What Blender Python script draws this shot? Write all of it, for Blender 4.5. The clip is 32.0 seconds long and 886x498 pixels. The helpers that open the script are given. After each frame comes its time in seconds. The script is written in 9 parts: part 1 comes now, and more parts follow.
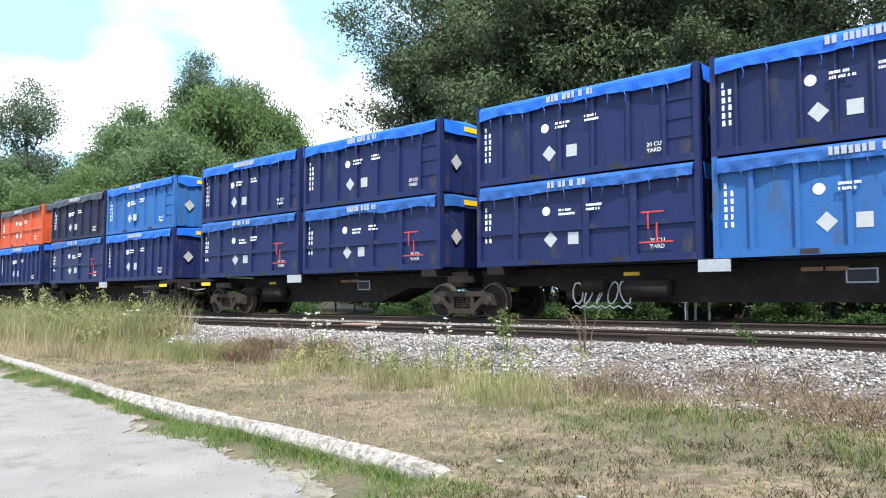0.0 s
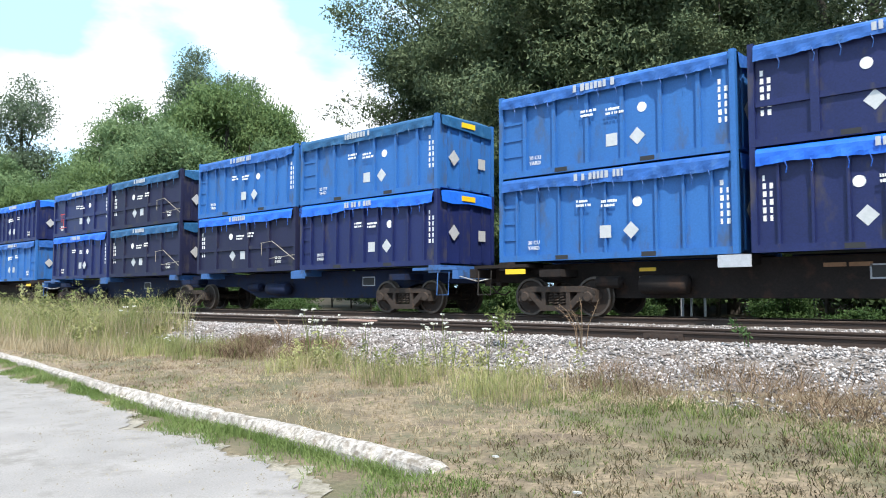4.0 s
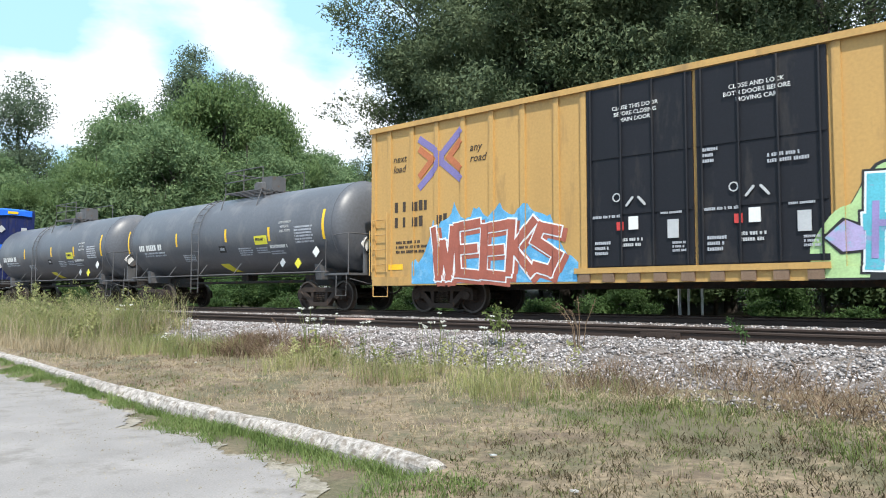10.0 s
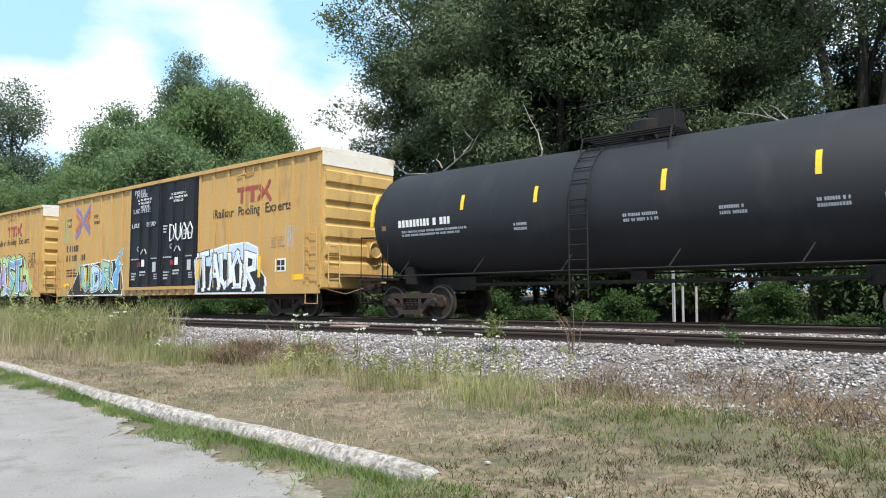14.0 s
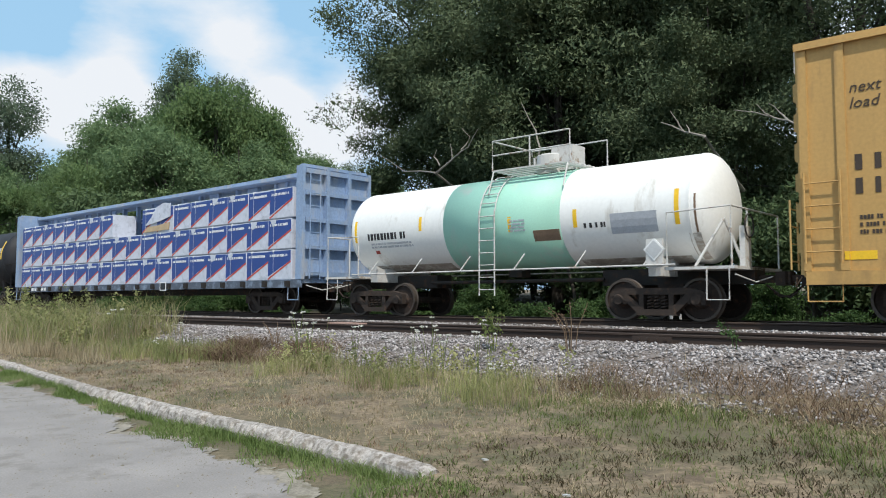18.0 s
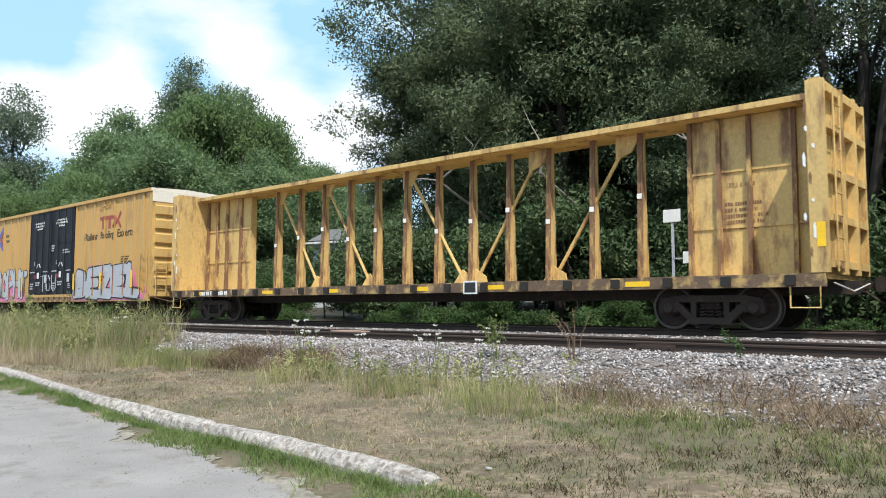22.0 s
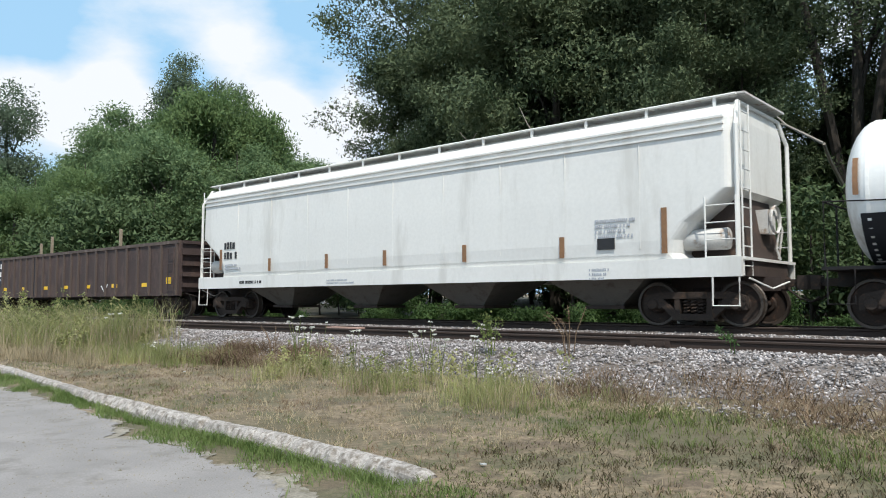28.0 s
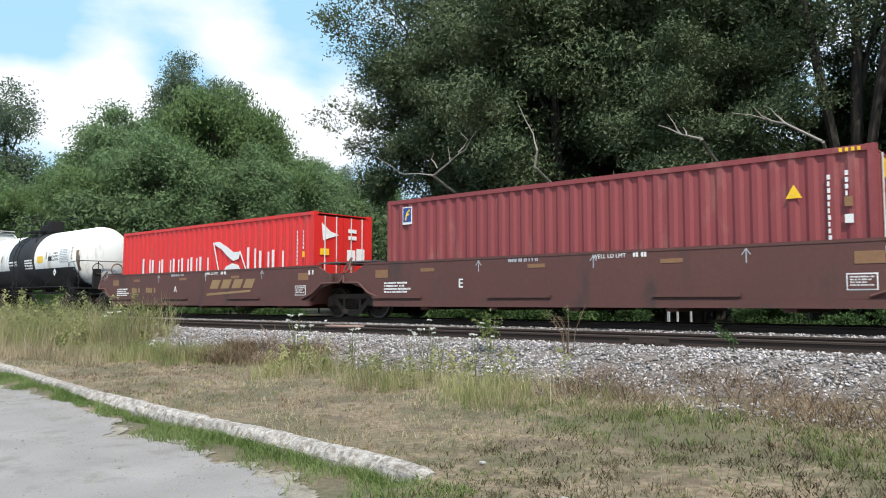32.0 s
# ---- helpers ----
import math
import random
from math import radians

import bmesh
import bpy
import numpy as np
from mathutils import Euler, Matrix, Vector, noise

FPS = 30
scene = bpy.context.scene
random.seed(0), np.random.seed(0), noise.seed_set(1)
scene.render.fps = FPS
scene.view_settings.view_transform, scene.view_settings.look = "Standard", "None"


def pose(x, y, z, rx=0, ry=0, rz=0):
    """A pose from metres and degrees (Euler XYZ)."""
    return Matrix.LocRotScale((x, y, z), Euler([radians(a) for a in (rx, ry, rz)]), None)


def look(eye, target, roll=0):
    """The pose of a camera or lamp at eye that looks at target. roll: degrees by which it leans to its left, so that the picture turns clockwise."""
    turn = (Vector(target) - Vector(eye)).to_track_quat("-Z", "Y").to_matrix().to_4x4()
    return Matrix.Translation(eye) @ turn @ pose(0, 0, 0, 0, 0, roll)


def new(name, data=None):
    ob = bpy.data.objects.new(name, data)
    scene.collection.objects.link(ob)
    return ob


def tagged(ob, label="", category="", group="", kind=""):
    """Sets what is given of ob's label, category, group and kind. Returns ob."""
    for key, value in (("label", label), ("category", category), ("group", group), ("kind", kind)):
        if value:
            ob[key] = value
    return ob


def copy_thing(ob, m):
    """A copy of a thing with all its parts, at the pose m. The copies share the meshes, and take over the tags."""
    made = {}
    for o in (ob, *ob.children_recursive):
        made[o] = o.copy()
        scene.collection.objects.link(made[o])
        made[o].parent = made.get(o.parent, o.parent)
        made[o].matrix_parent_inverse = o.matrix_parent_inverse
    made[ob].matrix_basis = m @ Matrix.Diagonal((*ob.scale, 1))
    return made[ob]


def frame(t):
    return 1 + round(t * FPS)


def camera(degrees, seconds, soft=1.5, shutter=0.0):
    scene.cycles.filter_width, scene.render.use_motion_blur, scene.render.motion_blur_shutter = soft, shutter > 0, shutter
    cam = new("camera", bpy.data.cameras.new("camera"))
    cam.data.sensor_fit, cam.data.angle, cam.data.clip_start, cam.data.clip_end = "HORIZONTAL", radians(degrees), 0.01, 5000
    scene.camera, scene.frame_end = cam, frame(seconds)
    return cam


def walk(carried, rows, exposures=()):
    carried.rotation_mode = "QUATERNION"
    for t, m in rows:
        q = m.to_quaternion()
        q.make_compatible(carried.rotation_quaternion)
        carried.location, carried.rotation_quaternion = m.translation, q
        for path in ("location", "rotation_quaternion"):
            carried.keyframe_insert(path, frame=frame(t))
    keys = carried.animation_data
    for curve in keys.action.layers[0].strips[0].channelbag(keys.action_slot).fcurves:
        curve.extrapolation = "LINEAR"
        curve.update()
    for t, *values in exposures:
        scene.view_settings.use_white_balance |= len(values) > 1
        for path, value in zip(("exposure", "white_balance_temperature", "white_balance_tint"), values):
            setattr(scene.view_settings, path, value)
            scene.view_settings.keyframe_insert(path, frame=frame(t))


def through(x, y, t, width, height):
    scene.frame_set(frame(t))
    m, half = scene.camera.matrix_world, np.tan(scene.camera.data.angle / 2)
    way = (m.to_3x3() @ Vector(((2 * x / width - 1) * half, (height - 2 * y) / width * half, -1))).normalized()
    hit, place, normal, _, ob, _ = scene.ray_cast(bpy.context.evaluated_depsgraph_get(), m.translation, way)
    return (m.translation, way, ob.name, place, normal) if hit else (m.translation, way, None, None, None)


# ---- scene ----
from collections import defaultdict

# eye height over the car park; heights of the two rail heads; distances of the two track centres
EYE = 1.50
RAIL_T, RAIL_N = 1.05, 0.945
Y_T, Y_N = 16.32, 12.58


def aim(turn, tilt):
    """The camera's pose: turn is the angle from the track's far end towards the track, tilt is upward."""
    a, b = radians(turn), radians(tilt)
    way = Vector((-math.cos(a) * math.cos(b), math.sin(a) * math.cos(b), math.sin(b)))
    eye = Vector((0, 0, EYE))
    return look(eye, eye + way * 20)


cam = camera(59.76, 32.0, soft=1.0, shutter=0.05)
walk(cam, [
    (0.0, aim(47.53, 3.84)), (0.5, aim(47.60, 3.84)), (1.0, aim(47.60, 3.80)),
    (1.5, aim(47.60, 3.90)), (2.0, aim(47.85, 3.83)), (2.5, aim(47.92, 3.77)),
    (3.0, aim(47.91, 3.58)), (3.5, aim(47.85, 3.52)), (5.5, aim(47.66, 3.71)),
    (6.0, aim(47.69, 3.52)), (6.5, aim(47.79, 3.38)), (7.0, aim(47.79, 3.45)),
    (7.5, aim(47.73, 3.45)), (8.0, aim(47.79, 3.45)), (8.5, aim(47.79, 3.45)),
    (9.0, aim(47.85, 3.32)), (9.5, aim(47.85, 3.32)), (10.0, aim(47.98, 3.45)),
    (10.5, aim(48.04, 3.45)), (11.0, aim(48.24, 3.84)), (11.5, aim(48.36, 3.97)),
    (12.0, aim(48.30, 3.90)), (12.5, aim(48.24, 3.96)), (13.0, aim(48.24, 3.96)),
    (13.5, aim(48.30, 3.96)), (14.0, aim(48.37, 3.96)), (14.5, aim(48.43, 3.93)),
    (16.5, aim(48.56, 3.78)), (17.0, aim(48.56, 3.78)), (17.5, aim(48.56, 3.80)),
    (18.0, aim(48.56, 3.77)), (18.5, aim(48.56, 3.71)), (19.0, aim(48.56, 3.74)),
    (19.5, aim(48.62, 3.77)), (20.0, aim(48.56, 3.77)), (20.5, aim(48.43, 3.90)),
    (21.0, aim(48.30, 4.09)), (21.5, aim(48.30, 4.35)), (22.0, aim(48.33, 4.35)),
    (22.5, aim(48.49, 4.29)), (23.0, aim(48.43, 4.16)), (23.5, aim(48.43, 4.09)),
    (24.0, aim(48.43, 4.09)), (24.5, aim(48.43, 4.09)), (25.0, aim(48.49, 3.96)),
    (25.5, aim(48.49, 4.09)), (27.5, aim(48.56, 4.16)), (28.0, aim(48.69, 4.09)),
    (28.5, aim(48.62, 4.09)), (29.0, aim(48.69, 4.16)), (29.5, aim(48.69, 4.16)),
    (30.0, aim(48.75, 4.09)), (30.5, aim(48.69, 3.96)), (31.0, aim(48.75, 3.90)),
    (31.5, aim(48.69, 4.00)), (32.0, aim(48.75, 3.96)),
], exposures=[(0, 0.74), (3, 0.76), (5.5, 0.74), (9, 0.72), (10, 0.48), (11, 0.20), (12.5, 0.12), (13, 0.14), (14, 0.38), (16.5, 0.18), (17.2, 0.03), (18, -0.12), (19, -0.06), (20, 0.04), (21.5, 0.28), (25, 0.26), (27.5, 0.04), (28.2, 0.0), (29, -0.06), (30, 0.02), (31, 0.1), (32, 0.22)])


def gone(t):
    """How far the train has rolled, in metres, from its place at 16 s."""
    t -= 16
    return 10.6119 * t + 0.0182527 * t ** 2 + 0.0000169 * t ** 3 - 0.00001714 * t ** 4


# ---- light ----
SUN_EL, SUN_AZ = radians(56), radians(-38)  # the azimuth is counted from +x towards +y
sky_world = bpy.data.worlds.new("sky")
scene.world = sky_world
sky_world.use_nodes = True
wt = sky_world.node_tree
wn, wl = wt.nodes, wt.links
wn.clear()
w_out = wn.new("ShaderNodeOutputWorld")
w_bg = wn.new("ShaderNodeBackground")
w_sky = wn.new("ShaderNodeTexSky")
w_sky.sky_type = "NISHITA"
w_sky.sun_disc = False
w_sky.sun_elevation = SUN_EL
w_sky.sun_rotation = radians(90) - SUN_AZ
w_sky.air_density, w_sky.dust_density, w_sky.ozone_density = 1.2, 1.5, 1.0
w_co = wn.new("ShaderNodeTexCoord")
w_map = wn.new("ShaderNodeMapping")
w_map.inputs["Scale"].default_value = (1.0, 1.0, 2.1)
w_map.inputs["Location"].default_value = (0.35, 0.1, 0.0)
w_noise = wn.new("ShaderNodeTexNoise")
w_noise.inputs["Scale"].default_value = 5.2
w_noise.inputs["Detail"].default_value = 8
w_noise.inputs["Roughness"].default_value = 0.56
w_ramp = wn.new("ShaderNodeValToRGB")
w_ramp.color_ramp.elements[0].position, w_ramp.color_ramp.elements[1].position = 0.45, 0.64
w_mix = wn.new("ShaderNodeMixRGB")
w_mix.inputs["Color2"].default_value = (7.7, 8.05, 8.5, 1)
wl.new(w_co.outputs["Generated"], w_map.inputs["Vector"])
wl.new(w_map.outputs["Vector"], w_noise.inputs["Vector"])
# heaps of cumulus low in the west and clear sky between them: direction, angular size, gain
w_soft = wn.new("ShaderNodeMapRange")
w_soft.inputs["To Min"].default_value, w_soft.inputs["To Max"].default_value = 0.22, 0.80
wl.new(w_noise.outputs["Fac"], w_soft.inputs["Value"])
w_last = w_soft.outputs[0]
for way, size, gain in (((-0.918, 0.319, 0.235), 0.040, 0.30),
                        ((-0.884, 0.406, 0.23), 0.070, 0.30),
                        ((-0.788, 0.563, 0.248), 0.051, 0.20),
                        ((-0.757, 0.618, 0.213), 0.062, 0.26),
                        ((-0.818, 0.47, 0.333), 0.110, 0.06),
                        ((-0.791, 0.522, 0.32), 0.044, 0.08),
                        ((-0.894, 0.329, 0.306), 0.062, -0.20),
                        ((-0.842, 0.463, 0.278), 0.044, -0.14),
                        ((-0.748, 0.61, 0.261), 0.033, -0.16),
                        ((-0.767, 0.568, 0.298), 0.040, -0.06),
                        ((-0.704, 0.627, 0.335), 0.044, -0.04)):
    w_far, w_fall, w_add = wn.new("ShaderNodeVectorMath"), wn.new("ShaderNodeMapRange"), wn.new("ShaderNodeMath")
    w_far.operation = "DISTANCE"
    w_far.inputs[1].default_value = way
    wl.new(w_co.outputs["Generated"], w_far.inputs[0])
    w_fall.interpolation_type = "SMOOTHSTEP"
    w_fall.inputs["From Min"].default_value, w_fall.inputs["From Max"].default_value = 0.0, size * 1.6
    w_fall.inputs["To Min"].default_value, w_fall.inputs["To Max"].default_value = gain, 0.0
    wl.new(w_far.outputs["Value"], w_fall.inputs["Value"])
    wl.new(w_last, w_add.inputs[0])
    wl.new(w_fall.outputs[0], w_add.inputs[1])
    w_last = w_add.outputs[0]
wl.new(w_last, w_ramp.inputs["Fac"])
wl.new(w_ramp.outputs["Color"], w_mix.inputs["Fac"])
w_veil = wn.new("ShaderNodeMixRGB")
w_veil.inputs["Fac"].default_value = 0.78
w_veil.inputs["Color2"].default_value = (3.7, 6.4, 8.9, 1)
wl.new(w_sky.outputs["Color"], w_veil.inputs["Color1"])
wl.new(w_veil.outputs["Color"], w_mix.inputs["Color1"])
wl.new(w_mix.outputs["Color"], w_bg.inputs["Color"])
w_bg.inputs["Strength"].default_value = 0.12
wl.new(w_bg.outputs["Background"], w_out.inputs["Surface"])

sun_data = bpy.data.lights.new("sun", "SUN")
sun_data.energy, sun_data.angle, sun_data.color = 4.3, radians(0.8), (1.0, 0.95, 0.86)
sun = new("sun", sun_data)
sun.matrix_world = look((math.cos(SUN_AZ) * math.cos(SUN_EL) * 90, math.sin(SUN_AZ) * math.cos(SUN_EL) * 90, math.sin(SUN_EL) * 90), (0, 0, 0))


# ---- materials ----
def mat(name, base, rough=0.6, metal=0.0, var=0.15, scale=2.0, fine=30.0, bump=0.0, stain=None, amount=0.4, streak=1.0, spread=0.0, clear=0.0, spec=0.5):
    """A worn surface: two scales of noise in the base colour, an optional second colour in patches (streak stretches them
    downwards), roughness that varies with them, fine relief."""
    m = bpy.data.materials.new(name)
    m.use_nodes = True
    n, l = m.node_tree.nodes, m.node_tree.links
    b = n["Principled BSDF"]
    co = n.new("ShaderNodeTexCoord")
    mp = n.new("ShaderNodeMapping")
    mp.inputs["Scale"].default_value = (1, 1, 1 / streak)
    l.new(co.outputs["Object"], mp.inputs["Vector"])
    big, small = n.new("ShaderNodeTexNoise"), n.new("ShaderNodeTexNoise")
    big.inputs["Scale"].default_value, big.inputs["Detail"].default_value = scale, 5
    small.inputs["Scale"].default_value, small.inputs["Detail"].default_value = fine, 4
    l.new(mp.outputs["Vector"], big.inputs["Vector"])
    l.new(co.outputs["Object"], small.inputs["Vector"])
    col = n.new("ShaderNodeMixRGB")
    col.inputs["Color1"].default_value = (*[c * (1 - var) for c in base], 1)
    col.inputs["Color2"].default_value = (*[min(1, c * (1 + var)) for c in base], 1)
    add = n.new("ShaderNodeMath")
    add.operation = "MULTIPLY_ADD"
    add.inputs[1].default_value, add.inputs[2].default_value = 0.5, 0.0
    half = n.new("ShaderNodeMath")
    half.operation = "MULTIPLY_ADD"
    half.inputs[1].default_value = 0.5
    l.new(big.outputs["Fac"], add.inputs[0])
    l.new(small.outputs["Fac"], half.inputs[0])
    l.new(add.outputs[0], half.inputs[2])
    wide = n.new("ShaderNodeMapRange")
    wide.inputs["From Min"].default_value, wide.inputs["From Max"].default_value = 0.3, 0.7
    l.new(half.outputs[0], wide.inputs["Value"])
    l.new(wide.outputs[0], col.inputs["Fac"])
    top = col.outputs["Color"]
    if spread:
        info = n.new("ShaderNodeObjectInfo") if spread > 0 else n.new("ShaderNodeNewGeometry")
        hsv = n.new("ShaderNodeHueSaturation")
        rng = n.new("ShaderNodeMapRange")
        rng.inputs["To Min"].default_value, rng.inputs["To Max"].default_value = 1 - abs(spread), 1 + abs(spread)
        l.new(info.outputs["Random" if spread > 0 else "Random Per Island"], rng.inputs["Value"])
        l.new(rng.outputs[0], hsv.inputs["Value"])
        l.new(top, hsv.inputs["Color"])
        top = hsv.outputs["Color"]
    if stain:
        third = n.new("ShaderNodeTexNoise")
        third.inputs["Scale"].default_value, third.inputs["Detail"].default_value, third.inputs["Roughness"].default_value = scale * 1.7, 9, 0.65
        shift = n.new("ShaderNodeVectorMath")
        shift.inputs[1].default_value = (7.3, 2.1, 5.7)
        l.new(mp.outputs["Vector"], shift.inputs[0])
        l.new(shift.outputs[0], third.inputs["Vector"])
        cut = n.new("ShaderNodeMapRange")
        cut.inputs["From Min"].default_value, cut.inputs["From Max"].default_value = 0.62 - amount * 0.25, 0.72 - amount * 0.15
        l.new(third.outputs["Fac"], cut.inputs["Value"])
        two = n.new("ShaderNodeMixRGB")
        two.inputs["Color2"].default_value = (*stain, 1)
        l.new(cut.outputs[0], two.inputs["Fac"])
        l.new(top, two.inputs["Color1"])
        top = two.outputs["Color"]
    l.new(top, b.inputs["Base Color"])
    rr = n.new("ShaderNodeMapRange")
    rr.inputs["To Min"].default_value, rr.inputs["To Max"].default_value = max(0.05, rough - 0.12), min(1, rough + 0.12)
    l.new(big.outputs["Fac"], rr.inputs["Value"])
    l.new(rr.outputs[0], b.inputs["Roughness"])
    b.inputs["Metallic"].default_value = metal
    b.inputs["Specular IOR Level"].default_value = spec
    if clear:
        b.inputs["Coat Weight"].default_value = clear
    if bump:
        bp = n.new("ShaderNodeBump")
        bp.inputs["Strength"].default_value, bp.inputs["Distance"].default_value = min(1, bump * 20), bump
        l.new(small.outputs["Fac"], bp.inputs["Height"])
        l.new(bp.outputs["Normal"], b.inputs["Normal"])
    return m


def leaf_mat(name, base, other, through=0.35):
    m = bpy.data.materials.new(name)
    m.use_nodes = True
    n, l = m.node_tree.nodes, m.node_tree.links
    n.clear()
    out = n.new("ShaderNodeOutputMaterial")
    geo = n.new("ShaderNodeNewGeometry")
    mix = n.new("ShaderNodeMixRGB")
    mix.inputs["Color1"].default_value, mix.inputs["Color2"].default_value = (*base, 1), (*other, 1)
    co, drift, both = n.new("ShaderNodeTexCoord"), n.new("ShaderNodeTexNoise"), n.new("ShaderNodeMath")
    drift.inputs["Scale"].default_value, drift.inputs["Detail"].default_value = 0.8, 5
    both.operation, both.use_clamp = "MULTIPLY_ADD", True
    both.inputs[1].default_value = 0.38
    wide = n.new("ShaderNodeMapRange")
    wide.inputs["From Min"].default_value, wide.inputs["From Max"].default_value = 0.35, 0.65
    wide.inputs["To Min"].default_value, wide.inputs["To Max"].default_value = -0.05, 0.72
    l.new(co.outputs["Object"], drift.inputs["Vector"])
    l.new(drift.outputs["Fac"], wide.inputs["Value"])
    l.new(geo.outputs["Random Per Island"], both.inputs[0])
    l.new(wide.outputs[0], both.inputs[2])
    l.new(both.outputs[0], mix.inputs["Fac"])
    d, tr = n.new("ShaderNodeBsdfPrincipled"), n.new("ShaderNodeBsdfTranslucent")
    d.inputs["Roughness"].default_value = 0.72
    d.inputs["Specular IOR Level"].default_value = 0.28
    l.new(mix.outputs["Color"], d.inputs["Base Color"])
    l.new(mix.outputs["Color"], tr.inputs["Color"])
    sh = n.new("ShaderNodeMixShader")
    sh.inputs["Fac"].default_value = through
    l.new(d.outputs[0], sh.inputs[1])
    l.new(tr.outputs[0], sh.inputs[2])
    l.new(sh.outputs[0], out.inputs["Surface"])
    return m


def lawn_mat():
    """Dry turf seen from a few metres: straw, green and bare brown in patches of several sizes, with a fine speckle."""
    m = bpy.data.materials.new("dry_turf")
    m.use_nodes = True
    n, l = m.node_tree.nodes, m.node_tree.links
    b = n["Principled BSDF"]
    b.inputs["Roughness"].default_value = 0.95
    co = n.new("ShaderNodeTexCoord")
    last = None
    for scale, detail, lo, hi, first, then in ((14, 6, 0.36, 0.64, (0.108, 0.082, 0.052), (0.272, 0.208, 0.138)), (0.9, 8, 0.46, 0.58, None, (0.070, 0.073, 0.035)), (2.3, 9, 0.52, 0.62, None, (0.088, 0.062, 0.042)), (60, 3, 0.56, 0.70, None, (0.235, 0.187, 0.128)), (0.35, 6, 0.52, 0.62, None, (0.104, 0.089, 0.051))):
        t, r, x = n.new("ShaderNodeTexNoise"), n.new("ShaderNodeMapRange"), n.new("ShaderNodeMixRGB")
        t.inputs["Scale"].default_value, t.inputs["Detail"].default_value, t.inputs["Roughness"].default_value = scale, detail, 0.62
        r.inputs["From Min"].default_value, r.inputs["From Max"].default_value, r.inputs["To Max"].default_value = lo, hi, 1.0 if first else 0.72
        l.new(co.outputs["Object"], t.inputs["Vector"])
        l.new(t.outputs["Fac"], r.inputs["Value"])
        l.new(r.outputs[0], x.inputs["Fac"])
        x.inputs["Color2"].default_value = (*then, 1)
        if first:
            x.inputs["Color1"].default_value = (*first, 1)
            bp = n.new("ShaderNodeBump")
            bp.inputs["Strength"].default_value, bp.inputs["Distance"].default_value = 0.6, 0.03
            l.new(t.outputs["Fac"], bp.inputs["Height"])
            l.new(bp.outputs["Normal"], b.inputs["Normal"])
        else:
            l.new(last, x.inputs["Color1"])
        last = x.outputs["Color"]
    l.new(last, b.inputs["Base Color"])
    return m


M = dict(
    turf=lawn_mat(),
    litter=mat("leaf_litter", (0.045, 0.034, 0.020), 0.95, var=0.5, scale=1.5, fine=12, bump=0.02, stain=(0.03, 0.045, 0.015), amount=0.5),
    margin=mat("dusty_gravel", (0.250, 0.225, 0.185), 0.95, var=0.4, scale=2.5, fine=40, bump=0.01, stain=(0.12, 0.105, 0.065), amount=0.5),
    asphalt=mat("asphalt", (0.245, 0.228, 0.220), 0.9, var=0.26, scale=1.3, fine=60, bump=0.003, stain=(0.185, 0.170, 0.158), amount=0.4),
    kerb=mat("old_concrete", (0.365, 0.335, 0.31), 0.95, var=0.45, scale=9, fine=70, bump=0.010, stain=(0.17, 0.145, 0.12), amount=0.68, spread=0.10),
    gravel=mat("ballast_bed", (0.15, 0.13, 0.12), 0.95, var=0.5, scale=2, fine=30, bump=0.03, stain=(0.085, 0.066, 0.05), amount=0.5),
    stone=mat("limestone_ballast", (0.300, 0.278, 0.275), 0.9, var=0.35, scale=1.1, fine=60, spread=-0.8, stain=(0.17, 0.135, 0.115), amount=0.42),
    tie=mat("creosoted_tie", (0.055, 0.045, 0.038), 0.95, var=0.3, scale=6, fine=50, bump=0.005, spread=0.3),
    rail=mat("rusty_rail", (0.042, 0.027, 0.021), 0.85, var=0.3, scale=6, fine=60),
    railtop=mat("worn_rail_head", (0.16, 0.12, 0.10), 0.45, metal=0.6, var=0.2, scale=6),
    bark=mat("bark", (0.045, 0.038, 0.031), 0.95, var=0.35, scale=4, fine=20, bump=0.02, streak=3),
    deadwood=mat("bare_branch", (0.26, 0.235, 0.20), 0.9, var=0.25, scale=4, fine=20),
    steel=mat("dark_steel", (0.03, 0.027, 0.025), 0.75, var=0.35, scale=3, stain=(0.075, 0.04, 0.025), amount=0.4, spec=0.25),
    truck=mat("rusty_truck_casting", (0.042, 0.032, 0.027), 0.85, var=0.35, scale=5, bump=0.004, stain=(0.085, 0.052, 0.034), amount=0.3, spec=0.25),
    wheel=mat("wheel_plate", (0.034, 0.025, 0.021), 0.8, var=0.3, scale=4, stain=(0.09, 0.05, 0.035), amount=0.3, spec=0.25),
    tread=mat("worn_tread", (0.075, 0.06, 0.05), 0.5, metal=0.4, var=0.25, scale=5),
    white=mat("white_lettering", (0.75, 0.75, 0.74), 0.6, var=0.08, scale=9),
    grey=mat("faded_lettering", (0.40, 0.42, 0.46), 0.7, var=0.15, scale=9),
    black=mat("black_lettering", (0.02, 0.02, 0.022), 0.6, var=0.2),
    brown=mat("brown_lettering", (0.05, 0.035, 0.025), 0.7, var=0.2),
    red=mat("red_lettering", (0.32, 0.04, 0.03), 0.6, var=0.2, scale=5),
    reflect=mat("yellow_reflector", (0.85, 0.52, 0.02), 0.45, var=0.1, scale=6),
    orange=mat("aged_orange_reflector", (0.24, 0.125, 0.06), 0.6, var=0.2, scale=9),
    silver=mat("silver_placard", (0.55, 0.55, 0.55), 0.45, metal=0.3, var=0.1, scale=8),
)


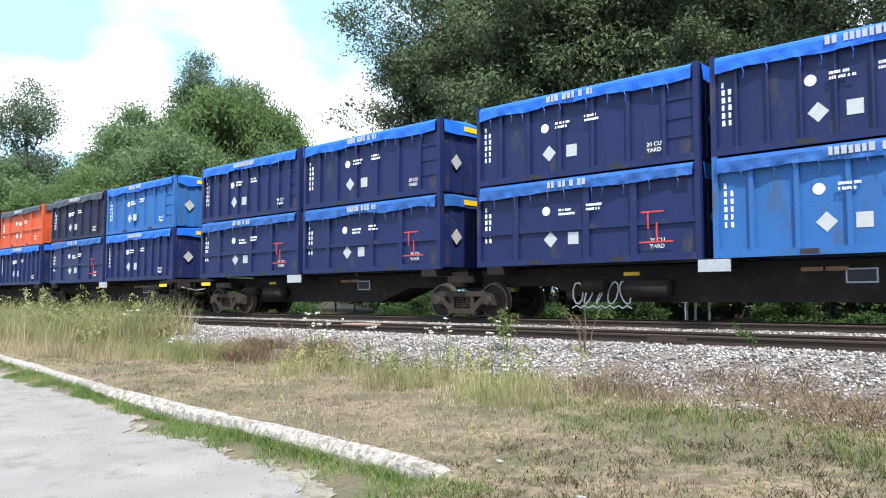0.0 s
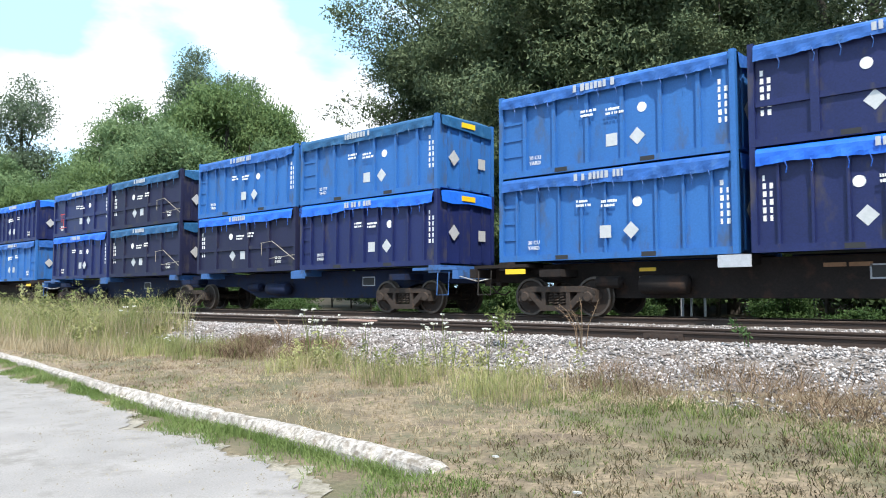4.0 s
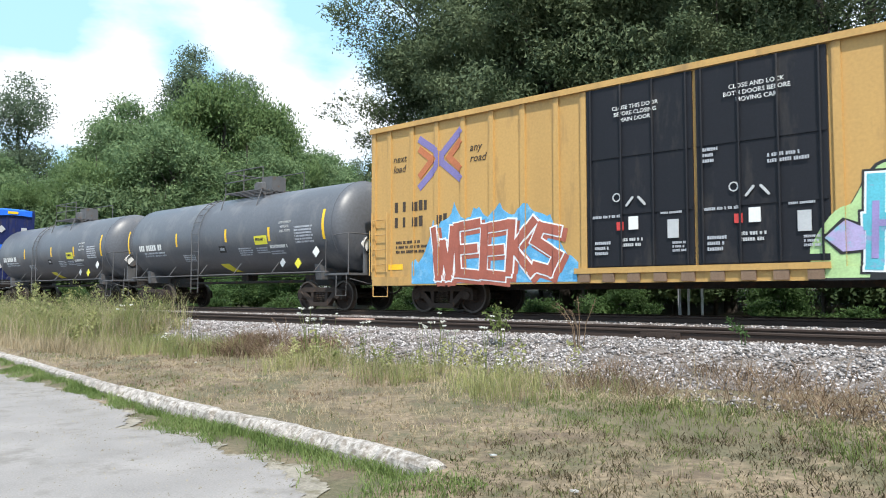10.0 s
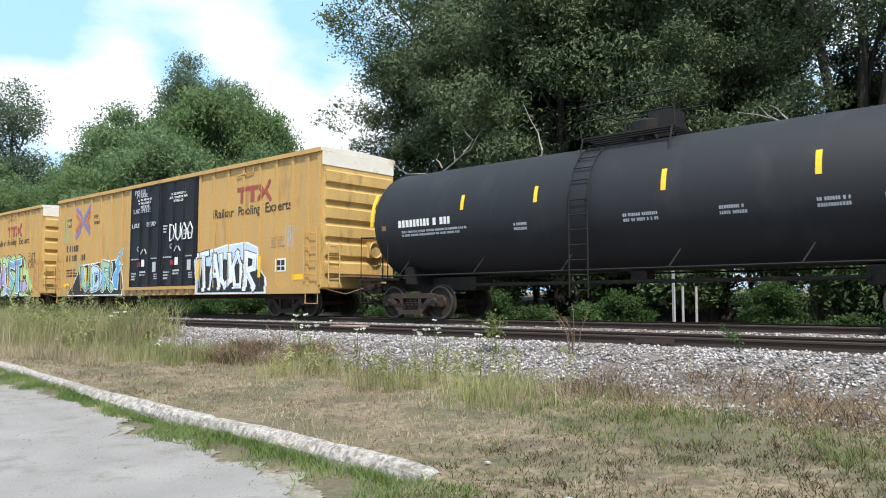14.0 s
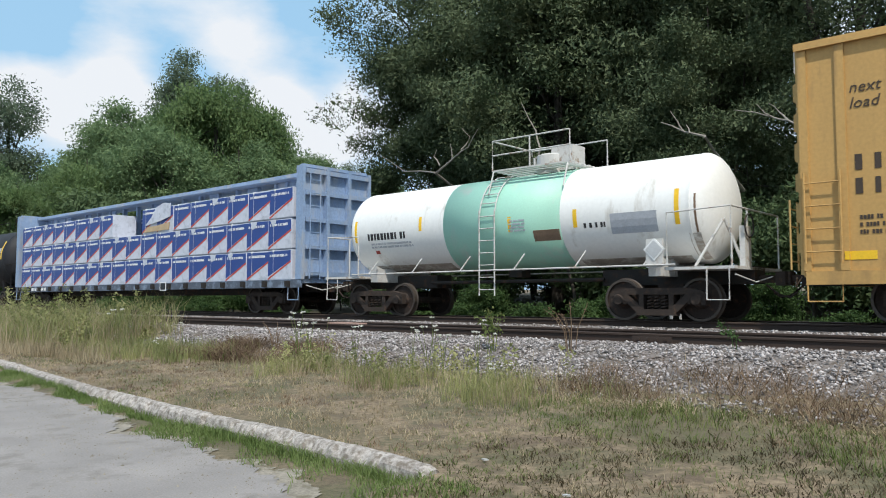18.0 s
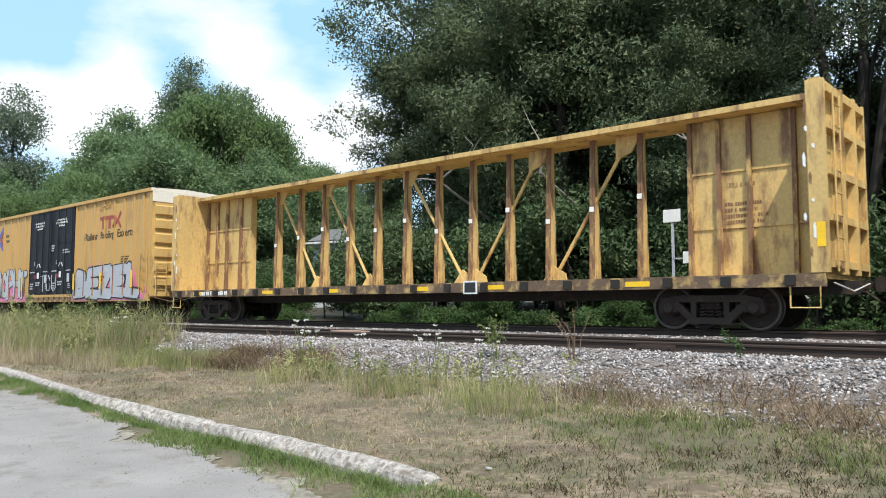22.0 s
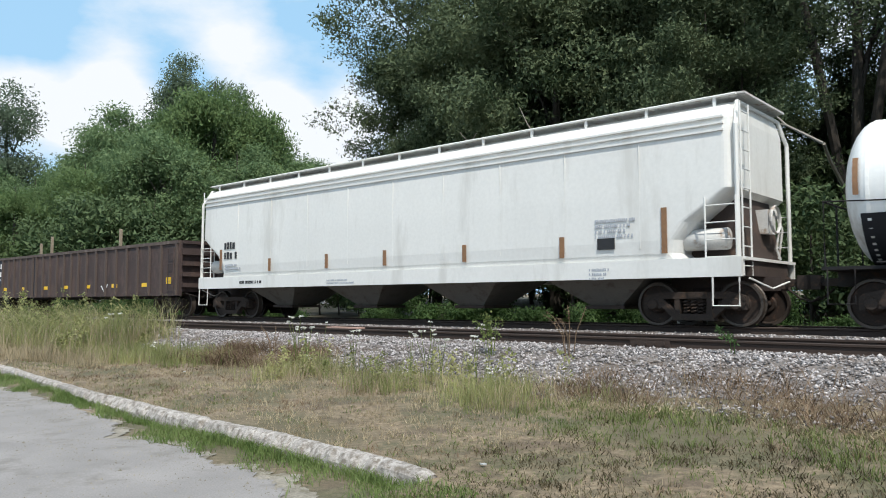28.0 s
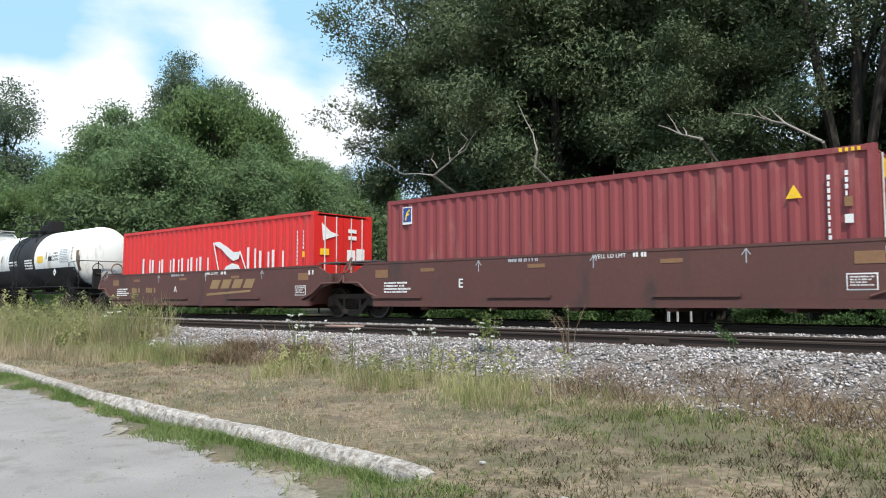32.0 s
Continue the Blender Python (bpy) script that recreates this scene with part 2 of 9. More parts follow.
# ---- mesh helpers ----
def mesh_of(name, bm, material, smooth=False):
    me = bpy.data.meshes.new(name)
    bmesh.ops.recalc_face_normals(bm, faces=bm.faces[:])
    bm.to_mesh(me)
    bm.free()
    if smooth:
        me.shade_smooth()
    for m in material if isinstance(material, (list, tuple)) else [material]:
        me.materials.append(m)
    return me


def part(name, bm, material, parent=None, label="", smooth=False):
    """Links a bmesh, or a mesh that another piece already has, as one object under a thing or a part."""
    data = bm if isinstance(bm, bpy.types.Mesh) else mesh_of(name, bm, material, smooth)
    ob = new(name, data)
    ob.parent = parent
    return tagged(ob, label)


def thing(name, label, category, group="", at=(0, 0, 0)):
    ob = new(name)
    ob.empty_display_size = 0.3
    ob.location = at
    return tagged(ob, label, category, group)


def box(bm, x0, x1, y0, y1, z0, z1):
    v = [bm.verts.new((x, y, z)) for x in (x0, x1) for y in (y0, y1) for z in (z0, z1)]
    for f in ((0, 1, 3, 2), (4, 6, 7, 5), (0, 4, 5, 1), (2, 3, 7, 6), (0, 2, 6, 4), (1, 5, 7, 3)):
        bm.faces.new([v[i] for i in f])
    return bm


def boxes(*bs):
    bm = bmesh.new()
    for b in bs:
        box(bm, *b)
    return bm


def prism(bm, outline, a0, a1, axis="x"):
    """An outline of two coordinates, drawn out along an axis from a0 to a1."""
    put = {"x": lambda a, p: (a, p[0], p[1]), "y": lambda a, p: (p[0], a, p[1]), "z": lambda a, p: (p[0], p[1], a)}[axis]
    lo, hi = ([bm.verts.new(put(a, p)) for p in outline] for a in (a0, a1))
    k = len(outline)
    bm.faces.new(lo)
    bm.faces.new(hi[::-1])
    for i in range(k):
        bm.faces.new((lo[i], lo[(i + 1) % k], hi[(i + 1) % k], hi[i]))
    return bm


def disc(cx, cz, r, k=20):
    return [(cx + r * math.cos(2 * math.pi * i / k), cz + r * math.sin(2 * math.pi * i / k)) for i in range(k)]


def tube(bm, pts, r, k=6, closed=False):
    """A pipe through points."""
    pts = [Vector(p) for p in pts]
    rings = []
    for i, p in enumerate(pts):
        d = (pts[min(i + 1, len(pts) - 1)] - pts[max(i - 1, 0)]).normalized()
        side = d.cross(Vector((0, 0, 1)) if abs(d.z) < 0.9 else Vector((1, 0, 0))).normalized()
        up = side.cross(d)
        rr = r[i] if isinstance(r, (list, tuple)) else r
        rings.append([bm.verts.new(p + (side * math.cos(2 * math.pi * j / k) + up * math.sin(2 * math.pi * j / k)) * rr) for j in range(k)])
    for a, b in zip(rings, rings[1:]):
        for j in range(k):
            bm.faces.new((a[j], a[(j + 1) % k], b[(j + 1) % k], b[j]))
    bm.faces.new(rings[0][::-1])
    bm.faces.new(rings[-1])
    return bm


def tubes(r, *paths):
    bm = bmesh.new()
    for p in paths:
        tube(bm, p, r)
    return bm


def lathe(bm, profile, k=32, centre=(0, 0)):
    """A profile of (x, radius) turned round the x axis."""
    rings = []
    for x, r in profile:
        if r < 1e-4:
            rings.append([bm.verts.new((x, centre[0], centre[1]))])
        else:
            rings.append([bm.verts.new((x, centre[0] + r * math.sin(2 * math.pi * j / k), centre[1] + r * math.cos(2 * math.pi * j / k))) for j in range(k)])
    for a, b in zip(rings, rings[1:]):
        for j in range(k):
            q = [a[j % len(a)], a[(j + 1) % len(a)], b[(j + 1) % len(b)], b[j % len(b)]]
            bm.faces.new(list(dict.fromkeys(q)))
    return bm


def big_mesh(name, verts, faces, material):
    """A mesh from arrays: verts (n, 3), faces (m, 3 or 4)."""
    me = bpy.data.meshes.new(name)
    me.vertices.add(len(verts))
    me.vertices.foreach_set("co", np.asarray(verts, np.float32).ravel())
    k = faces.shape[1]
    me.loops.add(faces.size)
    me.loops.foreach_set("vertex_index", faces.astype(np.int32).ravel())
    me.polygons.add(len(faces))
    me.polygons.foreach_set("loop_start", np.arange(0, faces.size, k, dtype=np.int32))
    me.polygons.foreach_set("loop_total", np.full(len(faces), k, np.int32))
    me.update(calc_edges=True)
    me.materials.append(material)
    return me


rng = np.random.default_rng(11)


# ---- ground ----
KERB_X, KERB_Y = [-60, -18.8, -14.2, -11.1, -8.65, -6.96, -5.58, -4.77, -4.24, 3], [11.5, 6.53, 5.83, 5.39, 5.14, 5.03, 4.90, 4.83, 4.77, 4.5]


def kerb_line(x):
    """The distance of the kerb's back from the camera's line, along the track."""
    return np.interp(x, KERB_X, KERB_Y)


def ground_height(x, y):
    """The lie of the land: car park, lawn that rises to the ballast, the track beds' formation, a wooded bank behind."""
    x, y = np.asarray(x, float), np.asarray(y, float)
    k = kerb_line(x)
    step = np.interp(y - k, [-0.12, 0.0], [0.0, 0.12])
    soft = np.interp(y, [2.2, 5.2], [0.0, 0.12])
    near = np.where(x < -4.25, step, soft)
    rise = np.interp(y, [5.2, 8.6], [0.0, 0.18])
    far = np.interp(y, [8.6, 9.6, 11.0, 14.0, 14.9, 18.2, 19.6, 24, 40, 300, 900], [0.0, 0.08, 0.20, 0.22, 0.30, 0.30, 0.08, 0.4, 1.4, 6, 14])
    roll = np.where((y > 4.8) & (y < 10), 0.025 * np.sin(x * 1.7 + y) * np.sin(y * 2.3 - x * 0.6), 0)
    return near + rise + far + roll


gx = np.concatenate([np.linspace(-900, -60, 22), np.linspace(-55, -26, 60), np.linspace(-25.75, 5, 124), np.linspace(6, 15, 10), np.linspace(20, 500, 22)])
gy = np.concatenate([np.linspace(-300, -5, 14), np.linspace(-4, 2, 9), np.linspace(2.2, 10, 100), np.linspace(10.3, 26, 40), np.linspace(28, 60, 9), np.linspace(80, 900, 12)])
GX, GY = np.meshgrid(gx, gy)
GZ = ground_height(GX, GY)
nx, ny = len(gx), len(gy)
jj, ii = np.meshgrid(np.arange(ny - 1), np.arange(nx - 1), indexing="ij")
q0 = (jj * nx + ii).ravel()
quad = np.stack([q0, q0 + 1, q0 + nx + 1, q0 + nx], -1)
ground = new("ground", big_mesh("ground", np.stack([GX, GY, GZ], -1).reshape(-1, 3), quad, M["turf"]))
tagged(ground, "dry mown lawn and soil rising to the railway", "ground", kind="structure")


fx, fy = np.linspace(-150, 60, 106), np.linspace(20.2, 75, 56)
FX, FY = np.meshgrid(fx, fy)
nx, ny = len(fx), len(fy)
jj, ii = np.meshgrid(np.arange(ny - 1), np.arange(nx - 1), indexing="ij")
q0 = (jj * nx + ii).ravel()
floor_ob = new("forest_floor", big_mesh("forest_floor", np.stack([FX, FY, ground_height(FX, FY) + 0.03], -1).reshape(-1, 3), np.stack([q0, q0 + 1, q0 + nx + 1, q0 + nx], -1), M["litter"]))
tagged(floor_ob, "dark leaf litter under the trees", "ground", kind="structure")


def lot_edge(x):
    """Where the pavement of the car park breaks off before the kerb."""
    strip = np.interp(x, [-30, -17, -14.8, -13.9, -11.04, -9.6, -8.57, -7.37, -5.98, -4.9], [0.9, 0.85, 0.78, 0.60, 0.44, 0.62, 0.96, 0.76, 0.84, 1.06])
    return np.where(x < -4.9, kerb_line(x) - strip, np.interp(x, [-4.9, -3.6, -2.4, 0, 20], [3.77, 3.2, 2.8, 2.4, 2.0])) + 0.06 * np.sin(x * 3.1) + 0.05 * np.sin(x * 7.7 + 1) * np.sin(x * 1.3) + 0.03 * np.sin(x * 17.0) + 0.022 * np.sin(x * 41.0) + 0.015 * np.sin(x * 67.0 + 2)


bm = bmesh.new()
ex = np.concatenate([np.linspace(-60, -26, 120), np.linspace(-25.9, 4, 900), np.linspace(4.2, 18, 30)])
top_v = [bm.verts.new((x, float(lot_edge(x)), 0.018)) for x in ex]
low_v = [bm.verts.new((x, -40, 0.018)) for x in ex]
for i in range(len(ex) - 1):
    bm.faces.new((low_v[i], low_v[i + 1], top_v[i + 1], top_v[i]))
lot = part("parking_lot", bm, M["asphalt"])
tagged(lot, "pale worn gravelly asphalt of a car park", "pavement", kind="structure")

bm = bmesh.new()
rr = random.Random(8)
ends = [(x, float(lot_edge(x))) for x in ex]
far_v = [bm.verts.new((x, e + 0.16 + 0.10 * math.sin(x * 2.1) + 0.07 * math.sin(x * 9.0 + 1) + rr.uniform(-0.03, 0.03), 0.010)) for x, e in ends]
near_v = [bm.verts.new((x, e - 0.4, 0.010)) for x, e in ends]
for i in range(len(ends) - 1):
    bm.faces.new((near_v[i], near_v[i + 1], far_v[i + 1], far_v[i]))
tagged(part("gravel_margin", bm, M["margin"]), "dusty gravel along the broken pavement edge", "gravel", kind="structure")

# the old concrete kerb, cast in lengths, chipped and settled unevenly
kerb = tagged(new("kerb"), "worn pale concrete kerb along the lawn", "kerb", kind="structure")
kr = random.Random(4)
KERB_END = -4.22


def wear(u, seed, steps=((1.3, 0.7), (0.31, 0.35), (0.11, 0.30), (0.045, 0.2))):
    """Uneven wear along the kerb: value noise of several lengths, about -1 to 1."""
    total = 0.0
    for k, (step, gain) in enumerate(steps):
        q = u / step
        i = math.floor(q)
        a, b = (random.Random(seed * 7919 + k * 104729 + i + e).uniform(-1, 1) for e in (0, 1))
        f = q - i
        total += gain * (a + (b - a) * f * f * (3 - 2 * f))
    return total


x = -58.0
for x2 in [-58 + 3.05 * k for k in range(1, 13)] + [-19.4, -16.55, -13.6, -11.2, -8.02, KERB_END]:
    bm = bmesh.new()
    near = x2 > -20
    n = int((x2 - x) / (0.035 if near else 0.12))
    rings = []
    low, tip = kr.uniform(-0.012, 0.012), kr.uniform(-0.02, 0.02)
    for i in range(n + 1):
        f = i / n
        u = x + 0.008 + (x2 - x - 0.016) * f
        k = float(kerb_line(u)) + tip * (f - 0.5)
        gone_off = max(0.0, 1 - min(f * (x2 - x), (1 - f) * (x2 - x)) / 0.09) ** 2
        top = 0.172 + low + 0.012 * wear(u, 1) - 0.035 * gone_off
        # the front arris has crumbled by stretches
        broken = max(0.0, wear(u, 2) - 0.15) * 0.075 + max(0.0, wear(u, 3)) * 0.022 + 0.03 * gone_off
        face = 0.012 * wear(u, 4)
        cs = [(k - 0.225 + face, -0.05), (k - 0.215 + face + 0.01 * wear(u, 5), 0.07 + 0.012 * wear(u, 9)), (k - 0.205 + face + broken * 0.35, top - 0.045 - broken * 0.9), (k - 0.182 + broken * 0.8, top - 0.012 - broken * 0.35),
              (k - 0.155 + broken * 0.8, top - 0.003 + 0.004 * wear(u, 6)), (k - 0.085 + broken * 0.2, top + 0.004 + 0.006 * wear(u, 7)), (k - 0.05, top - 0.002 + 0.006 * wear(u, 8)), (k - 0.012 + 0.008 * wear(u, 10), top - 0.03 - 0.02 * max(0, wear(u, 11))), (k + 0.004, -0.05)]
        rings.append([bm.verts.new((u + (0.02 * wear(c * 0.3 + 5, 12) if i in (0, n) else 0), a, b)) for c, (a, b) in enumerate(cs)])
    for a, b in zip(rings, rings[1:]):
        for c in range(len(a) - 1):
            bm.faces.new((a[c], a[c + 1], b[c + 1], b[c]))
    bm.faces.new(rings[0])
    bm.faces.new(rings[-1][::-1])
    part("kerb_block", bm, M["kerb"], kerb)
    x = x2

# ---- track beds, ties, rails ----
BED = [(9.0, 0.20), (9.3, 0.36), (9.9, 0.49), (10.8, 0.735), (11.25, 0.785), (11.7, 0.79), (12.0, 0.755), (13.4, 0.765), (14.3, 0.84), (15.0, 0.915), (15.45, 0.91), (15.8, 0.845), (17.7, 0.845), (18.7, 0.55), (19.4, 0.2)]
BY, BZ = [p[0] for p in BED], [p[1] for p in BED]
bx = np.concatenate([np.linspace(-420, -45, 30), np.linspace(-44, 8, 209), np.linspace(10, 120, 12)])
by = np.linspace(9.0, 19.4, 84)
BX, BYY = np.meshgrid(bx, by)
BZZ = np.interp(BYY, BY, BZ) + 0.02 * np.sin(BX * 5.1 + BYY * 3) * np.sin(BYY * 7 - BX * 2.2) * (BYY > 9.2)
nx, ny = len(bx), len(by)
jj, ii = np.meshgrid(np.arange(ny - 1), np.arange(nx - 1), indexing="ij")
q0 = (jj * nx + ii).ravel()
bed = new("ballast_bed", big_mesh("ballast_bed", np.stack([BX, BYY, BZZ], -1).reshape(-1, 3), np.stack([q0, q0 + 1, q0 + nx + 1, q0 + nx], -1), M["gravel"]))
tagged(bed, "bed of crushed grey limestone under two tracks", "ballast", kind="structure")
RAIL_CS = [(-0.07, 0.0), (0.07, 0.0), (0.07, 0.012), (0.012, 0.035), (0.010, 0.125), (0.035, 0.138), (0.036, 0.165), (0.026, 0.173), (-0.026, 0.173), (-0.036, 0.165), (-0.035, 0.138), (-0.010, 0.125), (-0.012, 0.035), (-0.07, 0.012)]


def track(name, label, y, head, top_mat):
    t = tagged(new(name), label, "railway track", kind="structure")
    for s in (-1, 1):
        me = mesh_of("rail", prism(bmesh.new(), [(y + s * 0.753 + a, head - 0.173 + b) for a, b in RAIL_CS], -420, 120), [M["rail"], top_mat])
        for f in me.polygons:
            if f.normal.z > 0.3 and f.center.z > head - 0.03:
                f.material_index = 1
        part("rail", me, None, t)
    tie = bmesh.new()
    box(tie, -0.115, 0.115, -1.3, 1.3, -0.18, 0.0)
    bmesh.ops.bevel(tie, geom=tie.edges[:], offset=0.012, segments=1, affect="EDGES")
    tie = mesh_of("tie", tie, M["tie"])
    plate = mesh_of("tie_plate", boxes((-0.09, 0.09, -0.18, 0.18, 0.0, 0.014)), M["rail"])
    r = random.Random(int(y * 10))
    for i in range(118):
        o = part("tie", tie, None, t)
        o.location = (-50 + i * 0.53 + r.uniform(-0.04, 0.04), y + r.uniform(-0.06, 0.06), head - 0.187 + r.uniform(-0.012, 0.006))
        o.rotation_euler.z = r.uniform(-0.03, 0.03)
        for s in (-1, 1):
            q = part("tie_plate", plate, None, o)
            q.location.y = s * 0.753
    return t


near_track = track("near_track", "empty rusty track on old ties", Y_N, RAIL_N, M["rail"])
track("train_track", "track under the train with worn rail heads", Y_T, RAIL_T, M["railtop"])
part("joint_bar", boxes((-6.2, -5.5, Y_N - 0.753 - 0.035, Y_N - 0.753 - 0.012, RAIL_N - 0.14, RAIL_N - 0.04)), M["rail"], near_track)
for k in range(4):
    part("track_bolt", boxes((-6.1 + k * 0.16, -6.06 + k * 0.16, Y_N - 0.753 - 0.055, Y_N - 0.753 - 0.034, RAIL_N - 0.11, RAIL_N - 0.07)), M["rail"], near_track)


def stones(name, label, n, x0, x1, y0, y1, size, material, lift=0.0, toe=True):
    """Loose angular stones, eight faces each."""
    c = np.stack([rng.uniform(x0, x1, n), rng.uniform(y0, y1, n), np.zeros(n)], -1)
    c = c[c[:, 1] > 9.25 + np.clip((c[:, 0] + 7) * 0.11, 0, 0.8) + rng.uniform(-0.35, 0.2, n) * (y0 < 9.5)] if y0 < 9.5 and toe else c
    n = len(c)
    c[:, 2] = np.where(c[:, 1] > 9.05, np.interp(c[:, 1], BY, BZ), ground_height(c[:, 0], c[:, 1])) + lift + rng.uniform(-0.012, 0.02, n)
    s = rng.uniform(*size, (n, 1, 1)) * rng.uniform(0.6, 1.25, (n, 1, 3)) * np.array([1.1, 1.1, 0.75])
    v = np.array([(1, 0, 0), (-1, 0, 0), (0, 1, 0), (0, -1, 0), (0, 0, 1), (0, 0, -1)], float)[None] + rng.uniform(-0.35, 0.35, (n, 6, 3))
    v = v * s
    a = rng.uniform(0, 2 * np.pi, n)
    ca, sa = np.cos(a)[:, None], np.sin(a)[:, None]
    v = np.stack([v[..., 0] * ca - v[..., 1] * sa, v[..., 0] * sa + v[..., 1] * ca, v[..., 2]], -1) + c[:, None]
    f = np.array([(0, 2, 4), (2, 1, 4), (1, 3, 4), (3, 0, 4), (2, 0, 5), (1, 2, 5), (3, 1, 5), (0, 3, 5)])
    f = (f[None] + 6 * np.arange(n)[:, None, None]).reshape(-1, 3)
    return tagged(new(name, big_mesh(name, v.reshape(-1, 3), f, material)), label, "stones", kind="stuff")


stones("ballast_stones", "loose pale limestone ballast on the shoulder", 54000, -34, 2.5, 9.15, 11.45, (0.014, 0.034), M["stone"])
stones("strayed_stones", "ballast stones strayed into the dead grass", 1900, -6.0, 2.5, 8.35, 9.6, (0.014, 0.034), M["stone"], toe=False)
stones("ballast_stones", "loose pale ballast between the tracks", 12000, -34, 2.5, 13.75, 14.95, (0.016, 0.038), M["stone"])
stones("ballast_stones", "loose ballast between the rails", 7000, -30, 2.5, 11.5, 13.7, (0.02, 0.04), M["stone"])

# crumbs of gravel on the pavement
n = 6000
cx = rng.uniform(-16, 0.5, n)
cy = np.minimum(lot_edge(cx) + 0.12, lot_edge(cx) + 0.1 - rng.exponential(0.9, n))
cs = rng.uniform(0.003, 0.010, n) * np.where(rng.uniform(0, 1, n) < 0.04, 1.9, 1.0)
tri = np.array([(1, 0, 0), (-0.5, 0.87, 0), (-0.5, -0.87, 0), (0, 0, 0.9)])
v = tri[None] * cs[:, None, None] * rng.uniform(0.6, 1.4, (n, 4, 1)) + np.stack([cx, cy, np.full(n, 0.018)], -1)[:, None]
f = (np.array([(0, 1, 3), (1, 2, 3), (2, 0, 3)])[None] + 4 * np.arange(n)[:, None, None]).reshape(-1, 3)
tagged(new("gravel_crumbs", big_mesh("gravel_crumbs", v.reshape(-1, 3), f, M["margin"])), "loose gravel crumbs on the worn pavement", "gravel", kind="stuff")


# ---- lettering and marks on vertical sides (they face the car park, towards -y) ----
def words(parent, text, x, z, size, material, y, name="lettering", lean=0.0, middle=False, label=""):
    cu = bpy.data.curves.new(name, "FONT")
    cu.body, cu.size, cu.shear, cu.extrude = text, size, lean, 0.003
    cu.align_x = "CENTER" if middle else "LEFT"
    cu.resolution_u = 2
    cu.offset = size * 0.010 if size > 0.3 else 0.0
    tmp = new(name, cu)
    bpy.context.view_layer.update()
    me = bpy.data.meshes.new_from_object(tmp.evaluated_get(bpy.context.evaluated_depsgraph_get()))
    bpy.data.objects.remove(tmp)
    me.transform(Matrix.Translation((x, y - 0.005, z)) @ Matrix.Rotation(radians(90), 4, "X"))
    me.materials.clear()
    me.materials.append(material)
    ob = new(name, me)
    ob.parent = parent
    return tagged(ob, label, kind="stuff")


def dashes(x, z, w, h, seed, y, gap=0.35):
    """Boxes that stand for a line of writing too small to read."""
    r = random.Random(seed)
    out, a = [], x
    while a < x + w - h * 0.2:
        b = min(x + w, a + h * r.uniform(0.36, 0.58))
        out.append((a, b, y - 0.006, y + 0.004, z, z + h * r.uniform(0.85, 1.0)))
        a = b + h * (0.20 if r.random() < 0.82 else gap * 2)
    return out


def bars(parent, x, z, w, h, rows, material, y, seed=1, name="small_writing", label=""):
    bs = []
    for k in range(rows):
        bs += dashes(x, z - k * h * 1.6, w * (1 - 0.12 * ((k * 7 + seed) % 3)), h, seed + k, y)
    return tagged(part(name, boxes(*bs), material, parent, label), kind="stuff")


def upright_bars(parent, x, z, n, h, material, y, cols=2, seed=1):
    """A number painted from the top down, as a column of short bars."""
    r = random.Random(seed)
    bs = []
    for k in range(n):
        for c in range(cols if k > 0 else 1):
            bs.append((x + c * h * 0.95, x + c * h * 0.95 + h * r.uniform(0.28, 0.5), y - 0.006, y + 0.004, z - (k + 0.7) * h * 1.12, z - k * h * 1.12))
    return tagged(part("upright_number", boxes(*bs), material, parent), kind="stuff")


def flat(parent, outline, material, y, name="mark", thick=0.006, label=""):
    """A flat painted shape or plate: outline of (x, z)."""
    return part(name, prism(bmesh.new(), outline, y - thick, y + 0.003, "y"), material, parent, label)


def rect(x0, x1, z0, z1):
    return [(x0, z0), (x1, z0), (x1, z1), (x0, z1)]


def diamond(x, z, r):
    return [(x - r, z), (x, z - r), (x + r, z), (x, z + r)]


GLYPHS = {
    "a": [[(0, 0), (0.5, 1), (1, 0)], [(0.22, 0.4), (0.78, 0.4)]],
    "b": [[(0, 0), (0, 1), (0.7, 0.9), (0.65, 0.6), (0.1, 0.52), (0.9, 0.4), (0.85, 0.05), (0, 0)]],
    "c": [[(1, 0.9), (0.4, 1), (0, 0.5), (0.4, 0), (1, 0.12)]],
    "d": [[(0, 0), (0, 1), (0.7, 0.9), (1, 0.5), (0.7, 0.1), (0, 0)]],
    "e": [[(1, 1), (0, 0.95), (0, 0.05), (1, 0)], [(0, 0.5), (0.8, 0.52)]],
    "h": [[(0, 0), (0.05, 1)], [(1, 0), (0.95, 1)], [(0, 0.5), (1, 0.5)]],
    "k": [[(0, 0), (0, 1)], [(1, 1), (0.1, 0.5), (1, 0)]],
    "l": [[(0.1, 1), (0, 0.05), (1, 0)]],
    "o": [[(0.5, 1), (0, 0.6), (0.2, 0.05), (0.8, 0.05), (1, 0.6), (0.5, 1)]],
    "p": [[(0, 0), (0, 1), (0.8, 0.95), (0.9, 0.6), (0, 0.45)]],
    "r": [[(0, 0), (0, 1), (0.85, 0.9), (0.8, 0.58), (0.1, 0.5), (1, 0)]],
    "s": [[(1, 0.9), (0.3, 1), (0.05, 0.7), (0.95, 0.35), (0.6, 0), (0, 0.1)]],
    "t": [[(0, 0.95), (1, 1)], [(0.5, 0.98), (0.5, 0)]],
    "u": [[(0, 1), (0.05, 0.2), (0.5, 0), (0.95, 0.2), (1, 1)]],
    "w": [[(0, 1), (0.2, 0), (0.5, 0.7), (0.8, 0), (1, 1)]],
    "z": [[(0, 0.95), (1, 1), (0.05, 0.05), (1, 0)]],
}


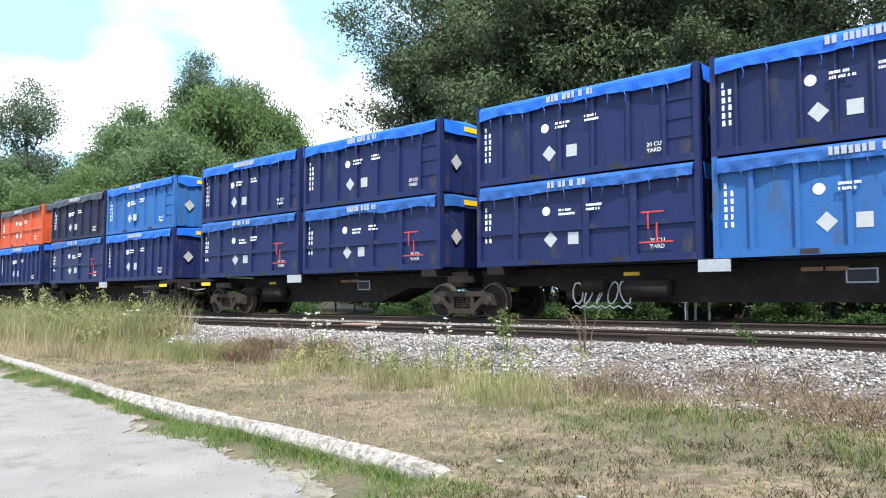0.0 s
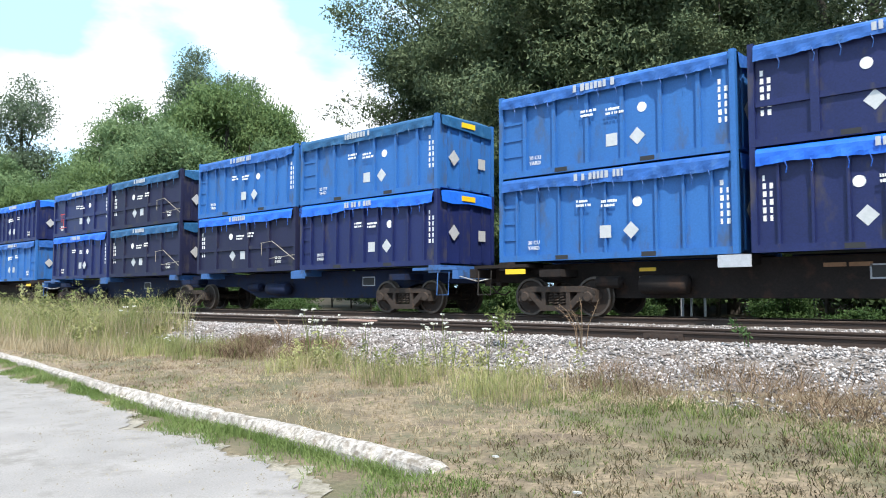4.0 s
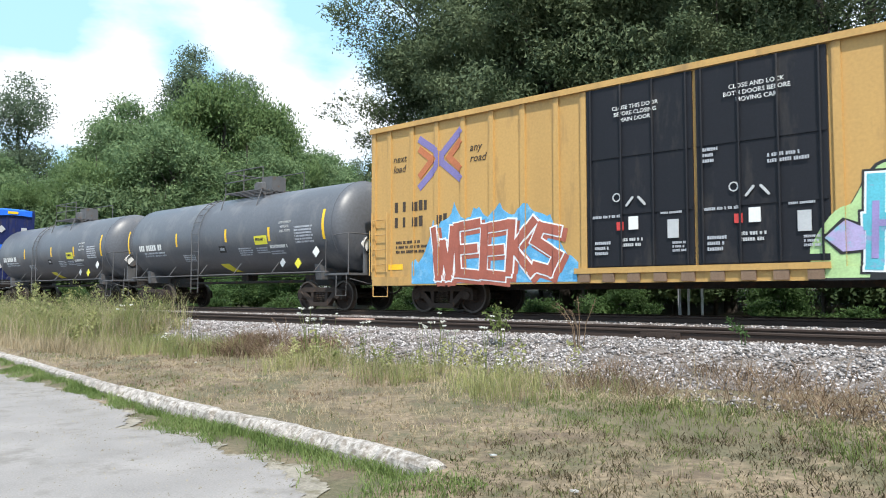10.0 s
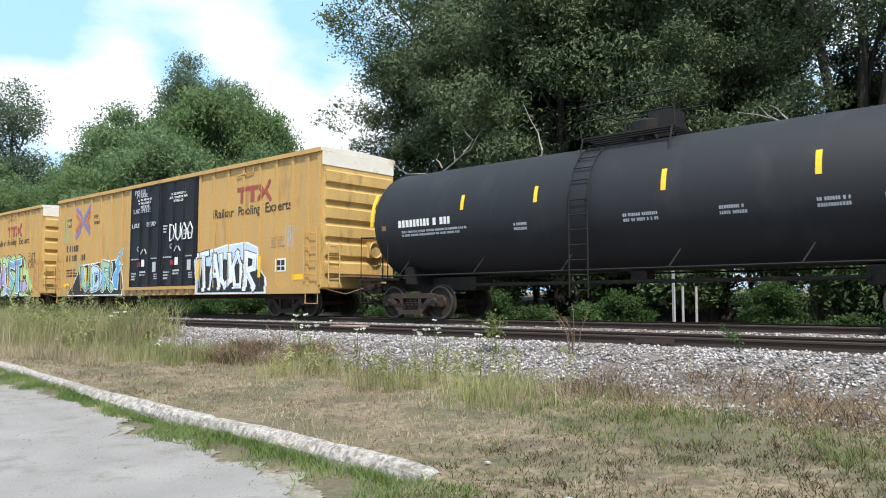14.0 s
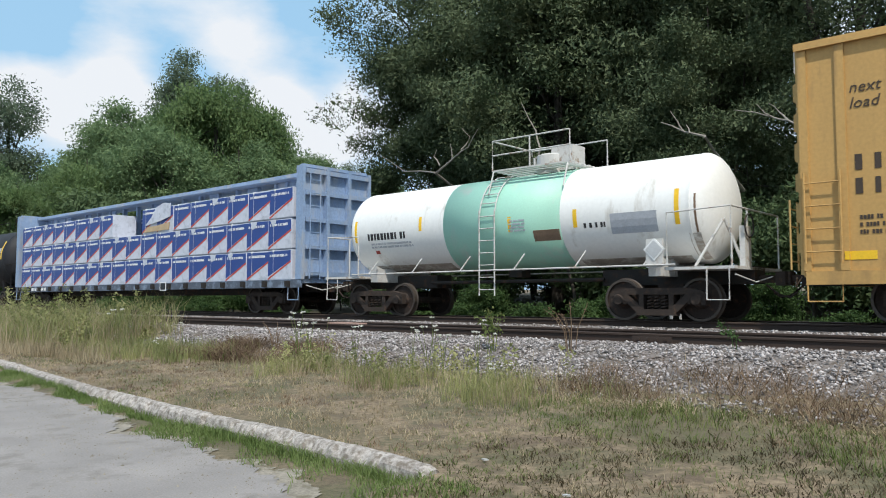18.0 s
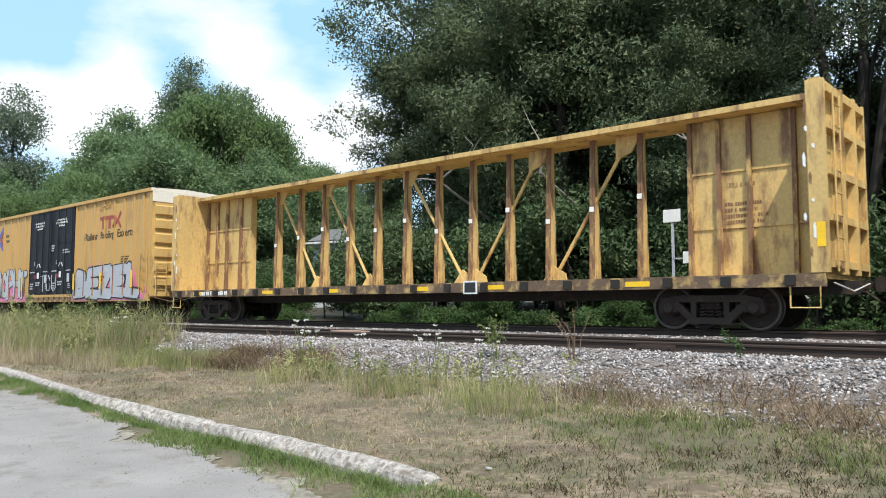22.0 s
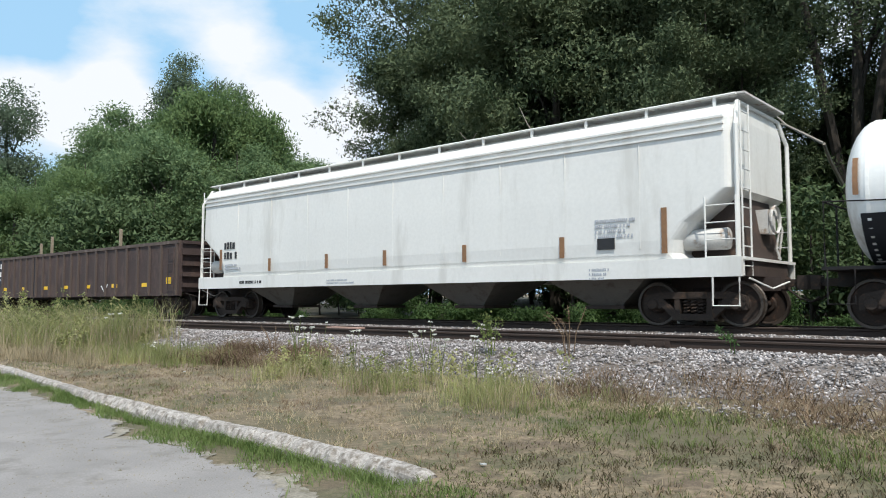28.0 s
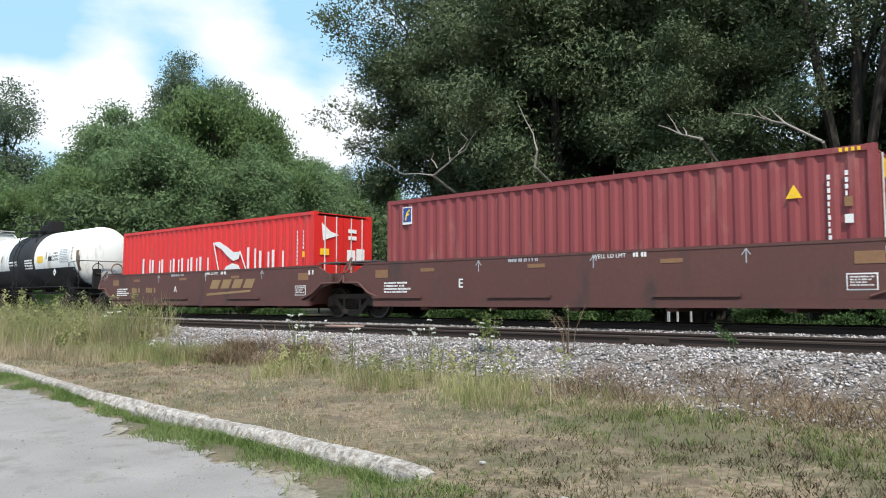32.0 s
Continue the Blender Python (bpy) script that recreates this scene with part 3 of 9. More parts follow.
def strokes(shapes, wide, y0, y1, square=False):
    """Thick strokes along polylines of (x, z), each piece a hair nearer than the last; square: cut ends, else round ones."""
    bm = bmesh.new()
    k = 0
    for line in shapes:
        for (ax, az), (bx, bz) in zip(line, line[1:]):
            d = math.hypot(bx - ax, bz - az) or 1e-6
            base = math.atan2(bz - az, bx - ax)
            out = []
            for px, pz, a0 in ((bx, bz, base - math.pi / 2), (ax, az, base + math.pi / 2)):
                turns = (0.5, 1.5) if square else range(7)
                for i in turns:
                    a = a0 + math.pi * (i / 2 if square else i / 6)
                    rad = wide * (0.66 if square else 0.5)
                    out.append((px + math.cos(a) * rad, pz + math.sin(a) * rad))
            prism(bm, out, y0 - 0.0002 * k, y1, "y")
            k = (k + 1) % 9
    return bm


def splash(x0, x1, z0, z1, bumps, depth, seed, sharp=False):
    """A sprayed cloud: flat foot, a scalloped (or spiky) top that is highest in the middle."""
    r = random.Random(seed)
    out = [(x0, z0), (x1, z0)]
    n = bumps * 8
    for i in range(n + 1):
        u = i / n
        arch = min(1, 3.2 * min(u, 1 - u) + 0.35)
        lump = abs(math.sin(math.pi * u * bumps))
        lump = (1 - lump) * r.uniform(0.2, 1.0) if sharp else lump
        out.append((x1 + (x0 - x1) * u, z0 + (z1 - z0) * arch - depth * (1 - lump) - r.uniform(0, 0.02)))
    return out


def grow(outline, by):
    """The outline pushed outwards a little from its middle."""
    cx, cz = sum(p[0] for p in outline) / len(outline), sum(p[1] for p in outline) / len(outline)
    return [(x + math.copysign(min(abs(x - cx), by), x - cx), z + math.copysign(min(abs(z - cz), by), z - cz)) for x, z in outline]


def graffiti(parent, letters, x0, x1, z0, z1, y, fill, edge, wide=0.3, seed=1, second=None, rim=None, square=True, shadow=None, slope=0.0):
    """A spray-painted piece: each letter a painted shape with its outline, shading, outer rim and cast block shadow."""
    r = random.Random(seed)
    n = len(letters)
    step = (x1 - x0) / n
    for i, ch in enumerate(letters):
        tip, hgt, low = r.uniform(-0.12, 0.12), r.uniform(0.86, 1.08), r.uniform(-0.04, 0.06)
        lines = [[(x0 + step * (i + 0.10 + 0.80 * u + tip * v + r.uniform(-0.04, 0.04)), z0 + slope * i + (z1 - z0) * (low + (hgt - low) * v)) for u, v in poly] for poly in GLYPHS[ch]]
        letter = part("graffiti_letter", strokes(lines, wide * r.uniform(0.9, 1.1), y - 0.018 - 0.002 * (i % 2), y + 0.002, square), fill[i % len(fill)] if isinstance(fill, list) else fill, parent)
        part("letter_outline", strokes(lines, wide * 1.32, y - 0.012 - 0.001 * (i % 2), y + 0.002, square), edge, letter)
        if rim:
            part("letter_rim", strokes(lines, wide * 1.6, y - 0.008 - 0.001 * (i % 2), y + 0.002, square), rim, letter)
        if shadow:
            part("letter_shadow", strokes([[(a + wide * 0.42, b - wide * 0.36) for a, b in q] for q in lines], wide * 1.4, y - 0.006, y + 0.002, square), shadow, letter)
        if second:
            short = [[(a + (c - a) * 0.1, b + (d - b) * 0.1 - wide * 0.1), (a + (c - a) * 0.75, b + (d - b) * 0.75 - wide * 0.14)] for q in lines for (a, b), (c, d) in list(zip(q, q[1:]))[::2]]
            tagged(part("letter_shading", strokes(short, wide * 0.4, y - 0.024, y + 0.002, square), second, letter), kind="stuff")


def scribble(parent, x0, x1, z0, z1, y, material, seed, n=6, wide=0.03):
    """A thin spray-can scrawl."""
    r = random.Random(seed)
    lines = []
    for i in range(n):
        a = x0 + (x1 - x0) * i / n
        w = (x1 - x0) / n
        lines.append([(a + w * r.random(), z0 + (z1 - z0) * r.random()) for _ in range(4)])
    return tagged(part("scrawl", strokes(lines, wide, y - 0.006, y + 0.002), material, parent), kind="stuff")


# ---- running gear, shared by all cars ----
def bar2(bm, a, b, w, y0, y1):
    """A bar between two points of (x, z)."""
    d = Vector((b[0] - a[0], b[1] - a[1])).normalized()
    n = Vector((-d.y, d.x)) * w / 2
    prism(bm, [(a[0] + n.x, a[1] + n.y), (b[0] + n.x, b[1] + n.y), (b[0] - n.x, b[1] - n.y), (a[0] - n.x, a[1] - n.y)], y0, y1, "y")


def side_frame_mesh():
    bm = bmesh.new()
    prism(bm, [(-1.08, 0.52), (-1.02, 0.63), (-0.7, 0.70), (0.7, 0.70), (1.02, 0.63), (1.08, 0.52), (0.72, 0.56), (-0.72, 0.56)], -0.09, 0.09, "y")
    for s in (-1, 1):
        bar2(bm, (s * 0.80, 0.60), (s * 0.36, 0.20), 0.15, -0.085, 0.085)
        bar2(bm, (s * 0.34, 0.17), (s * 0.34, 0.60), 0.11, -0.08, 0.08)
        bar2(bm, (s * 1.03, 0.34), (s * 1.03, 0.60), 0.10, -0.075, 0.075)
        bar2(bm, (s * 0.73, 0.36), (s * 0.73, 0.58), 0.09, -0.075, 0.075)
    prism(bm, [(-0.46, 0.12), (0.46, 0.12), (0.40, 0.25), (-0.40, 0.25)], -0.10, 0.10, "y")
    return mesh_of("side_frame", bm, M["truck"])


def wheelset_mesh():
    bm = bmesh.new()
    for s in (-1, 1):
        prof = [(0.70, 0.10), (0.70, 0.16), (0.745, 0.19), (0.745, 0.38), (0.70, 0.41), (0.69, 0.475), (0.715, 0.482), (0.73, 0.460), (0.845, 0.452), (0.845, 0.40),
                (0.80, 0.385), (0.79, 0.20), (0.86, 0.16), (0.86, 0.0)]
        lathe(bm, [(s * x, r) for x, r in prof], 36)
    lathe(bm, [(-0.72, 0.0), (-0.72, 0.09), (0.72, 0.09), (0.72, 0.0)], 12)
    bmesh.ops.rotate(bm, verts=bm.verts[:], cent=(0, 0, 0), matrix=Matrix.Rotation(radians(90), 3, "Z"))
    me = mesh_of("wheelset", bm, [M["wheel"], M["tread"]])
    for p in me.polygons:
        c = p.center
        if math.hypot(c.x, c.z) > 0.41:
            p.material_index = 1
    return me


def spring_mesh():
    bm = bmesh.new()
    for cx in (-0.16, 0.0, 0.16):
        pts = [(cx + 0.065 * math.cos(a * 1.05), 0.065 * math.sin(a * 1.05), 0.25 + 0.27 * a / 24) for a in range(25)]
        tube(bm, pts, 0.018, 5)
    return mesh_of("coil_spring", bm, M["truck"])


def bearing_mesh():
    bm = bmesh.new()
    lathe(bm, [(-0.1, 0.0), (-0.1, 0.10), (-0.07, 0.125), (0.09, 0.125), (0.1, 0.14), (0.1, 0.0)], 14)
    bmesh.ops.rotate(bm, verts=bm.verts[:], cent=(0, 0, 0), matrix=Matrix.Rotation(radians(90), 3, "Z"))
    return mesh_of("bearing", bm, M["truck"])


def coupler_mesh():
    bm = bmesh.new()
    box(bm, 0, 0.42, -0.07, 0.07, 0.80, 0.95)
    prism(bm, [(0.36, -0.16), (0.56, -0.2), (0.66, -0.06), (0.56, 0.02), (0.54, 0.16), (0.36, 0.14)], 0.74, 1.02, "z")
    tube(bm, [(0.2, -0.2, 0.75), (0.45, -0.22, 0.55), (0.62, -0.12, 0.50), (0.75, -0.05, 0.6)], 0.022, 6)
    return mesh_of("coupler", bm, M["truck"])


SHARED = dict(side=side_frame_mesh(), wheels=wheelset_mesh(), spring=spring_mesh(), bearing=bearing_mesh(), coupler=coupler_mesh(),
              bolster=mesh_of("truck", boxes((-0.17, 0.17, -1.0, 1.0, 0.42, 0.66), (-0.30, 0.30, -0.35, 0.35, 0.62, 0.80), (-0.6, 0.6, -0.05, 0.05, 0.40, 0.5)), M["truck"]))
WHEELS = {-1: [], 1: []}
CARS = []   # every thing that rolls, with its place along the train
AXLE = 0.88
WHEEL_R = 0.452


def truck(car, x):
    t = part("truck", SHARED["bolster"], None, car)
    t.location.x = x
    for s in (-1, 1):
        f = part("side_frame", SHARED["side"], None, t)
        f.location.y = s * 1.0
        g = tagged(part("coil_spring", SHARED["spring"], None, t), kind="stuff")
        g.location.y = s * 1.0
        w = part("wheelset", SHARED["wheels"], None, t)
        w.location = (s * AXLE, 0, WHEEL_R)
        WHEELS[s].append(w)
        for e in (-1, 1):
            b = part("bearing", SHARED["bearing"], None, t)
            b.location, b.rotation_euler.z = (s * AXLE, e * 1.02, WHEEL_R), 0 if e < 0 else math.pi
    return t


def couplers(car, half):
    for s in (-1, 1):
        c = part("coupler", SHARED["coupler"], None, car)
        c.location.x, c.rotation_euler.z = s * half, 0 if s > 0 else math.pi


def rolls(car, place):
    CARS.append((car, place))
    return car


def ladder(parent, x0, x1, z0, z1, y, n, material, across=False, r=0.014, name="ladder"):
    """Two stringers, with each rung a piece of its own. across: it stands across the car, x0 and x1 are then y's and y is x."""
    put = (lambda a, b, c: (b, a, c)) if across else (lambda a, b, c: (a, b, c))
    st = part(name, tubes(r * 1.3, [put(x0, y, z0), put(x0, y, z1)], [put(x1, y, z0), put(x1, y, z1)]), material, parent)
    rung = None
    for i in range(n):
        z = z0 + (z1 - z0) * (i + 0.5) / n
        if rung is None:
            rung = mesh_of("rung", tubes(r, [put(x0, y, 0), put(x1, y, 0)]), material)
        part("rung", rung, None, st).location.z = z
    return st


# ---- refuse bins with tarpaulins, and the articulated flat cars under them ----
PAINT = dict(
    navy=mat("navy_paint", (0.011, 0.018, 0.085), 0.5, var=0.3, scale=1.2, stain=(0.05, 0.045, 0.06), amount=0.22, streak=3, bump=0.003, spec=0.35),
    slate=mat("dull_navy_paint", (0.012, 0.014, 0.045), 0.6, var=0.3, scale=1.2, stain=(0.04, 0.036, 0.045), amount=0.25, streak=3, bump=0.003, spec=0.35),
    bright=mat("bright_blue_paint", (0.026, 0.125, 0.37), 0.55, var=0.2, scale=1.2, stain=(0.05, 0.09, 0.18), amount=0.3, streak=3, bump=0.003, spec=0.4),
    orange=mat("orange_paint", (0.55, 0.085, 0.025), 0.55, var=0.2, scale=1.2, stain=(0.2, 0.06, 0.03), amount=0.25, streak=3),
)
TARP = dict(
    bright=mat("bright_blue_tarpaulin", (0.012, 0.13, 0.66), 0.5, var=0.18, scale=2, fine=9, bump=0.02),
    faded=mat("faded_blue_tarpaulin", (0.018, 0.10, 0.36), 0.55, var=0.25, scale=2, fine=9, bump=0.02, stain=(0.05, 0.15, 0.4), amount=0.3),
    teal=mat("teal_blue_tarpaulin", (0.012, 0.085, 0.21), 0.55, var=0.25, scale=2, fine=9, bump=0.02, stain=(0.03, 0.12, 0.25), amount=0.3),
    grey=mat("grey_tarpaulin", (0.06, 0.07, 0.09), 0.6, var=0.25, scale=2, fine=9, bump=0.02),
)
SHELF = mat("red_spray_mark", (0.55, 0.05, 0.045), 0.6, var=0.2)
BIN_L, BIN_H = 5.95, 2.0


def tarp_mesh(name, material, seed, drop=0.29):
    """A sheet over the open top between the corner posts, with a ragged hem, slanting folds and tie cords."""
    r = np.random.default_rng(seed)
    n = 64
    h, w = BIN_L / 2 - 0.13, 1.22 + 0.03
    stops = np.arange(0, n + 8, 8)
    hem = drop + 0.045 * np.interp(np.arange(n), stops, r.uniform(-1, 1, len(stops))) + r.uniform(-0.008, 0.008, n)
    ph = r.uniform(0, 6.28, 3)
    bm = bmesh.new()
    rows = []
    for i in range(n):
        x = -h + 2 * h * i / (n - 1)
        fold = lambda v: 0.020 * v * math.sin(i * 0.62 + 2.6 * v + ph[0]) + 0.012 * v * math.sin(i * 1.37 - 3.1 * v + ph[1])
        sag = 0.03 * math.sin(i * 0.7 + seed)
        side = [(0.012 + fold(v) + 0.012, -hem[i] * v) for v in (1.0, 0.75, 0.5, 0.25)] + [(0.0, -0.015)]
        cs = [(-w - a, z) for a, z in side] + [(-w + 0.06, 0.03), (-w * 0.5, 0.10 + sag), (0, 0.13 - sag), (w * 0.5, 0.10 + sag), (w - 0.06, 0.03)] + [(w + a, z) for a, z in side[::-1]]
        rows.append([bm.verts.new((x, y, BIN_H + z - 0.01)) for y, z in cs])
    for a, b in zip(rows, rows[1:]):
        for j in range(len(a) - 1):
            bm.faces.new((a[j], a[j + 1], b[j + 1], b[j]))
    for i in range(3, n - 2, 6):
        k = min(n - 1, i + int(r.integers(0, 4)))
        p0 = rows[k][0].co
        tube(bm, [p0 + Vector((0, -0.004, 0.04)), p0 + Vector((0.05, -0.012, -0.10)), p0 + Vector((0.02, 0.004, -0.22))], 0.006, 4)
    # the ends fall over the end walls between the posts
    for row, s in ((rows[0], -1), (rows[-1], 1)):
        top = row[5:-5]
        over = [bm.verts.new((s * (BIN_L / 2 + 0.02), max(-1.08, min(1.08, v.co.y)), BIN_H + 0.01 + r.uniform(-0.01, 0.02))) for v in top]
        lows = [bm.verts.new((s * (BIN_L / 2 + 0.03 + r.uniform(0, 0.03)), v.co.y, BIN_H - drop * 0.95 + r.uniform(-0.08, 0.05))) for v in over]
        for j in range(len(top) - 1):
            bm.faces.new((top[j], over[j], over[j + 1], top[j + 1]))
            bm.faces.new((over[j], lows[j], lows[j + 1], over[j + 1]))
    return mesh_of(name, bm, material)


def bin_container(style, paint, tarp, seed, flip=False):
    colour = dict(navy="navy blue", slate="dull navy", bright="bright blue", orange="orange")[paint]
    sheet = dict(bright="bright blue", faded="faded blue", teal="teal blue", grey="grey")[tarp]
    c = thing("bin_container", f"{colour} steel refuse container under a {sheet} tarpaulin", "container", "bins on the flat cars")
    p, r = PAINT[paint], random.Random(seed)
    h, w = BIN_L / 2, 1.22
    part("body", boxes((-h + 0.05, h - 0.05, -w + 0.075, w - 0.075, 0.06, BIN_H - 0.03)), p, c)
    for sx in (-1, 1):
        for sy in (-1, 1):
            x0, y0 = sx * (h - 0.06), sy * (w - 0.06)
            part("corner_post", boxes((x0 - 0.06, x0 + 0.06, y0 - 0.06, y0 + 0.06, 0, BIN_H + 0.055)), p, c)
    rail = mesh_of("bottom_rail", boxes((-h + 0.122, h - 0.122, -0.05, 0.05, 0.0, 0.15)), p)
    upper = mesh_of("top_rail", boxes((-h + 0.122, h - 0.122, -0.05, 0.05, BIN_H - 0.14, BIN_H - 0.02)), p)
    for sy in (-1, 1):
        part("bottom_rail", rail, None, c).location.y = sy * (w - 0.05)
        part("top_rail", upper, None, c).location.y = sy * (w - 0.05)
    if style == "ribs":
        xs, wide = [-2.45 + 0.613 * i for i in range(9)], 0.05
    elif style == "posts":
        xs, wide = [-2.2, -1.35, -0.45, 0.45, 1.35, 2.2], 0.09
    else:
        xs, wide = [-1.75, 0.25, 1.45], 0.16
    rib = mesh_of("rib", boxes((-wide / 2, wide / 2, -0.05, 0.05, 0.152, BIN_H - 0.142)), p)
    for x in xs:
        for sy in (-1, 1):
            part("rib", rib, None, c).location = (x, sy * (w - 0.055), 0)
    if style == "panel":
        long = mesh_of("waist_rail", boxes((-h + 0.13, h - 0.13, -0.025, 0.025, 0.78, 0.90)), p)
        for sy in (-1, 1):
            part("waist_rail", long, None, c).location.y = sy * (w - 0.05)
    else:
        far = -1 if flip else 1
        a, b = sorted((far * (h - 0.13), far * (h - 0.13 - (0.62 if style == "posts" else 0.36))))
        bar = mesh_of("end_stiffener", boxes((a, b, -0.025, 0.025, -0.03, 0.03)), p)
        for z in (0.55, 0.95, 1.35):
            part("end_stiffener", bar, None, c).location = (0, -w + 0.075, z)
    endr = mesh_of("end_rib", boxes((-0.025, 0.025, -0.05, 0.05, 0.1, BIN_H - 0.1)), p)
    for sx in (-1, 1):
        for y in (-0.72, -0.24, 0.24, 0.72):
            part("end_rib", endr, None, c).location = (sx * (h - 0.045), y, 0)
    for x in (-1.15, 1.05):
        part("fork_pocket", boxes((x - 0.17, x + 0.17, -w - 0.004, -w + 0.05, 0.02, 0.12)), M["black"], c)
    part("tarpaulin", tarp_mesh("tarpaulin", TARP[tarp], seed), None, c, f"{sheet} tarpaulin with a ragged hem")
    # painted marks
    y = -w + (0.006 if style == "panel" else 0.057)
    side = -1 if flip else 1
    cx = side * r.uniform(-1.1, -0.75)
    zc = 1.22 if style != "panel" else 1.28
    yy = -w - 0.002
    solid = [-h, h] + xs

    def on(x, half, z=0.5):
        """Depth of a mark: on the sheet, or in front of the rib or rail that it crosses."""
        hit = any(abs(x - q) < half + wide / 2 for q in solid) or (style == "panel" and 0.72 < z < 0.96)
        return -w - 0.002 if hit else -w + 0.072

    flat(c, disc(cx, zc, 0.11, 18), M["white"], on(cx, 0.11), "round_mark", label="white round mark")
    q = cx + side * 0.75
    flat(c, rect(q - 0.14, q + 0.14, 0.46, 0.74), M["silver"], on(q, 0.14), "square_placard", label="silver square placard")
    q = cx + side * 0.12
    flat(c, diamond(q, 0.60, 0.19), M["silver"], on(q, 0.19), "diamond_placard", label="silver diamond placard")
    q = cx + (0.35 if side > 0 else -0.85)
    bars(c, q, 1.25, 0.45, 0.06, 2, M["white"], on(q + 0.22, 0.22), seed)
    q = cx + (1.15 if side > 0 else -1.5)
    bars(c, q, 1.3, 0.4, 0.06, 2, M["white"], on(q + 0.2, 0.2), seed + 1)
    words(c, "20 CU\nYARD", side * 1.95 - 0.15, 0.40, 0.13, M["white"], on(side * 1.95 + 0.05, 0.22), "size_marking")
    q = side * -2.68 - 0.08
    upright_bars(c, q, 1.5, 6, 0.14, M["white"], on(q + 0.1, 0.12), 2, seed)
    bars(c, -0.75, BIN_H - 0.20, 1.25, 0.17, 1, M["grey"], -w - 0.07, seed + 5, "brand_mark")
    part("end_placard", prism(bmesh.new(), [(-0.55 + a, 0.9 + b) for a, b in ((-0.22, 0), (0, -0.22), (0.22, 0), (0, 0.22))], h + 0.004, h + 0.012, "x"), M["silver"], c, "silver diamond placard")
    part("end_plate", prism(bmesh.new(), [(0.5, 0.72), (0.8, 0.72), (0.8, 1.02), (0.5, 1.02)], h + 0.004, h + 0.012, "x"), M["silver"], c)
    part("tarp_label", prism(bmesh.new(), [(-0.25, BIN_H - 0.2), (0.3, BIN_H - 0.2), (0.3, BIN_H - 0.06), (-0.25, BIN_H - 0.06)], h + 0.03, h + 0.062, "x"), M["reflect"], c)
    if seed % 3 == 0:
        part("tie_cable", tubes(0.012, [(1.1, -w - 0.02, 0.95), (1.75, -w - 0.03, 1.0), (h, -w - 0.02, 0.35)], [(1.6, -w - 0.02, 0.42), (h, -w - 0.02, 0.5)], [(1.15, -w - 0.02, 0.55), (1.15, -w - 0.02, 0.97)]), M["deadwood"], c, "loose tie cable")
    if seed % 4 == 1 and style == "panel":
        s0 = side * 1.9
        part("spray_mark", strokes([[(s0 - 0.25, 1.05), (s0 + 0.25, 1.05)], [(s0 - 0.1, 1.02), (s0 - 0.1, 0.7)], [(s0 + 0.1, 0.8), (s0 + 0.1, 0.42)], [(s0 - 0.3, 0.4), (s0 + 0.45, 0.4)]], 0.035, yy - 0.006, yy), SHELF, c, "red spray-paint mark")
    return c


CHASSIS = dict(
    dark=mat("sooty_brown_frame", (0.020, 0.016, 0.015), 0.9, var=0.35, scale=1.5, stain=(0.045, 0.027, 0.020), amount=0.35, spec=0.2),
    blue=mat("blue_frame", (0.035, 0.11, 0.30), 0.55, var=0.25, scale=1.5, stain=(0.04, 0.05, 0.08), amount=0.35),
    deepblue=mat("deep_blue_frame", (0.009, 0.016, 0.045), 0.75, var=0.3, scale=1.5, stain=(0.022, 0.018, 0.02), amount=0.4, spec=0.2),
)


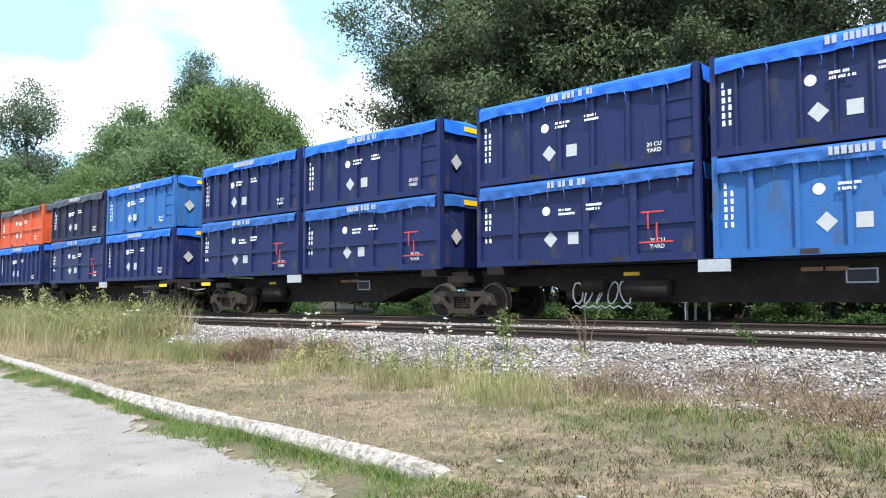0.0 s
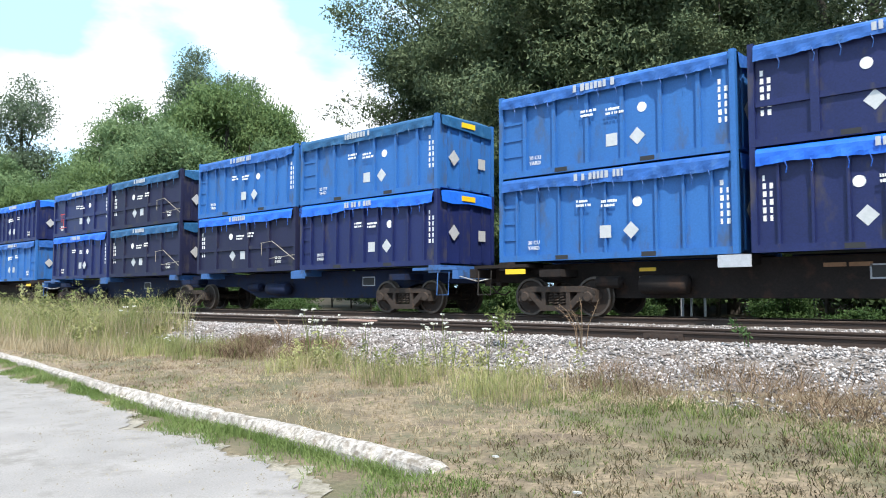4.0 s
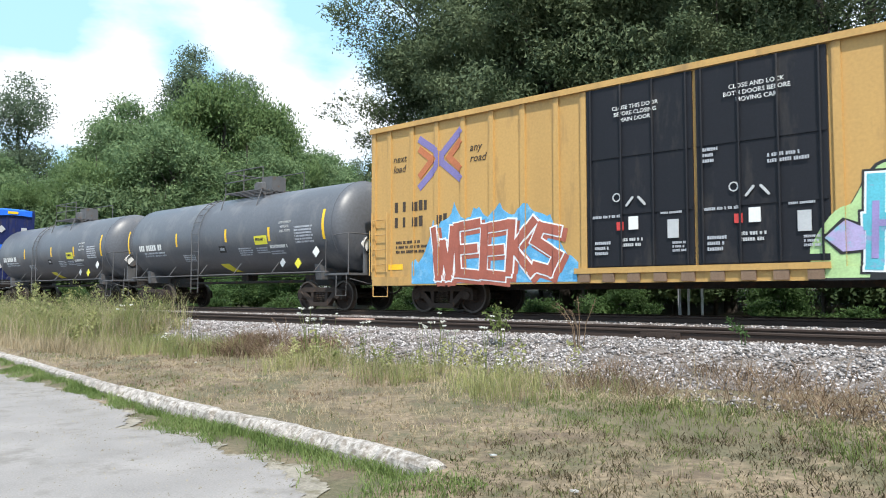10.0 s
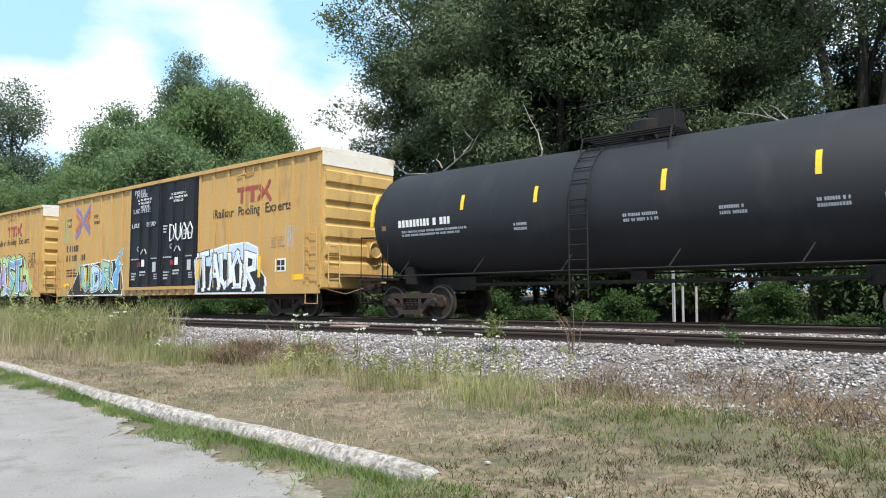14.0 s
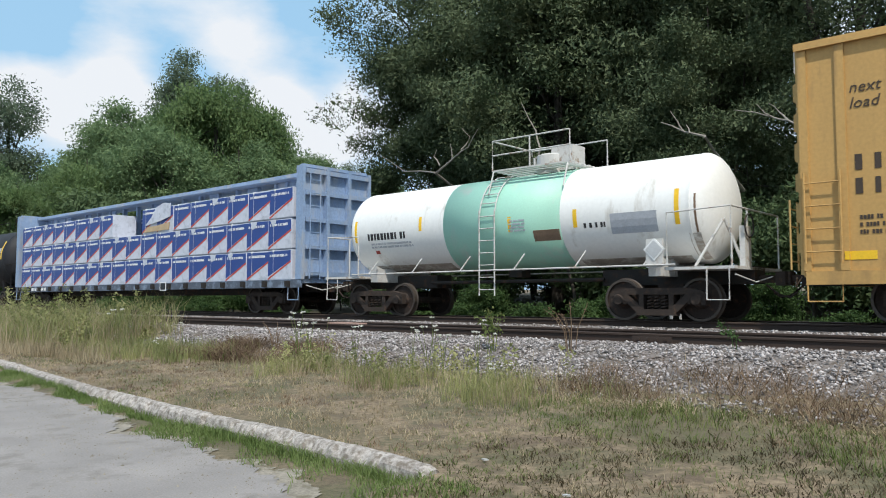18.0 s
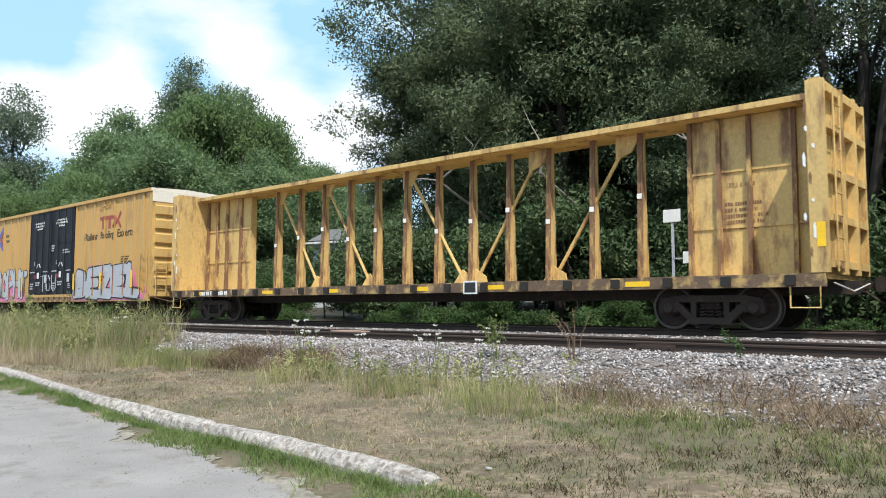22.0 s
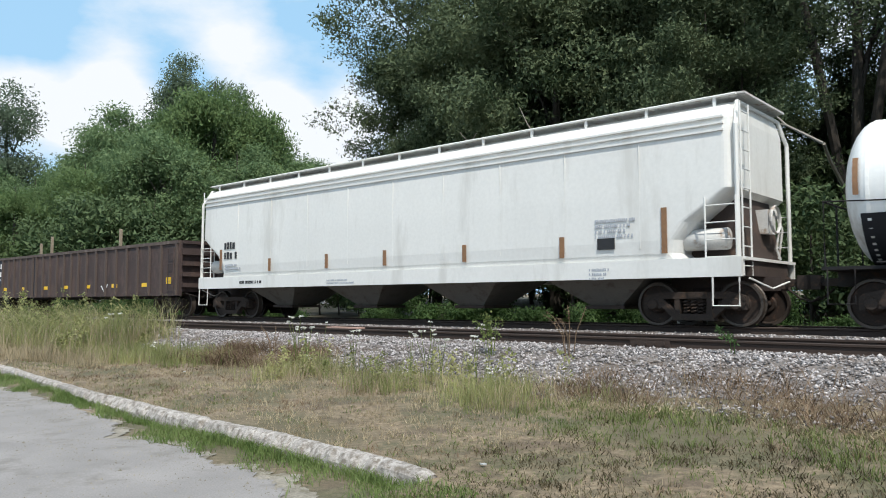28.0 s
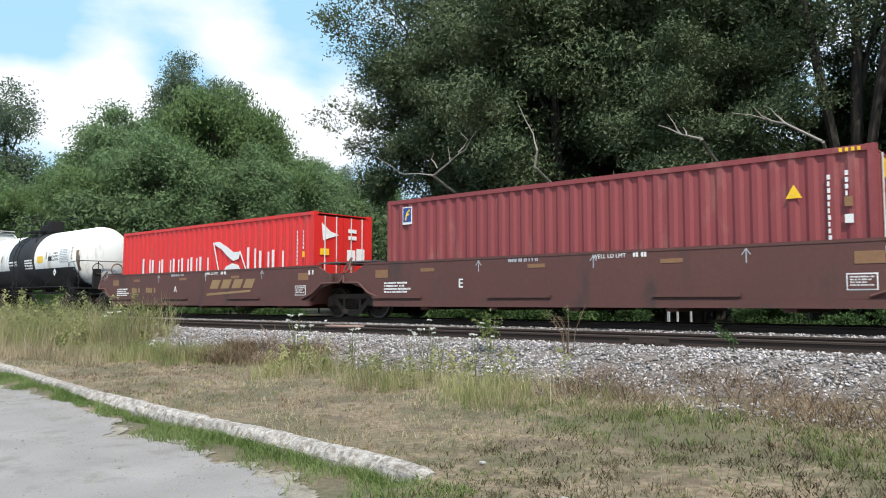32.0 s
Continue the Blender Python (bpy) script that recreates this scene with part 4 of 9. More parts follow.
def flat_car(main, pads, seed):
    """Two spine frames that share the middle truck; x runs from 0 at the first container's end."""
    car = thing("articulated_flat_car", ("dark brown" if main == "dark" else "blue") + " articulated container flat car on three trucks", "railcar", "flat cars with bins")
    m, q = CHASSIS["dark" if main == "dark" else "deepblue"], CHASSIS[pads]
    for a, b in ((-0.75, 12.55), (13.05, 26.35)):
        k = 0.0
        part("centre_sill", prism(bmesh.new(), [(a, 0.82), (a + 2.2, 0.82), (a + 3.4, 0.42), (b - 3.4, 0.42), (b - 2.2, 0.82), (b, 0.82), (b, 1.24), (a, 1.24)], -0.55, 0.55, "y"), m, car)
        for x in (a + 1.0, (a + b) / 2, b - 0.8):
            part("container_pad", boxes((x - 0.22, x + 0.22, -1.28, 1.28, 1.10, 1.296)), q, car)
        mid = (a + b) / 2
        part("side_bracket", boxes((mid - 0.32, mid + 0.32, -1.36, -1.285, 1.03, 1.275)), M["grey"] if main == "dark" else q, car)
        if main == "dark" and seed % 2:
            flat(car, rect(mid - 0.22, mid + 0.22, 1.09, 1.21), M["reflect"], -1.362, "reflector")
        for x in (a + 4.4, b - 4.6, mid + 1.6) if main == "dark" else ():
            flat(car, rect(x - 0.2, x + 0.2, 1.02, 1.10), M["reflect" if x < mid else "orange"], -0.552, "reflector")
        bars(car, a + 4.2, 0.86, 1.0, 0.05, 3, M["grey"], -0.552, seed)
        flat(car, rect(mid + 2.2, mid + 2.75, 0.78, 1.06), M["grey"], -0.552, "data_panel")
        flat(car, rect(mid + 2.23, mid + 2.72, 0.81, 1.03), M["black"], -0.557, "data_panel_face")
        part("brake_reservoir", lathe(bmesh.new(), [(mid - 2.3, 0), (mid - 2.25, 0.2), (mid - 1.2, 0.2), (mid - 1.15, 0)], 14, (-0.8, 0.72)), m, car, smooth=True)
        part("brake_cylinder", lathe(bmesh.new(), [(mid - 3.4, 0), (mid - 3.38, 0.14), (mid - 2.8, 0.14), (mid - 2.75, 0)], 12, (-0.78, 0.78)), m, car)
    for s, x in ((-1, -0.75), (1, 26.35)):
        part("end_platform", boxes((min(x, x + s * -1.6), max(x, x - s * 1.6), -1.3, 1.3, 1.16, 1.235)), q, car)
        part("end_beam", boxes((x - 0.1, x + 0.1, -1.35, 1.35, 0.92, 1.15)), q, car)
        if main == "dark":
            flat(car, rect(x - s * 1.3 - 0.3, x - s * 1.3 + 0.3, 1.0, 1.12), M["reflect"], -1.305, "reflector")
        part("grab_iron", tubes(0.016, [(x - s * 0.2, -1.36, 1.1), (x - s * 0.2, -1.4, 0.5), (x - s * 0.6, -1.4, 0.5), (x - s * 0.6, -1.36, 1.1)]), M["steel"] if main == "dark" else q, car)
        part("cut_lever", tubes(0.014, [(x + s * 0.12, -1.3, 0.98), (x + s * 0.3, -0.8, 0.85), (x + s * 0.35, -0.2, 0.95)]), M["silver"], car)
    for x in (1.55, 12.8, 24.15):
        truck(car, x)
        for sy in (-1, 1):
            part("truck_bolster", boxes((x - 0.3, x + 0.3, sy * 1.3 if sy < 0 else 0.56, -0.56 if sy < 0 else 1.3, 0.92, 1.09)), m, car)
    c = part("coupler", SHARED["coupler"], None, car)
    c.location.x = 26.4
    c = part("coupler", SHARED["coupler"], None, car)
    c.location.x, c.rotation_euler.z = -0.8, math.pi
    return car


BINS = {}


def put_bin(kind, x, level, flip=False):
    key = kind
    if key not in BINS:
        BINS[key] = bin_container(*kind)
        ob = BINS[key]
    else:
        ob = copy_thing(BINS[key], Matrix())
    CARS.append((ob, x + BIN_L / 2, 1.30 + level * 2.06))
    return ob


P3, R3, S3 = "panel", "ribs", "posts"
STACKS = [
    (-220.1, "dark", "dark", [((P3, "slate", "grey", 2), (P3, "navy", "faded", 5)), ((P3, "orange", "grey", 2), (R3, "navy", "bright", 4)), ((S3, "slate", "grey", 7), (P3, "navy", "faded", 5)), ((S3, "bright", "bright", 8), (R3, "navy", "bright", 4))]),
    (-192.4, "dark", "dark", [((R3, "navy", "bright", 4), (P3, "navy", "faded", 5)), ((S3, "navy", "bright", 10), (P3, "navy", "faded", 13)), ((S3, "navy", "bright", 10), (P3, "navy", "faded", 5)), ((R3, "navy", "bright", 14), (S3, "bright", "faded", 16))]),
    (-164.6, "blue", "blue", [((P3, "navy", "faded", 17, True), (S3, "navy", "bright", 20, True)), ((P3, "slate", "teal", 18), (P3, "slate", "teal", 18)), ((R3, "bright", "faded", 22, True), (P3, "slate", "bright", 24)), ((S3, "bright", "teal", 26, True), (R3, "navy", "bright", 28, True))]),
    (-136.9, "dark", "dark", [((S3, "bright", "faded", 29, True), (R3, "bright", "faded", 22, True)), ((P3, "navy", "faded", 5), (R3, "navy", "bright", 14)), ((P3, "slate", "bright", 24), (P3, "navy", "faded", 13)), ((R3, "navy", "bright", 28, True), (R3, "navy", "bright", 4))]),
]
for s0, main, pads, cols in STACKS:
    car = flat_car(main, pads, int(-s0))
    if s0 == -192.4:
        chalk = []
        for i in range(5):
            a, b = 15.87 + 0.314 * i, 0.37
            chalk.append([(a + 0.157 * (1 + 0.9 * math.cos(u * 0.7 + i)), b + 0.260 * (1 + math.sin(u * 0.7 + i * 1.9))) for u in range(10)])
        chalk.append([(15.87 + 0.112 * i, 0.28 + 0.06 * (i % 2)) for i in range(15)])
        tagged(part("scrawl", strokes(chalk, 0.030, -0.562, -0.548), M["silver"], car, "grey chalk scrawl on the sill"), kind="stuff")
    CARS.append((car, s0, 0.0))
    for off, pair in zip((0, 6.2, 13.45, 19.65), cols):
        for kind, level in zip(pair, (1, 0)):
            put_bin(kind, s0 + off, level)


# ---- tank cars ----
GREY_TANK = mat("dusty_grey_tank_paint", (0.098, 0.103, 0.118), 0.42, var=0.22, scale=0.7, fine=14, stain=(0.15, 0.15, 0.158), amount=0.4, streak=2)
BLACK_STEEL = mat("black_painted_steel", (0.014, 0.013, 0.014), 0.75, var=0.3, scale=4, stain=(0.03, 0.022, 0.018), amount=0.3, spec=0.3)
BLACK_TANK = mat("black_tank_paint", (0.011, 0.012, 0.016), 0.68, var=0.2, scale=0.7, fine=14, stain=(0.022, 0.022, 0.026), amount=0.3, streak=3)
WHITE_TANK = mat("white_tank_paint", (0.82, 0.82, 0.80), 0.45, var=0.06, scale=0.7, fine=12, stain=(0.5, 0.46, 0.40), amount=0.2, streak=4)
GREEN_BAND = mat("mint_green_band", (0.34, 0.62, 0.50), 0.5, var=0.1, scale=1, stain=(0.45, 0.58, 0.5), amount=0.3, streak=4)
RUST_RUN = mat("rust_run", (0.20, 0.13, 0.085), 0.8, var=0.3, scale=4, streak=5)
GRIME_SHADE = mat("brown_grime_and_shade", (0.34, 0.30, 0.26), 0.8, var=0.25, scale=2, stain=(0.6, 0.58, 0.54), amount=0.6, streak=0.4)
PALE_STEEL = mat("whitish_steel", (0.55, 0.54, 0.52), 0.6, var=0.15, scale=3, stain=(0.3, 0.22, 0.16), amount=0.3)
GREY_STEEL = mat("grey_steel", (0.10, 0.10, 0.105), 0.65, var=0.25, scale=3, stain=(0.12, 0.08, 0.06), amount=0.25)
YELLOW_PLACARD = mat("yellow_placard", (0.75, 0.68, 0.05), 0.5, var=0.1)


def tank_patch(parent, x0, x1, a0, a1, r, cz, material, name="mark", lift=0.006, label="", lean=0.0):
    """A patch on the shell between two places and two angles (degrees, 0 faces the car park, 90 is the top)."""
    bm = bmesh.new()
    k = max(2, int(abs(a1 - a0) / 6) + 1)
    rows = []
    for i in range(k):
        a = radians(a0 + (a1 - a0) * i / (k - 1))
        sh = lean * i / (k - 1)
        rows.append([[bm.verts.new((x + sh, -(r + d) * math.cos(a), cz + (r + d) * math.sin(a))) for d in (-0.004, lift)] for x in (x0, x1)])
    for p, q in zip(rows, rows[1:]):
        bm.faces.new((p[0][1], p[1][1], q[1][1], q[0][1]))
        bm.faces.new((p[0][0], q[0][0], q[1][0], p[1][0]))
        bm.faces.new((p[0][0], p[0][1], q[0][1], q[0][0]))
        bm.faces.new((p[1][0], q[1][0], q[1][1], p[1][1]))
    for p in (rows[0], rows[-1]):
        bm.faces.new((p[0][0], p[1][0], p[1][1], p[0][1]))
    return part(name, bm, material, parent, label)


def tank_bars(parent, x, a, w, h, rows, r, cz, material, seed, name="small_writing"):
    """Lines of unreadable writing that follow the shell."""
    bm = bmesh.new()
    rr = random.Random(seed)
    for k in range(rows):
        aa, u = radians(a) - k * h * 1.6 / r, x
        end = x + w * rr.uniform(0.82, 1.0)
        while u < end:
            v = min(end, u + h * rr.uniform(0.36, 0.58))
            q = []
            for b in (aa, aa - h * 0.95 / r):
                for d in (0.001, 0.006):
                    q += [(u, -(r + d) * math.cos(b), cz + (r + d) * math.sin(b)), (v, -(r + d) * math.cos(b), cz + (r + d) * math.sin(b))]
            vs = [bm.verts.new(c) for c in q]
            for f in ((2, 3, 7, 6), (0, 1, 3, 2), (4, 6, 7, 5), (0, 2, 6, 4), (1, 5, 7, 3)):
                bm.faces.new([vs[i] for i in f])
            u = v + h * (0.20 if rr.random() < 0.82 else 0.7)
    return tagged(part(name, bm, material, parent), kind="stuff")


def shell_profile(half, r, n=9):
    """A straight barrel with elliptical heads."""
    d = r * 0.42
    left = [(-half + d - d * math.cos(math.pi / 2 * i / n), r * math.sin(math.pi / 2 * i / n)) for i in range(n + 1)]
    return left + [(-x, q) for x, q in left[::-1]]


def tank_car(label, half, r, cz, reach, trucks, paint, metal, strips, group="", dome=0.0, step=None, name="tank_car"):
    """half: half length of the shell, reach: of the frame, trucks: distance of the truck centres from the middle."""
    car = thing(name, label, "tank car", group)
    part("shell", lathe(bmesh.new(), shell_profile(half, r), 56, (0, cz)), paint, car, smooth=True)
    d = r * 0.42
    for s in (-1, 1):
        x = s * (half - d)
        part("weld_band", lathe(bmesh.new(), [(x - 0.03, r - 0.01), (x - 0.03, r + 0.006), (x + 0.03, r + 0.006), (x + 0.03, r - 0.01)], 56, (0, cz)), paint, car)
        # stub sill, saddle and end deck
        part("stub_sill", boxes((min(s * (trucks - 1.7), s * reach), max(s * (trucks - 1.7), s * reach), -0.3, 0.3, 0.78, 1.14)), M["steel"], car)
        part("saddle", prism(bmesh.new(), [(-1.1, 0.95), (1.1, 0.95), (1.16, 1.42), (0.9, 1.32), (0.5, cz - r + 0.10), (-0.5, cz - r + 0.10), (-0.9, 1.32), (-1.16, 1.42)], s * trucks - 0.14, s * trucks + 0.14), metal, car)
        a, b = sorted((s * (half - 0.95), s * reach))
        part("end_deck", boxes((a, b, -1.38, 1.38, 1.06, 1.12)), metal, car)
        e = s * (reach - 0.06)
        part("end_railing", tubes(0.02, [(s * (half - 0.9), -1.36, 1.12), (s * (half - 0.9), -1.36, 2.25), (e, -1.36, 2.3), (e, -1.36, 1.12)],
                                  [(e, -1.36, 2.3), (e, 1.36, 2.3), (e, 1.36, 1.12)], [(e, -0.5, 1.12), (e, -0.5, 2.3)]), metal, car)
        part("step_iron", tubes(0.016, [(s * (reach - 0.1), -1.4, 1.08), (s * (reach - 0.1), -1.42, 0.45), (s * (reach - 0.55), -1.42, 0.45), (s * (reach - 0.55), -1.4, 1.08)]), metal, car)
        part("cut_lever", tubes(0.014, [(s * reach, -1.35, 0.95), (s * (reach + 0.2), -0.8, 0.8), (s * (reach + 0.3), -0.15, 0.92)]), metal, car)
    part("brake_wheel", lathe(bmesh.new(), [(reach - 0.02, 0.24), (reach, 0.26), (reach + 0.02, 0.24), (reach, 0.22), (reach - 0.02, 0.24)], 18, (-0.55, 1.95)), M["steel"], car)
    part("brake_stand", boxes((reach - 0.14, reach - 0.03, -0.72, -0.38, 1.12, 1.95)), metal, car)
    # side running rail with its brackets
    for sy in (-1, 1):
        part("side_rail", tubes(0.022, [(-half + 0.7, sy * 1.42, 1.17), (half - 0.7, sy * 1.42, 1.17)]), metal, car)
    nb = 6
    for i in range(nb):
        x = -half + 1.4 + (2 * half - 2.8) * i / (nb - 1)
        part("rail_bracket", tubes(0.018, [(x, -1.42, 1.17), (x + 0.18, -1.22, 1.55)]), metal, car)
    part("bottom_pipe", tubes(0.05, [(-trucks + 1.6, -0.4, 0.92), (trucks - 1.6, -0.4, 0.92)]), M["steel"], car)
    part("bottom_outlet", boxes((-0.2, 0.2, -0.2, 0.2, cz - r - 0.2, cz - r + 0.05)), M["steel"], car)
    # side ladder, top platform and dome fittings
    px = dome
    lx = px - 0.55 if step is None else step
    ladder(car, lx - 0.24, lx + 0.24, 0.55, cz + 0.25, -r - 0.06, 7, metal)
    arc = [radians(a) for a in range(8, 80, 12)]
    part("ladder_bow", tubes(0.018, *[[(lx + e, -(r + 0.06) * math.cos(a), cz + (r + 0.06) * math.sin(a)) for a in arc] for e in (-0.24, 0.24)]), metal, car)
    for a in arc[1::1]:
        part("bow_rung", tubes(0.014, [(lx - 0.24, -(r + 0.06) * math.cos(a), cz + (r + 0.06) * math.sin(a)), (lx + 0.24, -(r + 0.06) * math.cos(a), cz + (r + 0.06) * math.sin(a))]), metal, car)
    top = cz + r
    bm = bmesh.new()
    for y in np.linspace(-0.85, 0.85, 9):
        box(bm, px - 1.15, px + 1.15, y - 0.05, y + 0.05, top + 0.06, top + 0.10)
    tagged(part("top_platform", bm, metal, car), kind="stuff")
    for e in (-1.1, 1.1):
        part("platform_stay", tubes(0.02, [(px + e, -0.9, top + 0.06), (px + e, -1.1, top - 0.52)]), metal, car)
    hi = top + 0.85
    part("platform_railing", tubes(0.02, [(px - 1.15, -0.88, top + 0.1), (px - 1.15, -0.88, hi), (px + 1.15, -0.88, hi), (px + 1.15, -0.88, top + 0.1)], [(px - 1.15, 0.88, top + 0.1), (px - 1.15, 0.88, hi), (px + 1.15, 0.88, hi), (px + 1.15, 0.88, top + 0.1)],
                                   [(px - 1.15, -0.88, top + 0.48), (px + 1.15, -0.88, top + 0.48)], [(px, -0.88, top + 0.1), (px, -0.88, hi)], [(px - 1.15, -0.88, hi), (px - 1.15, 0.88, hi)]), metal, car)
    ob = part("manway_ring", lathe(bmesh.new(), [(-0.05, 0.0), (-0.05, 0.45), (0.42, 0.45), (0.46, 0.38), (0.46, 0.0)], 24), metal, car)
    ob.rotation_euler.y, ob.location = radians(-90), (px + 0.15, 0, top)
    part("valve_housing", boxes((px + 0.25, px + 0.85, -0.3, 0.3, top, top + 0.62)), metal, car)
    part("vent_pipe", tubes(0.03, [(px - 0.6, 0.2, top), (px - 0.6, 0.2, top + 0.5), (px - 0.45, 0.2, top + 0.55)]), metal, car)
    for x, lo, hi_, wide, m in strips:
        tank_patch(car, x - wide / 2, x + wide / 2, lo, hi_, r, cz, M[m], "reflective_strip")
    for x in (-trucks, trucks):
        truck(car, x)
    couplers(car, reach)
    return car


def grey_tank(x):
    r, cz = 1.43, 2.61
    c = tank_car("grey dusty tank car with yellow reflective strips", 6.9, r, cz, 7.1, 5.35, GREY_TANK, GREY_STEEL,
                 [(-6.62, -18, 19, 0.09, "reflect"), (-2.78, -13, 7, 0.10, "reflect"), (0.58, -12, 6, 0.11, "reflect"), (3.13, -15, 3, 0.11, "reflect"), (5.92, -18, 19, 0.11, "reflect")], "grey tank cars", 0.85, -1.30)
    tank_bars(c, -5.72, -7, 2.05, 0.24, 1, r, cz, M["white"], 4, "reporting_mark")
    tank_bars(c, -5.35, -19, 1.7, 0.07, 2, r, cz, M["grey"], 5)
    tank_bars(c, -2.5, -27, 0.8, 0.05, 4, r, cz, M["grey"], 6)
    tank_patch(c, 0.06, 0.48, -27, -17, r, cz, M["black"], "painted_over_patch")
    tank_bars(c, 0.12, -20, 0.3, 0.10, 1, r, cz, M["grey"], 7, "faint_mark")
    tank_bars(c, 1.25, -22, 0.85, 0.05, 4, r, cz, M["grey"], 8)
    tank_bars(c, 2.3, -23, 0.7, 0.05, 3, r, cz, M["grey"], 9)
    tank_patch(c, 2.29, 2.99, -19, -7, r, cz, YELLOW_PLACARD, "yellow_notice")
    tank_bars(c, 2.36, -10, 0.6, 0.10, 1, r + 0.004, cz, M["black"], 13)
    tank_bars(c, 3.08, -21, 1.05, 0.11, 1, r, cz, M["white"], 12)
    tank_bars(c, 3.05, -29, 0.8, 0.05, 2, r, cz, M["grey"], 14)
    for k, w in enumerate(("AMMONIUM", "NITRATE", "SOLUTION")):
        z = 2.76 - 0.14 * k
        words(c, w, 4.0, z, 0.115, M["silver"], -math.sqrt(r * r - (z + 0.03 - cz) ** 2) - 0.004, "cargo_name", middle=True)
    tank_bars(c, 4.5, 1, 1.0, 0.06, 6, r, cz, M["grey"], 11, "data_stencil")
    tank_patch(c, -0.12, 0.42, -66, -46, r, cz, YELLOW_PLACARD, "yellow_label", lean=-0.25)
    tank_patch(c, 6.25, 6.35, 10, 35, r * 0.97, cz, M["white"], "white_strip")
    for x, z, m, k in ((4.66, 1.46, YELLOW_PLACARD, 0.20), (3.86, 1.50, M["silver"], 0.17), (5.55, 1.79, M["white"], 0.20)):
        y = -1.36
        flat(c, diamond(x, z, k), M["black"], y, "placard_holder", 0.01)
        flat(c, diamond(x, z, k * 0.86), m, y - 0.012, "hazard_placard", 0.008)
    part("end_placard", prism(bmesh.new(), [(-0.9, 2.0), (-0.68, 1.78), (-0.46, 2.0), (-0.68, 2.22)], 7.06, 7.075), M["white"], c)
    part("square_lamp_plate", boxes((7.05, 7.09, 0.35, 0.65, 1.5, 1.85)), M["white"], c)
    return c


rolls(grey_tank(0), -102.45)
CARS.append((copy_thing(CARS[-1][0], Matrix()), -87.3))

black_tank = tank_car("long black tank car with yellow reflective strips", 7.9, 1.50, 2.66, 8.15, 6.4, BLACK_TANK, BLACK_STEEL,
                      [(-7.5, -4, 34, 0.12, "reflect"), (-4.2, 5, 20, 0.10, "reflect"), (-1.95, 5, 20, 0.10, "reflect"), (1.25, 4, 22, 0.11, "reflect"), (4.25, 4, 22, 0.11, "reflect"), (7.0, -4, 34, 0.13, "reflect")], "", 0.1, -0.75)
tank_bars(black_tank, -6.45, 0, 2.2, 0.20, 1, 1.5, 2.66, M["white"], 21, "reporting_mark")
tank_bars(black_tank, -6.35, -11, 2.3, 0.06, 2, 1.5, 2.66, M["grey"], 22)
for x, w in ((-2.6, 0.4), (0.3, 0.8), (2.4, 0.6), (4.2, 0.6), (5.3, 0.3)):
    tank_bars(black_tank, x, -12, w, 0.07, 2, 1.5, 2.66, M["grey"], int(x * 9))
tank_patch(black_tank, 5.85, 6.85, 1, 19, 1.5, 2.66, M["grey"], "data_stencil", label="pale stencilled data panel")
tank_patch(black_tank, 5.95, 6.75, 4, 11, 1.5, 2.66, M["black"], "data_rows", 0.009)
tank_patch(black_tank, 6.2, 6.5, -9, -3, 1.5, 2.66, M["orange"], "red_label")
tank_patch(black_tank, -7.1, -6.95, -9, -4, 1.5, 2.66, M["orange"], "red_label")
rolls(black_tank, -29.5)

RW, CW = 1.20, 2.43
white_tank = tank_car("white tank car with a mint green band", 5.6, RW, CW, 6.1, 4.3, WHITE_TANK, PALE_STEEL,
                      [(-5.0, -16, 14, 0.09, "reflect"), (-2.43, -6, 12, 0.10, "reflect"), (0.55, -16, 2, 0.10, "reflect"), (2.4, -16, 4, 0.10, "reflect"), (4.85, -20, 16, 0.10, "reflect")], "", 0.95, -0.1)
part("green_band", lathe(bmesh.new(), [(-1.6, RW - 0.01), (-1.6, RW + 0.005), (2.0, RW + 0.005), (2.0, RW - 0.01)], 56, (0, CW)), GREEN_BAND, white_tank, "mint green painted band", True)
tank_bars(white_tank, -4.5, -5, 1.8, 0.2, 1, RW, CW, M["black"], 31, "reporting_mark")
tank_bars(white_tank, -4.4, -18, 1.9, 0.06, 2, RW, CW, M["grey"], 32)
tank_patch(white_tank, -4.3, -4.15, -34, -29, RW, CW, M["red"], "red_label")
tank_patch(white_tank, 1.22, 1.96, -29, -16, RW + 0.006, CW, RUST_RUN, "brown_label")
tank_patch(white_tank, 3.3, 4.4, -26, -4, RW, CW, M["grey"], "data_stencil")
tank_bars(white_tank, 0.55, -2, 0.5, 0.05, 4, RW + 0.006, CW, M["grey"], 33)
tank_bars(white_tank, 2.62, -12, 0.6, 0.12, 1, RW, CW, M["black"], 34)
tank_patch(white_tank, 5.0, 5.25, -40, 10, RW * 0.97, CW, RUST_RUN, "rust_stain", 0.004)
part("placard_bracket", boxes((4.25, 4.62, -1.40, -1.34, 1.12, 1.72)), PALE_STEEL, white_tank)
flat(white_tank, diamond(4.44, 1.50, 0.24), M["white"], -1.405, "placard_holder", 0.012)
flat(white_tank, diamond(4.44, 1.50, 0.19), M["silver"], -1.419, "hazard_placard")
part("end_stay", tubes(0.03, [(5.3, -1.36, 1.12), (5.75, -0.95, 2.1)], [(5.75, -0.95, 2.1), (6.0, -0.6, 1.12)]), PALE_STEEL, white_tank)
# brown belly and end patches: some grime, mostly shadow painted as colour
for x0, x1, lo, hi in ((-4.9, -1.75, -82, -56), (2.2, 4.9, -82, -60), (5.05, 5.3, -70, -30)):
    tank_patch(white_tank, x0, x1, lo, hi, RW, CW, GRIME_SHADE, "grime_streak", 0.003)
rolls(white_tank, 9.55)

